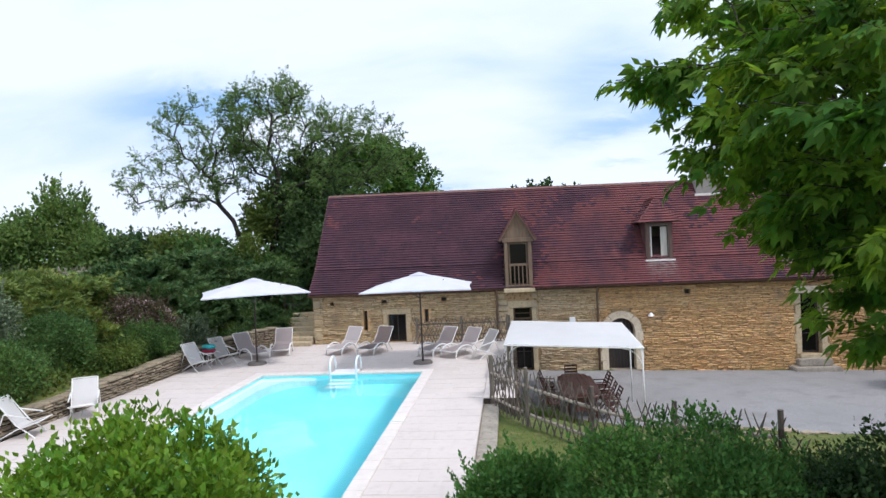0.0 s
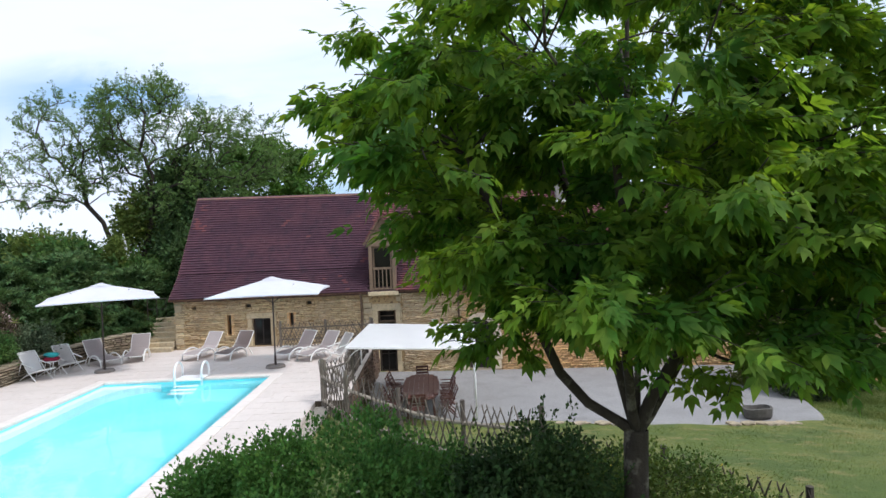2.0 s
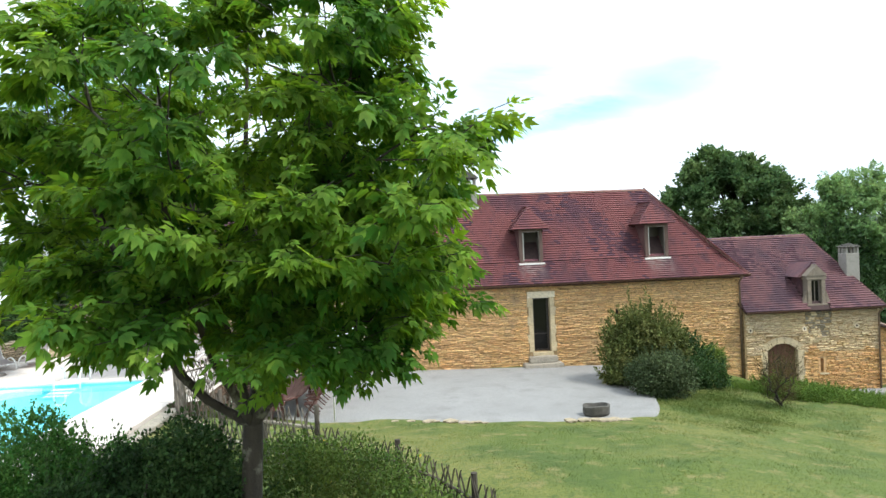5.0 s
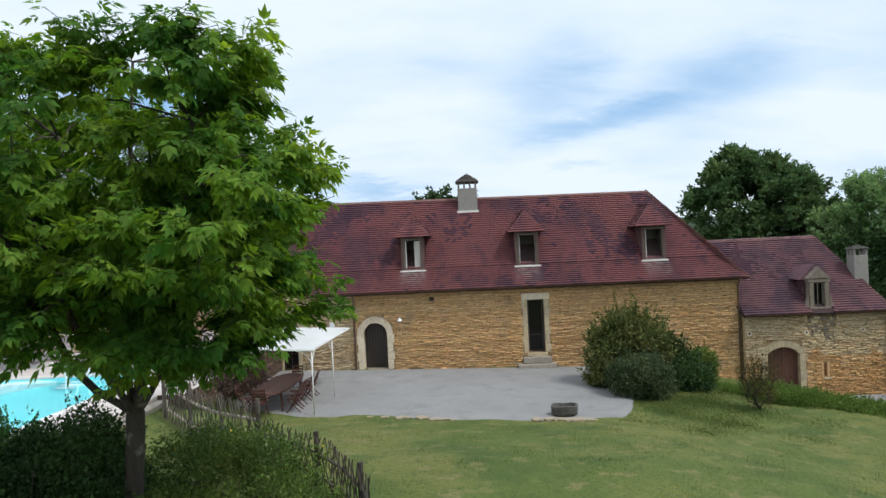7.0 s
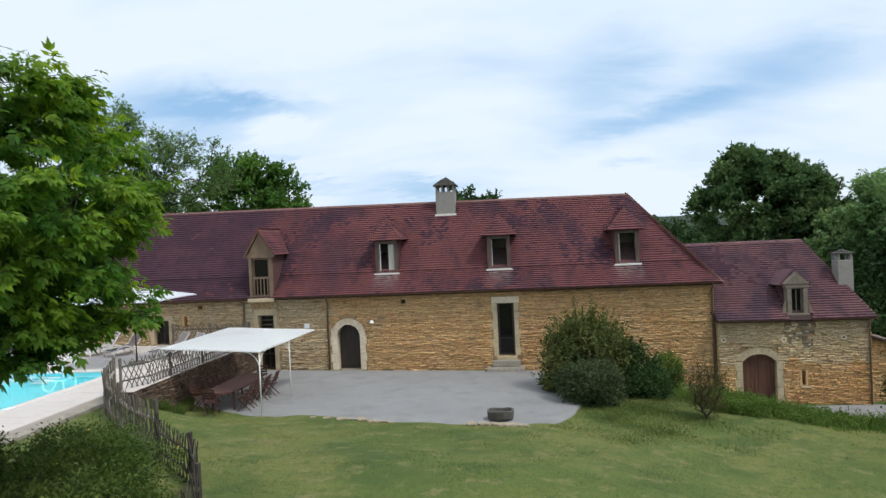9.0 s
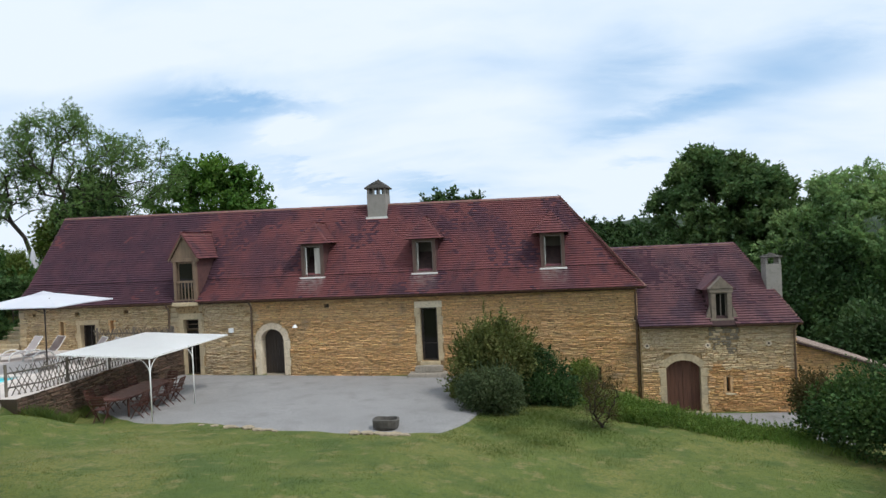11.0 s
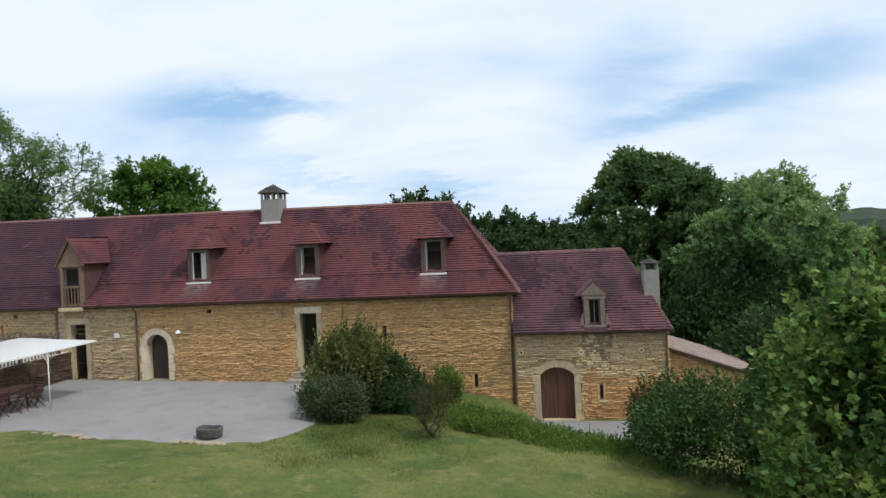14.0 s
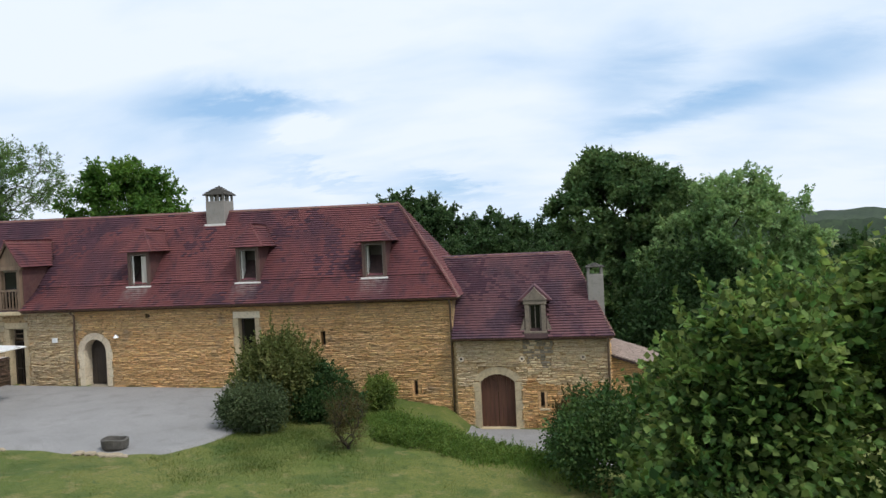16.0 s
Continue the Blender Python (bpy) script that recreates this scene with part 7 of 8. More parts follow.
def shrub(name, label, blobs, seed, n, leaf_size, kind, mat, category="shrub", group="", bark="dark_bark", sprigs=0, sprig_len=0.35, droop=0.0, spread=0.55, shell=0.55, flower=None, floor=None, up=0.5, stems=14, clump=1.35, per=22):
    """A bush: many leaves in the outer shell of a lumpy mass, sprigs standing out, and stems inside."""
    rng = np.random.RandomState(seed)
    ob = thing(name, label, category, group)
    lumps = list(blobs)
    for c, r in blobs:
        for k in range(15):
            v = rng.normal(size=3)
            v[2] = abs(v[2]) * 0.8
            v /= np.linalg.norm(v)
            lumps.append((np.array(c) + v * np.array(r) * rng.uniform(0.66, 0.9), np.array(r) * rng.uniform(0.18, 0.4)))
    C, O = in_blobs(lumps, max(60, n // per), rng, shell)
    pick = rng.randint(0, len(C), n)
    P, O = C[pick] + rng.normal(size=(n, 3)) * clump * leaf_size, O[pick]
    low = floor if floor is not None else float(ground_z(blobs[0][0][0], blobs[0][0][1]))
    keep = P[:, 2] > low + 0.03
    P, O = P[keep], O[keep]
    if sprigs:
        S, D = in_blobs(blobs, sprigs, rng, 0.95)
        ok = D[:, 2] > -0.1
        S, D = S[ok], D[ok] * 0.6 + np.array([0, 0, 0.75])
        L = sprig_len * rng.uniform(0.4, 1.2, (len(S), 1, 1))
        k = 20
        f = np.linspace(0, 1, k)[None, :, None]
        SP = (S[:, None] + D[:, None] * L * f + rng.normal(size=(len(S), k, 3)) * 0.015).reshape(-1, 3)
        P, O = np.concatenate([P, SP]), np.concatenate([O, np.repeat(D, k, 0)])
    c0 = np.array(blobs[0][0])
    base = np.array([c0[0], c0[1], low - 0.05])
    T, _ = in_blobs(blobs, stems, rng, 0.3)
    T = T[T[:, 2] > low + 0.2]
    pos, par, rad, _ = skeleton_of(base, [base + np.array([0, 0, 0.12])], T, seed, tip=0.012)
    child("stem_growth", limb_mesh("stem_growth", pos, par, rad, bark, 5), ob)
    child("foliage", leaves("foliage", P, O, leaf_size, kind, mat, seed + 1, droop, spread, up), ob)
    if flower:
        fm, fn, fs = flower
        FP, FO = in_blobs(lumps, fn, rng, 0.97)
        ok = (FO[:, 2] > 0.0) & (FP[:, 2] > low)
        child("blossom", leaves("blossom", FP[ok], FO[ok], fs, "round", fm, seed + 2, 0, 0.4), ob)
    return ob


def juniper(name, label, at, size, seed, n, spray, mat, group):
    """A low spreading conifer: flat overlapping pads of sprays with feathery arching tips."""
    rng = np.random.RandomState(seed)
    ob = thing(name, label, "shrub", group)
    rx, ry, h = size
    pads, dirs = [], []
    for k in range(22):
        a, f = rng.uniform(0, 2 * math.pi), math.sqrt(rng.uniform(0, 0.95))
        x, y = at[0] + rx * f * math.cos(a), at[1] + ry * f * math.sin(a)
        z = float(ground_z(x, y)) + h * (1 - 0.72 * f * f) * rng.uniform(0.55, 1.05)
        pads.append(((x, y, z), (0.36 * rx, 0.36 * ry, 0.15 * h + 0.05)))
        dirs.append((math.cos(a), math.sin(a), 0.35))
    P, O = in_blobs(pads, n, rng, 0.15)
    c = np.array([at[0], at[1], 0])
    R_ = (P - c) * np.array([1, 1, 0])
    R_ /= np.linalg.norm(R_, axis=1, keepdims=True) + 1e-6
    O = R_ * 0.8 + O * 0.35 + np.array([0, 0, 0.3])
    m, k = 150, 14
    j = rng.randint(0, len(pads), m)
    S = np.array([pads[i][0] for i in j]) + rng.normal(size=(m, 3)) * np.array([0.14 * rx, 0.14 * ry, 0.04])
    D = np.array([dirs[i] for i in j]) + rng.normal(size=(m, 3)) * np.array([0.45, 0.45, 0.2])
    L = rng.uniform(0.4, 1.0, (m, 1, 1)) * (0.45 + 0.25 * rx)
    f = np.linspace(0.2, 1, k)[None, :, None]
    SP = S[:, None] + D[:, None] * L * f - np.array([0, 0, 0.12]) * L * f * f
    P, O = np.concatenate([P, SP.reshape(-1, 3)]), np.concatenate([O, np.repeat(D, k, 0)])
    g = float(ground_z(*at))
    pos, par, rad, _ = skeleton_of((at[0], at[1], g - 0.05), [(at[0], at[1], g + 0.15)], [p[0] for p in pads], seed, tip=0.012)
    child("stem_growth", limb_mesh("stem_growth", pos, par, rad, "dark_bark", 5), ob)
    child("foliage", leaves("foliage", P, O, spray, "sprig", mat, seed + 1, -0.05, 0.35, 0.9), ob)
    return ob


# maple beside the camera's way: a short trunk, ascending limbs, and flat drooping tiers of leaves
def maple():
    rng = np.random.RandomState(101)
    zs = [4.35, 4.7, 5.2, 5.7, 6.7, 7.6, 8.2, 8.8, 9.25]
    west = [0.8, 1.4, 1.9, 2.3, 2.75, 3.0, 2.75, 1.8, 0.9]
    east = [0.9, 1.5, 1.8, 1.95, 2.15, 2.5, 2.5, 2.0, 1.1]
    cs = [4.6, 4.7, 4.8, 4.85, 4.7, 4.55, 4.5, 4.7, 4.85]
    pads = []
    for k in range(290):
        z = 4.5 + 4.35 * rng.uniform() ** 0.95
        a = rng.uniform(0, 2 * math.pi)
        f = rng.uniform(0.22, 1) ** 0.6
        r = np.interp(z, zs, east if math.cos(a) > 0 else west) * f * rng.uniform(0.84, 1.05)
        if math.cos(a) < 0:
            r *= 1.05 if math.sin(a) > 0 else 0.93
        elif math.sin(a) > 0:
            r *= 1.2
        cx, cy = np.interp(z, zs, cs), 5.75 + 0.12 * (z - 5.4)
        if z > 7.2 and rng.uniform() < 0.22:
            continue
        if z < 5.5 and (r < 1.2 or z < 4.75 or math.cos(a) < 0 and z < 5.1):
            continue
        pads.append((cx + r * math.cos(a), cy + 0.95 * r * math.sin(a), z - 0.1))
    for k in range(84):
        a, r, z = rng.uniform(0, 2 * math.pi), rng.uniform(0.3, 1.8), rng.uniform(4.9, 7.0)
        pads.append((4.75 + r * math.cos(a), 5.9 + 0.9 * r * math.sin(a), z))
    for x, y, z in ((2.4, 4.5, 6.5), (2.3, 4.8, 6.8), (2.2, 5.2, 7.1), (2.5, 4.2, 6.4), (6.7, 3.9, 6.6), (6.6, 3.7, 6.2), (6.9, 4.2, 6.7), (6.9, 4.4, 6.95), (6.3, 4.0, 5.7), (3.7, 4.2, 5.2), (3.6, 4.0, 5.35), (5.2, 5.2, 4.6), (5.9, 5.4, 4.75)):
        pads.append((x, y, z))
    pads = np.array(pads)
    trunk = [(4.44, 5.9, 2.3), (4.48, 5.92, 3.1), (4.50, 5.95, 3.55), (4.51, 5.95, 3.78)]
    limbs = [[(4.32, 5.93, 3.92), (4.02, 5.9, 4.12), (3.74, 5.85, 4.45), (3.5, 5.8, 5.0), (3.2, 5.7, 5.8), (2.9, 5.6, 6.6)],
             [(4.66, 5.95, 3.95), (4.86, 5.95, 4.28), (5.12, 5.95, 4.75), (5.55, 5.9, 5.5), (6.0, 5.9, 6.4)],
             [(4.55, 5.97, 4.3), (4.62, 6.0, 5.2), (4.52, 6.0, 6.2), (4.58, 6.05, 7.4), (4.65, 6.1, 8.6)],
             [(4.66, 5.88, 4.15), (4.92, 5.68, 4.7), (5.2, 5.5, 5.5), (5.5, 5.4, 6.6), (5.75, 5.4, 7.6)],
             [(4.5, 6.15, 4.15), (4.4, 6.6, 4.8), (4.3, 7.0, 5.6), (4.3, 7.3, 6.6)],
             [(4.42, 5.78, 4.1), (4.28, 5.4, 4.65), (4.2, 5.0, 5.4), (4.05, 4.75, 6.4)],
             [(4.4, 6.0, 4.25), (4.18, 6.0, 5.2), (3.9, 6.0, 6.3), (3.6, 6.0, 7.6)]]
    pos, par, rad, ends = skeleton_of((4.42, 5.9, 1.4), trunk, pads, 101, tip=0.0075, reach=0.62, power=2.15, wiggle=0.1, limbs=limbs)
    rad = np.where(rad > 0.02, rad * 1.3, rad)
    ob = thing("maple_tree", "young maple tree with broad drooping bright green leaves", "tree")
    child("trunk", limb_mesh("trunk", pos, par, rad, "bark", 8), ob, "dark grey-brown trunk and limbs")
    E = pos[ends]
    n_twig, n_leaf = 7, 11
    out = E - np.array([4.5, 5.6, 0])
    out[:, 2] = 0
    out /= np.linalg.norm(out, axis=1, keepdims=True) + 1e-6
    t0, o0 = np.repeat(E, n_twig, 0), np.repeat(out, n_twig, 0)
    d = o0 * 0.75 + rng.normal(size=t0.shape) * np.array([0.7, 0.7, 0.26]) + np.array([0, 0, 0.06])
    d /= np.linalg.norm(d, axis=1, keepdims=True)
    t1 = t0 + d * rng.uniform(0.25, 0.72, (len(t0), 1))
    m = len(t0)
    child("twig_growth", limb_mesh("twig_growth", np.concatenate([t0[:1] - 0.001, t0, t1]), [0] + [0] * m + list(range(1, m + 1)), np.concatenate([[0], np.zeros(m), np.full(m, 0.005)]), "dark_bark", 4, 0.003), ob)
    f = rng.uniform(0.15, 1.05, (m, n_leaf, 1))
    LP = t0[:, None] + (t1 - t0)[:, None] * f + rng.normal(size=(m, n_leaf, 3)) * np.array([0.05, 0.05, 0.03])
    LO = np.repeat(0.9 * d, n_leaf, 0)
    child("crown", leaves("crown", LP.reshape(-1, 3), LO, 0.235, "maple", "leaf_maple", 102, 0.75, 0.38, 1.2), ob, "leafy crown in drooping tiers")


maple()

# planting in front of the camera
shrub("laurel_bush", "dense laurel bush with bright yellow-green leaves", [((-2.65, 4.2, 3.3), (0.95, 0.9, 1.35)), ((-3.6, 4.2, 2.85), (0.9, 0.8, 1.3)), ((-1.95, 4.4, 2.8), (0.6, 0.6, 1.2)), ((-4.6, 4.4, 2.6), (0.9, 0.8, 1.2))], 201, 100000, 0.066, "lozenge", "leaf_laurel", clump=0.9, per=7, up=0.25, droop=-0.35, shell=0.35)
shrub("green_shrub", "large rounded shrub with fine fresh green leaves", [((1.5, 6.1, 2.62), (1.1, 1.05, 1.36)), ((0.6, 6.0, 2.05), (0.85, 0.9, 1.15)), ((2.3, 6.3, 2.4), (0.75, 0.9, 1.2))], 202, 90000, 0.052, "lozenge", "leaf_fine", clump=1.0, per=8, sprigs=420, sprig_len=0.2, droop=-0.3, shell=0.4, flower=("white_flower", 12, 0.05))
shrub("green_shrub", "low fresh green shrub beside the pool terrace", [((0.05, 7.0, 2.25), (0.85, 0.8, 1.05)), ((-0.45, 7.15, 1.95), (0.45, 0.6, 0.9))], 203, 60000, 0.062, "lozenge", "leaf_fine", clump=1.0, per=6, sprigs=100, droop=-0.3, shell=0.4)
shrub("dark_shrub", "dark leaved shrub with tall thin sprigs", [((3.5, 6.1, 2.55), (0.95, 0.9, 1.2)), ((2.8, 5.0, 2.5), (0.7, 0.7, 1.05))], 204, 42000, 0.06, "lozenge", "leaf_shade", clump=1.0, per=8, sprigs=130, sprig_len=0.4, shell=0.4)
shrub("clipped_hedge", "clipped mixed hedge along the lattice fence", [((5.2, 7.6, 2.0), (1.3, 1.4, 0.95)), ((6.2, 6.4, 1.9), (1.0, 1.3, 0.85)), ((4.0, 8.6, 1.9), (1.2, 1.3, 0.85)), ((6.5, 4.9, 1.9), (0.9, 1.2, 0.8)), ((4.9, 5.7, 1.9), (1.0, 1.1, 0.9))], 205, 52000, 0.06, "lozenge", "leaf_hedge", "hedge", flower=("yellow_flower", 24, 0.05), shell=0.4)
shrub("olive_shrub", "soft olive green shrub between fence and pool", [((2.6, 7.6, 2.1), (0.9, 0.8, 0.9))], 206, 16000, 0.065, "lozenge", "leaf_hedge", sprigs=60, shell=0.4)

# courtyard bushes
shrub("viburnum_bush", "tall loose olive-brown bush at the corner of the gravel", [((15.35, 23.1, 1.35), (1.35, 1.1, 1.25)), ((14.6, 22.9, 0.9), (1.0, 0.9, 1.35)), ((15.1, 23.2, 2.0), (0.75, 0.7, 0.85)), ((15.9, 22.9, 0.9), (1.0, 0.9, 1.3)), ((14.2, 22.6, 0.2), (0.7, 0.7, 0.6))], 211, 26000, 0.12, "lozenge", "leaf_viburnum", sprigs=420, sprig_len=0.6, shell=0.25, clump=1.1, per=20, spread=0.8)
shrub("holly_bush", "dense glossy dark green bush beside the tall one", [((17.0, 23.2, 0.55), (0.95, 0.85, 1.05)), ((17.75, 23.0, -0.05), (0.8, 0.8, 0.75)), ((16.7, 22.8, 0.2), (0.8, 0.8, 0.9))], 215, 20000, 0.11, "lozenge", "leaf_shade", sprigs=60, shell=0.4, clump=1.0, per=12)
shrub("grey_bush", "low grey-green bush beside the gravel", [((15.2, 21.0, 0.62), (1.0, 0.85, 0.8)), ((14.75, 20.9, 0.4), (0.6, 0.6, 0.65)), ((15.7, 20.9, 0.35), (0.6, 0.6, 0.7))], 212, 22000, 0.085, "lozenge", "leaf_sage", sprigs=110, sprig_len=0.35, shell=0.35, per=12)
shrub("box_bush", "small fresh green bush against the house wall", [((18.75, 24.8, 0.0), (0.55, 0.5, 0.75)), ((18.75, 24.7, 0.35), (0.42, 0.4, 0.45))], 213, 14000, 0.08, "lozenge", "leaf_bush", sprigs=60, shell=0.35)
shrub("twiggy_bush", "small twiggy brown-green bush on the lawn edge", [((18.93, 19.84, 0.15), (0.5, 0.5, 0.95)), ((18.93, 19.84, 0.75), (0.62, 0.6, 0.62))], 214, 5200, 0.06, "narrow", "leaf_rust", sprigs=170, sprig_len=0.45, shell=0.1, stems=70)
rng = random.Random(61)
mound = []
for k in range(17):
    u = k / 16
    x, y = 19.9 + 5.0 * u + rng.uniform(-0.1, 0.1), 22.2 - 2.5 * u + 1.0 * u * u + rng.uniform(-0.15, 0.15)
    for back in (0.0, 0.75):
        mound.append(((x, y - back, float(ground_z(x, y - back)) + 0.02), (0.62, 0.7 - 0.2 * u, 0.50 + rng.uniform(-0.06, 0.08) - 0.32 * min(1.0, 2.2 * u))))
shrub("ground_cover_bed", "lush bed of low green ground cover on the slope", mound, 216, 110000, 0.06, "lozenge", "leaf_cover", "plant bed", sprigs=900, sprig_len=0.24, shell=0.5, clump=1.0, per=12, floor=-2.2)

# beside the annex yard
shrub("hazel_tree", "broad leafy hazel tree with rounded leaves", [((30.2, 13.2, 2.75), (2.7, 2.4, 2.45)), ((29.1, 12.0, 3.35), (1.3, 1.3, 1.55)), ((28.4, 12.2, 1.5), (1.6, 1.6, 2.6)), ((27.8, 11.0, 0.6), (1.6, 1.5, 1.8)), ((31.6, 12.0, 4.0), (1.4, 1.4, 2.0))], 221, 46000, 0.165, "disc", "leaf_hazel", "tree", sprigs=300, sprig_len=0.55, stems=40, shell=0.2, clump=0.9, per=9, up=0.9)
shrub("rusty_bush", "small rusty-brown leaved bush behind the hedge", [((26.35, 21.2, 0.05), (0.8, 0.7, 0.9))], 223, 6000, 0.1, "lozenge", "leaf_rust", sprigs=50, shell=0.35)
shrub("hedge_bush", "wide rounded dark green hedge bush", [((27.7, 18.6, -0.1), (2.3, 1.8, 1.7)), ((29.9, 17.6, 0.1), (2.0, 1.8, 1.9)), ((26.6, 20.4, -0.5), (1.3, 1.2, 1.2))], 222, 52000, 0.125, "lozenge", "leaf_hedge_bush", "hedge", sprigs=160, sprig_len=0.3, shell=0.4, per=14)

# planted bank to the west
G = "shrubs on the bank"
for i, (nm, lab, at, size, n, spray, mat) in enumerate((
        ("golden_juniper", "spreading golden juniper on the bank", (-15.9, 21.4), (2.3, 1.9, 1.5), 7600, 0.32, "leaf_gold"),
        ("golden_juniper", "spreading golden juniper on the bank", (-18.4, 21.8), (2.5, 2.1, 1.2), 8000, 0.32, "leaf_gold"),
        ("golden_juniper", "spreading golden juniper on the bank", (-16.8, 19.0), (2.0, 1.8, 1.1), 6500, 0.32, "leaf_gold"),
        ("golden_juniper", "spreading golden juniper on the bank", (-20.8, 22.6), (2.2, 1.8, 0.45), 7000, 0.3, "leaf_gold"),
        ("golden_juniper", "golden juniper below the hill fence", (-17.6, 24.3), (2.0, 1.4, 0.6), 7000, 0.3, "leaf_gold"),
        ("juniper", "dark spreading juniper above the dry-stone wall", (-14.9, 25.0), (2.0, 1.8, 1.55), 8000, 0.34, "leaf_juniper"),
        ("juniper", "dark spreading juniper above the dry-stone wall", (-16.2, 27.6), (2.6, 2.0, 1.8), 9000, 0.34, "leaf_juniper"),
        ("juniper", "dark spreading juniper beside the stairs", (-12.9, 27.4), (2.0, 1.8, 1.8), 8000, 0.34, "leaf_juniper"),
        ("juniper", "dark juniper behind the stairs", (-12.0, 30.6), (2.4, 1.8, 1.7), 7600, 0.34, "leaf_juniper"),
        ("juniper", "dark juniper on top of the bank", (-15.6, 31.0), (2.8, 2.0, 1.8), 8000, 0.34, "leaf_juniper"),
        ("juniper", "dark juniper at the head of the stairs", (-11.2, 29.0), (1.5, 1.4, 1.6), 7000, 0.3, "leaf_juniper"),
        ("juniper", "dark juniper below the hill fence", (-19.2, 28.2), (2.2, 1.6, 0.6), 7600, 0.34, "leaf_juniper"))):
    juniper(nm, lab, at, size, 300 + i, n, spray, mat, G)
BANK = [("bronze_shrub", "bronze leaved shrub with pink blossom", (-14.3, 22.9), (1.5, 1.1, 1.0), "leaf_plum", 0.10, 16000),
        ("round_bush", "round clipped green bush on the bank", (-13.1, 21.6), (1.1, 0.9, 0.75), "leaf_dark", 0.08, 16000),
        ("grey_shrub", "soft grey-green shrub on the wall top", (-12.6, 23.6), (0.9, 0.8, 0.8), "leaf_grey", 0.09, 10000),
        ("olive_bush", "grey-green upright bush on the bank", (-15.2, 16.2), (1.2, 1.2, 1.8), "leaf_grey", 0.09, 22000),
        ("round_bush", "rounded dark green bush on the bank", (-13.9, 18.0), (1.1, 1.1, 1.05), "leaf_dark", 0.08, 24000),
        ("round_bush", "rounded dark green bush on the bank", (-15.0, 19.4), (1.0, 1.0, 0.7), "leaf_juniper", 0.09, 18000),
        ("low_shrub", "low green shrub along the dry-stone wall", (-13.3, 15.0), (1.0, 1.4, 1.0), "leaf_dark", 0.08, 18000),
        ("low_shrub", "low herb planting along the dry-stone wall", (-13.0, 19.6), (0.7, 1.3, 0.5), "leaf_hedge", 0.09, 10000)]
for i, (nm, lab, (x, y), r, mat, size, n) in enumerate(BANK):
    z = float(ground_z(x, y))
    shrub(nm, lab, [((x, y, z + r[2] * 0.35), r)], 320 + i, n, size, "lozenge", mat, droop=0.0, shell=0.4, sprigs=50, sprig_len=0.35, flower=("blossom", 2600, 0.06) if nm == "bronze_shrub" else None, floor=z - 0.5, group=G)
rng = np.random.RandomState(330)
gxs, gys = rng.uniform(-25, -12.5, 52000), rng.uniform(12, 34, 52000)
tuft = np.maximum(0, 0.5 + 0.5 * np.sin(1.9 * gxs + 0.8 * np.sin(1.3 * gys)) * np.sin(1.6 * gys + 1.1 * np.sin(0.9 * gxs)))
cover_ob = new("ground_cover", leaves("ground_cover", np.stack([gxs, gys, ground_z(gxs, gys) + rng.uniform(0, 1, 52000) * (0.12 + 0.4 * tuft)], -1), rng.normal(size=(52000, 3)) * 0.5 + np.array([0, 0, 0.6]), 0.15, "lozenge", "leaf_hedge", 331, 0, 0.5))
tagged(cover_ob, "tangled green ground cover over the bank", "ground cover", kind="stuff")
HEDGE = [(-27.4, 36.4, 2.0, 4.2), (-30.4, 35.2, 2.4, 3.0), (-22.0, 36.2, 2.0, 1.6), (-19.2, 35.8, 2.0, 1.7), (-17.0, 34.4, 1.9, 1.6), (-33.5, 35.6, 2.4, 3.2), (-24.6, 36.0, 1.8, 1.7), (-13.4, 34.0, 1.4, 1.0), (-9.9, 33.4, 1.2, 2.9), (-14.25, 33.7, 0.45, 2.3), (-9.9, 36.0, 1.6, 4.2), (-37.0, 34.4, 2.6, 3.4), (-11.3, 35.9, 1.6, 3.4), (-11.6, 37.6, 1.9, 6.4), (-13.0, 38.6, 1.7, 5.6), (-14.7, 37.8, 1.4, 3.9)]
for i, (x, y, r, h) in enumerate(HEDGE):
    z = float(ground_z(x, y))
    mat = "leaf_light" if i in (0, 1, 6) else "leaf_wood" if x > -13 else ("leaf_bush", "leaf_dark", "leaf_juniper")[i % 3]
    tall = i in (0, 6)
    shrub("hedge_shrub", "tall leafy hedge shrub on the hill top", [((x, y, z + 0.45 * h), (r, 0.8 * r, 0.75 * h))], 340 + i, 9000, 0.25 if r > 0.6 else 0.12, "lozenge", mat, group="hedge on the hill", shell=0.4, sprigs=90 if tall else 14 if r > 0.6 else 0, sprig_len=0.9, floor=z - 0.4)

# trees behind the house and on the hill
tree("walnut_tree", "large open-crowned walnut tree with dark limbs", (-14.4, 37, 3.6), [(-14.2, 37, 5.5), (-13.8, 37, 7.2), (-13.6, 37, 8.8)],
     [((-13.4, 37.4, 12.6), (3.7, 3.4, 2.9)), ((-14.2, 37.5, 14.8), (2.3, 2.2, 1.3)), ((-8.9, 37.3, 11.4), (3.4, 3.0, 2.2)), ((-11.0, 36.8, 9.2), (3.2, 2.6, 1.9)), ((-10.4, 36.4, 7.2), (2.4, 2.0, 1.9))],
     401, 360, 5, 9, 0.21, "pinnate", "leaf_walnut", "dark_bark", tip=0.02, twig=0.75, shell=0.15)
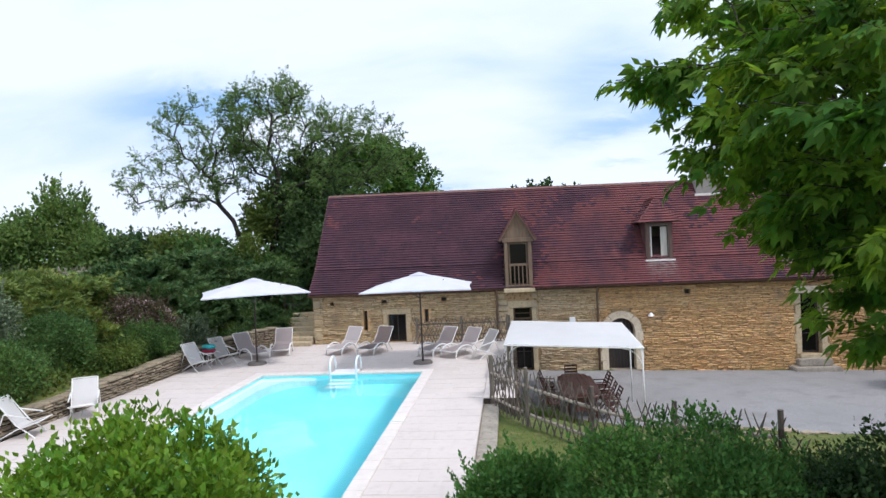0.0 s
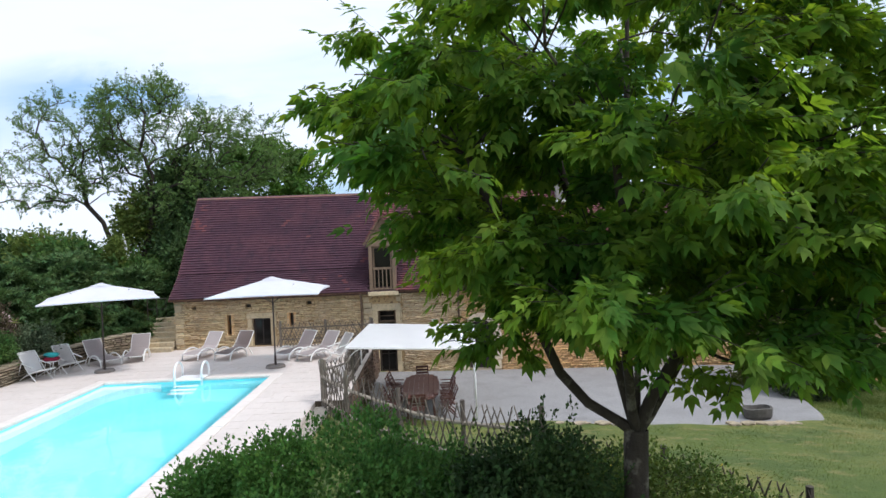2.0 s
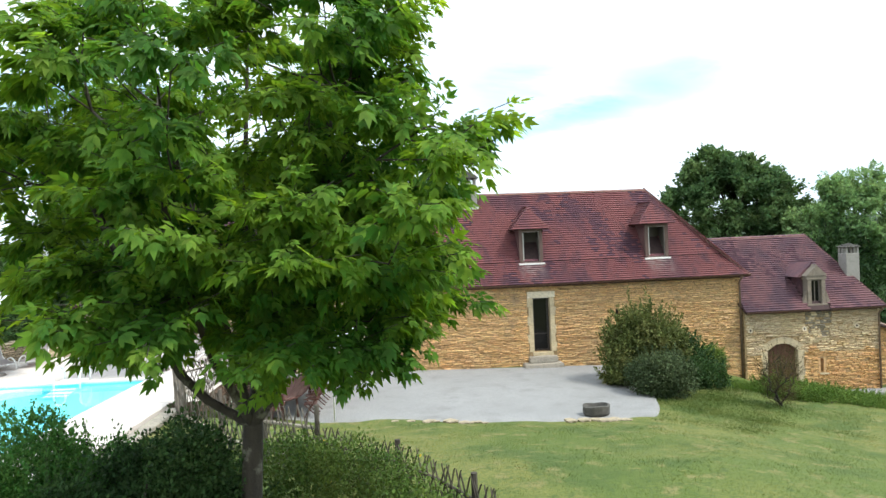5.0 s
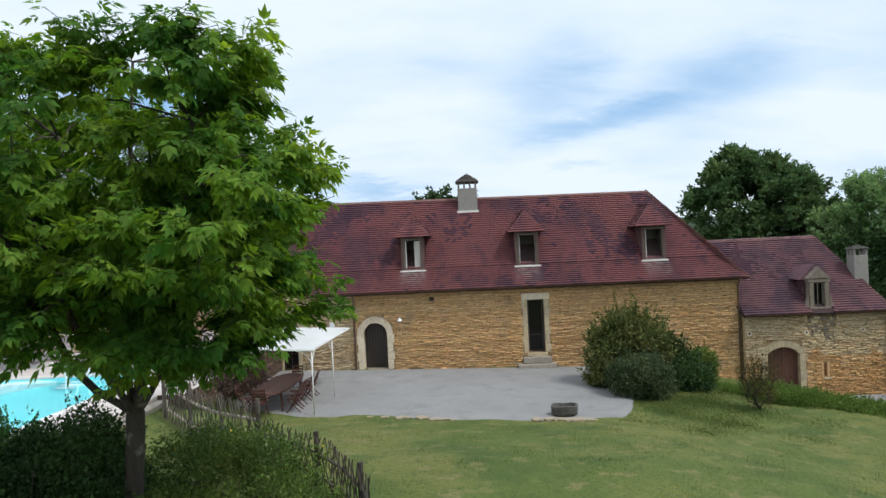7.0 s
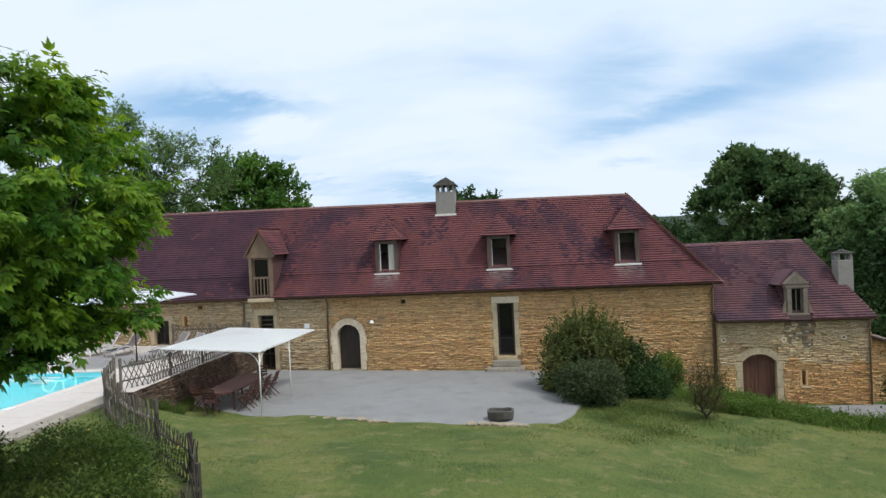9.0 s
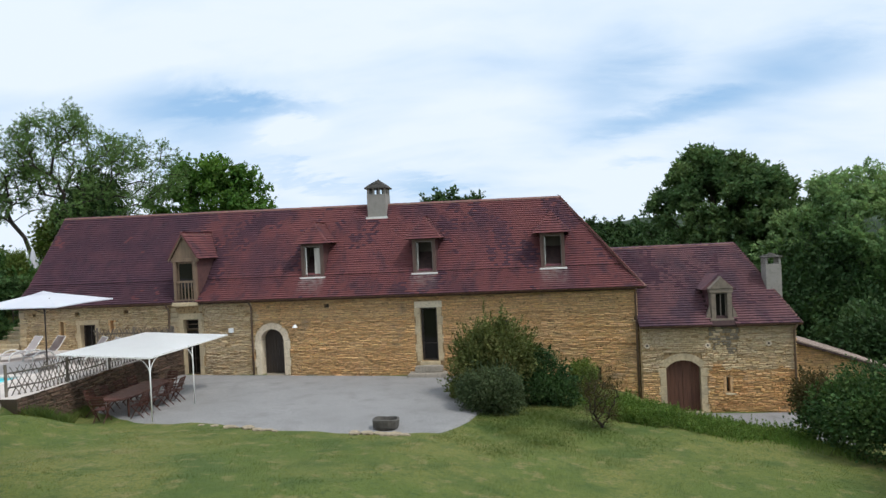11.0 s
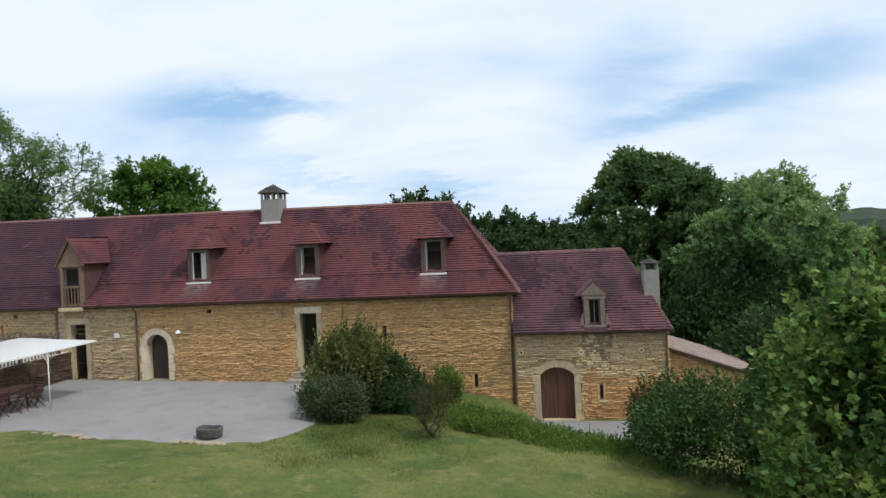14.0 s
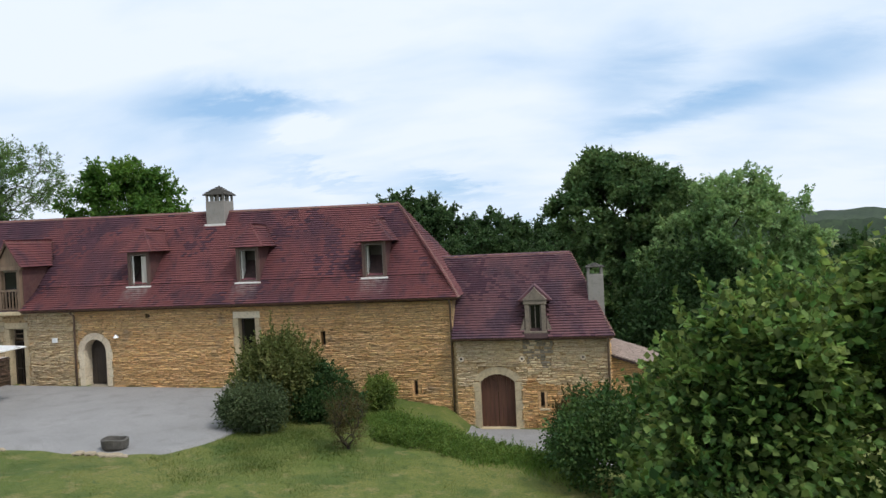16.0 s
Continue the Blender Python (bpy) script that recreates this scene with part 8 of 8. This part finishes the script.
tree("walnut_tree", "leaning walnut tree with long bare lower limbs", (-15.4, 36.8, 3.6), [(-15.8, 36.8, 5.8), (-16.4, 36.8, 7.6), (-17.2, 36.7, 8.6)],
     [((-20.2, 36.5, 10.3), (2.9, 2.6, 1.9)), ((-18.2, 36.8, 13.0), (2.7, 2.4, 2.2)), ((-16.4, 36.8, 11.0), (2.0, 2.2, 1.9))],
     406, 180, 4, 8, 0.21, "pinnate", "leaf_walnut", "dark_bark", tip=0.02, twig=0.65, shell=0.3, reach=0.2)
tree("oak_tree", "dense round bright green oak tree behind the roof", (-11.0, 52, 4.0), [(-11, 52, 6.0), (-10.9, 52, 7.5)],
     [((-11.0, 52, 10.2), (5.2, 4.4, 3.4)), ((-8.2, 52, 8.6), (3.4, 3, 2.4)), ((-12, 52, 12.6), (2.8, 2.8, 1.6))], 402, 170, 8, 22, 0.34, "lozenge", "leaf_oak", "dark_bark", tip=0.02, twig=1.1)
tree("lime_tree", "tall dense dark green lime tree", (31.2, 47, -2.5), [(31.2, 47, 0), (31.2, 47, 2.5)],
     [((30.8, 47, 7.3), (4.6, 4.3, 4.1)), ((30.2, 47, 10.0), (2.5, 2.5, 1.7)), ((34.0, 47, 7.6), (2.5, 3, 2.5)), ((30, 46, 2.5), (5.6, 4, 3.4))], 403, 520, 9, 26, 0.29, "lozenge", "leaf_lime", "dark_bark", tip=0.02, twig=0.75, shell=0.35)
tree("ash_tree", "leafy ash tree beside the annex", (37.5, 41, -2.5), [(37.5, 41, 0), (37.4, 41, 2)],
     [((37.5, 41, 5.2), (4.2, 3.8, 3.2)), ((37.2, 41, 8.0), (2.0, 2, 1.2)), ((34.6, 41.5, 4.2), (2.6, 2.6, 2.4)), ((41.0, 41, 2.2), (2.8, 3, 2.0))], 404, 230, 6, 15, 0.42, "pinnate", "leaf_ash", "dark_bark", tip=0.02, twig=0.85, shell=0.4)


for i, (x, y, r, h) in enumerate(((34.0, 39.0, 3.0, 6.6), (32.2, 37.6, 2.6, 5.2), (33.5, 33.0, 2.2, 3.4), (36.5, 31.0, 2.4, 3.8), (39.5, 33.5, 2.6, 4.2), (35.0, 36.5, 2.4, 3.8), (31.2, 36.2, 2.0, 3.2))):
    z = float(ground_z(x, y))
    shrub("thicket_bush", "dense dark green thicket behind the lean-to", [((x, y, z + 0.45 * h), (r, 0.9 * r, 0.65 * h)), ((x + 1.0, y + 0.4, z + 0.3 * h), (0.8 * r, 0.8 * r, 0.5 * h))], 360 + i, 10000, 0.26, "lozenge", "leaf_deep" if i in (0, 1, 5, 6) else "leaf_wood", group="thicket beside the annex", shell=0.4, sprigs=30, sprig_len=0.6, floor=z - 0.4)

# far woods: a few trees copied along a belt
wood = tree("woodland_tree", "dark green woodland tree in the distance", (0, 0, 0), [(0, 0, 2), (0.2, 0, 4)],
            [((0, 0, 7), (3.6, 3.6, 3.4)), ((1.2, 0, 9.4), (2.2, 2.2, 1.8)), ((-1.6, 0, 4.5), (3, 3, 2.4))], 405, 60, 6, 14, 0.55, "lozenge", "leaf_wood", "dark_bark", tip=0.03, twig=1.2, group="woodland behind the house")
rng = random.Random(77)
belt = []
for i in range(13):
    belt.append((4 + 3.1 * i + rng.uniform(-1, 1), 83 + rng.uniform(-3, 6), (0.975 - 0.012 * i) * rng.uniform(0.93, 1.05)))
for i in range(9):
    belt.append((44 + rng.uniform(0, 26), 38 + 3.4 * i + rng.uniform(-2, 2), rng.uniform(0.36, 0.46)))
for i in range(9):
    belt.append((33 + 2.6 * i + rng.uniform(-1, 1), 53 + rng.uniform(-2, 3), rng.uniform(0.62, 0.8)))
for i in range(9):
    belt.append((14 + 2.4 * i + rng.uniform(-1, 1), 66 + rng.uniform(-2, 3), rng.uniform(0.56, 0.68)))
for i in range(8):
    belt.append((-30 - 3.4 * i + rng.uniform(-1, 1), 42 - 2.2 * i + rng.uniform(-2, 2), rng.uniform(0.3, 0.42)))
belt += [(5.0, 96.0, 1.28), (8.0, 97.0, 1.24), (2.5, 97.5, 1.18)]
for i, (x, y, s) in enumerate(belt):
    m = pose(x, y, float(ground_z(x, y)) - 0.4, 0, 0, rng.uniform(0, 360)) @ Matrix.Diagonal((s, s, s, 1))
    if i:
        copy_thing(wood, m)
    else:
        wood.matrix_basis = m

# wooded hills on the horizon
V, F = [], []
K = 240
for i in range(K + 1):
    t = -0.9 + 2.6 * i / K
    d = 420.0
    h = 9 + 6 * math.sin(3.1 * t + 0.4) + 3 * math.sin(7.7 * t) + 1.3 * math.sin(31 * t) + 0.9 * math.sin(67 * t + 1)
    for q, (dd, z) in enumerate(((0, -8), (30, h * 0.55), (70, h), (140, h * 0.7))):
        V.append(((d + dd) * math.sin(t) + 10, (d + dd) * math.cos(t), z + random.Random(i * 4 + q).uniform(-0.8, 0.8)))
for i in range(K):
    for q in range(3):
        a = 4 * i + q
        F.append((a, a + 4, a + 5, a + 1))
hills = new("backdrop_hills", quads("backdrop_hills", V, F, "far_wood", False))
tagged(hills, "wooded hills along the horizon", "hills", kind="structure")


# grass blades on the part of the lawn that the way passes
def blades(name, label, n, x0, x1, y0, y1, height, mat, seed, keep=None):
    rng = np.random.RandomState(seed)
    x, y = rng.uniform(x0, x1, n), rng.uniform(y0, y1, n)
    if keep is not None:
        k = keep(x, y)
        x, y = x[k], y[k]
    n = len(x)
    z = ground_z(x, y) + 0.03 * np.sin(1.3 * x + 0.7 * y) * np.sin(0.9 * y - 0.4 * x)
    a = rng.uniform(0, 2 * math.pi, n)
    h = height * rng.uniform(0.5, 1.3, n) * (1 + 0.35 * np.sin(2.3 * x) * np.sin(1.9 * y))
    w = 0.006 + 0.02 * height
    lean = rng.normal(size=(n, 2)) * 0.45 * h[:, None]
    B = np.stack([x, y, z - 0.01], -1)
    S = np.stack([np.cos(a) * w, np.sin(a) * w, 0 * a], -1)
    T = B + np.stack([lean[:, 0], lean[:, 1], h], -1)
    V = np.stack([B - S, B + S, T], 1).reshape(-1, 3)
    ob = new(name, quads(name, V, np.arange(3 * n).reshape(-1, 3), mat))
    return tagged(ob, label, "grass", kind="stuff")


edge = np.vectorize(yard_edge)
blades("lawn_grass", "short mown lawn grass", 130000, -0.6, 27, 9.0, 23, 0.035, "blade", 501, lambda x, y: y < np.where(x < 14.5, edge(np.minimum(x, 14.5)) + 0.05, 22.5))
blades("bank_grass", "long green grass on the bank above the annex yard", 110000, 18.4, 26.2, 17.4, 25.6, 0.25, "tall_grass", 502, lambda x, y: np.abs(y - (23.1 - 0.62 * (x - 19.6)) - 0.25 * np.sin(2.1 * x)) + 1.7 * (np.abs(np.sin(127.1 * x + 311.7 * y)) - 0.5) < 1.15 - 0.14 * np.abs(x - 21.2) + 0.25 * np.sin(3.1 * x + y))

def near_bushes(x, y):
    """Darker, taller grass round the courtyard bushes and at the foot of the retaining wall, thinning outward."""
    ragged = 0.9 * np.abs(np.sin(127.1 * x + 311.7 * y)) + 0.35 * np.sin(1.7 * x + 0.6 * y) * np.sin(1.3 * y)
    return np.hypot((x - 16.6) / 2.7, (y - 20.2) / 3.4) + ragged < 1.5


blades("uncut_grass", "darker, taller grass round the courtyard bushes", 90000, 13.5, 21.0, 15.5, 24.0, 0.06, "dark_grass", 503, lambda x, y: near_bushes(x, y) & (y < edge(np.minimum(x, 16.3)) + 0.2 + 90 * (x > 16.2)))
blades("wall_foot_grass", "tufts of long grass along the retaining wall", 9000, 0.05, 1.5, 17.0, 21.6, 0.30, "dark_grass", 504, lambda x, y: x < 0.12 + 0.42 * np.maximum(0, 20.8 - y) * (0.35 + 0.65 * np.abs(np.sin(3.3 * y + 5 * x))))

far = thing("closed_parasol", "closed white parasol standing far behind the hedge", "parasol", at=(-14.6, 35.3, 4.5))
part("cloth", tube([(0, 0, 0.9), (0, 0, 1.0), (0, 0, 1.5), (0, 0, 2.1), (0, 0, 2.35)], [0.34, 0.31, 0.22, 0.1, 0.02], 10), "parasol", far, "furled white cloth", smooth=True)
part("pole", tube([(0, 0, -1.0), (0, 0, 1.0)], 0.03, 8), "pole", far)
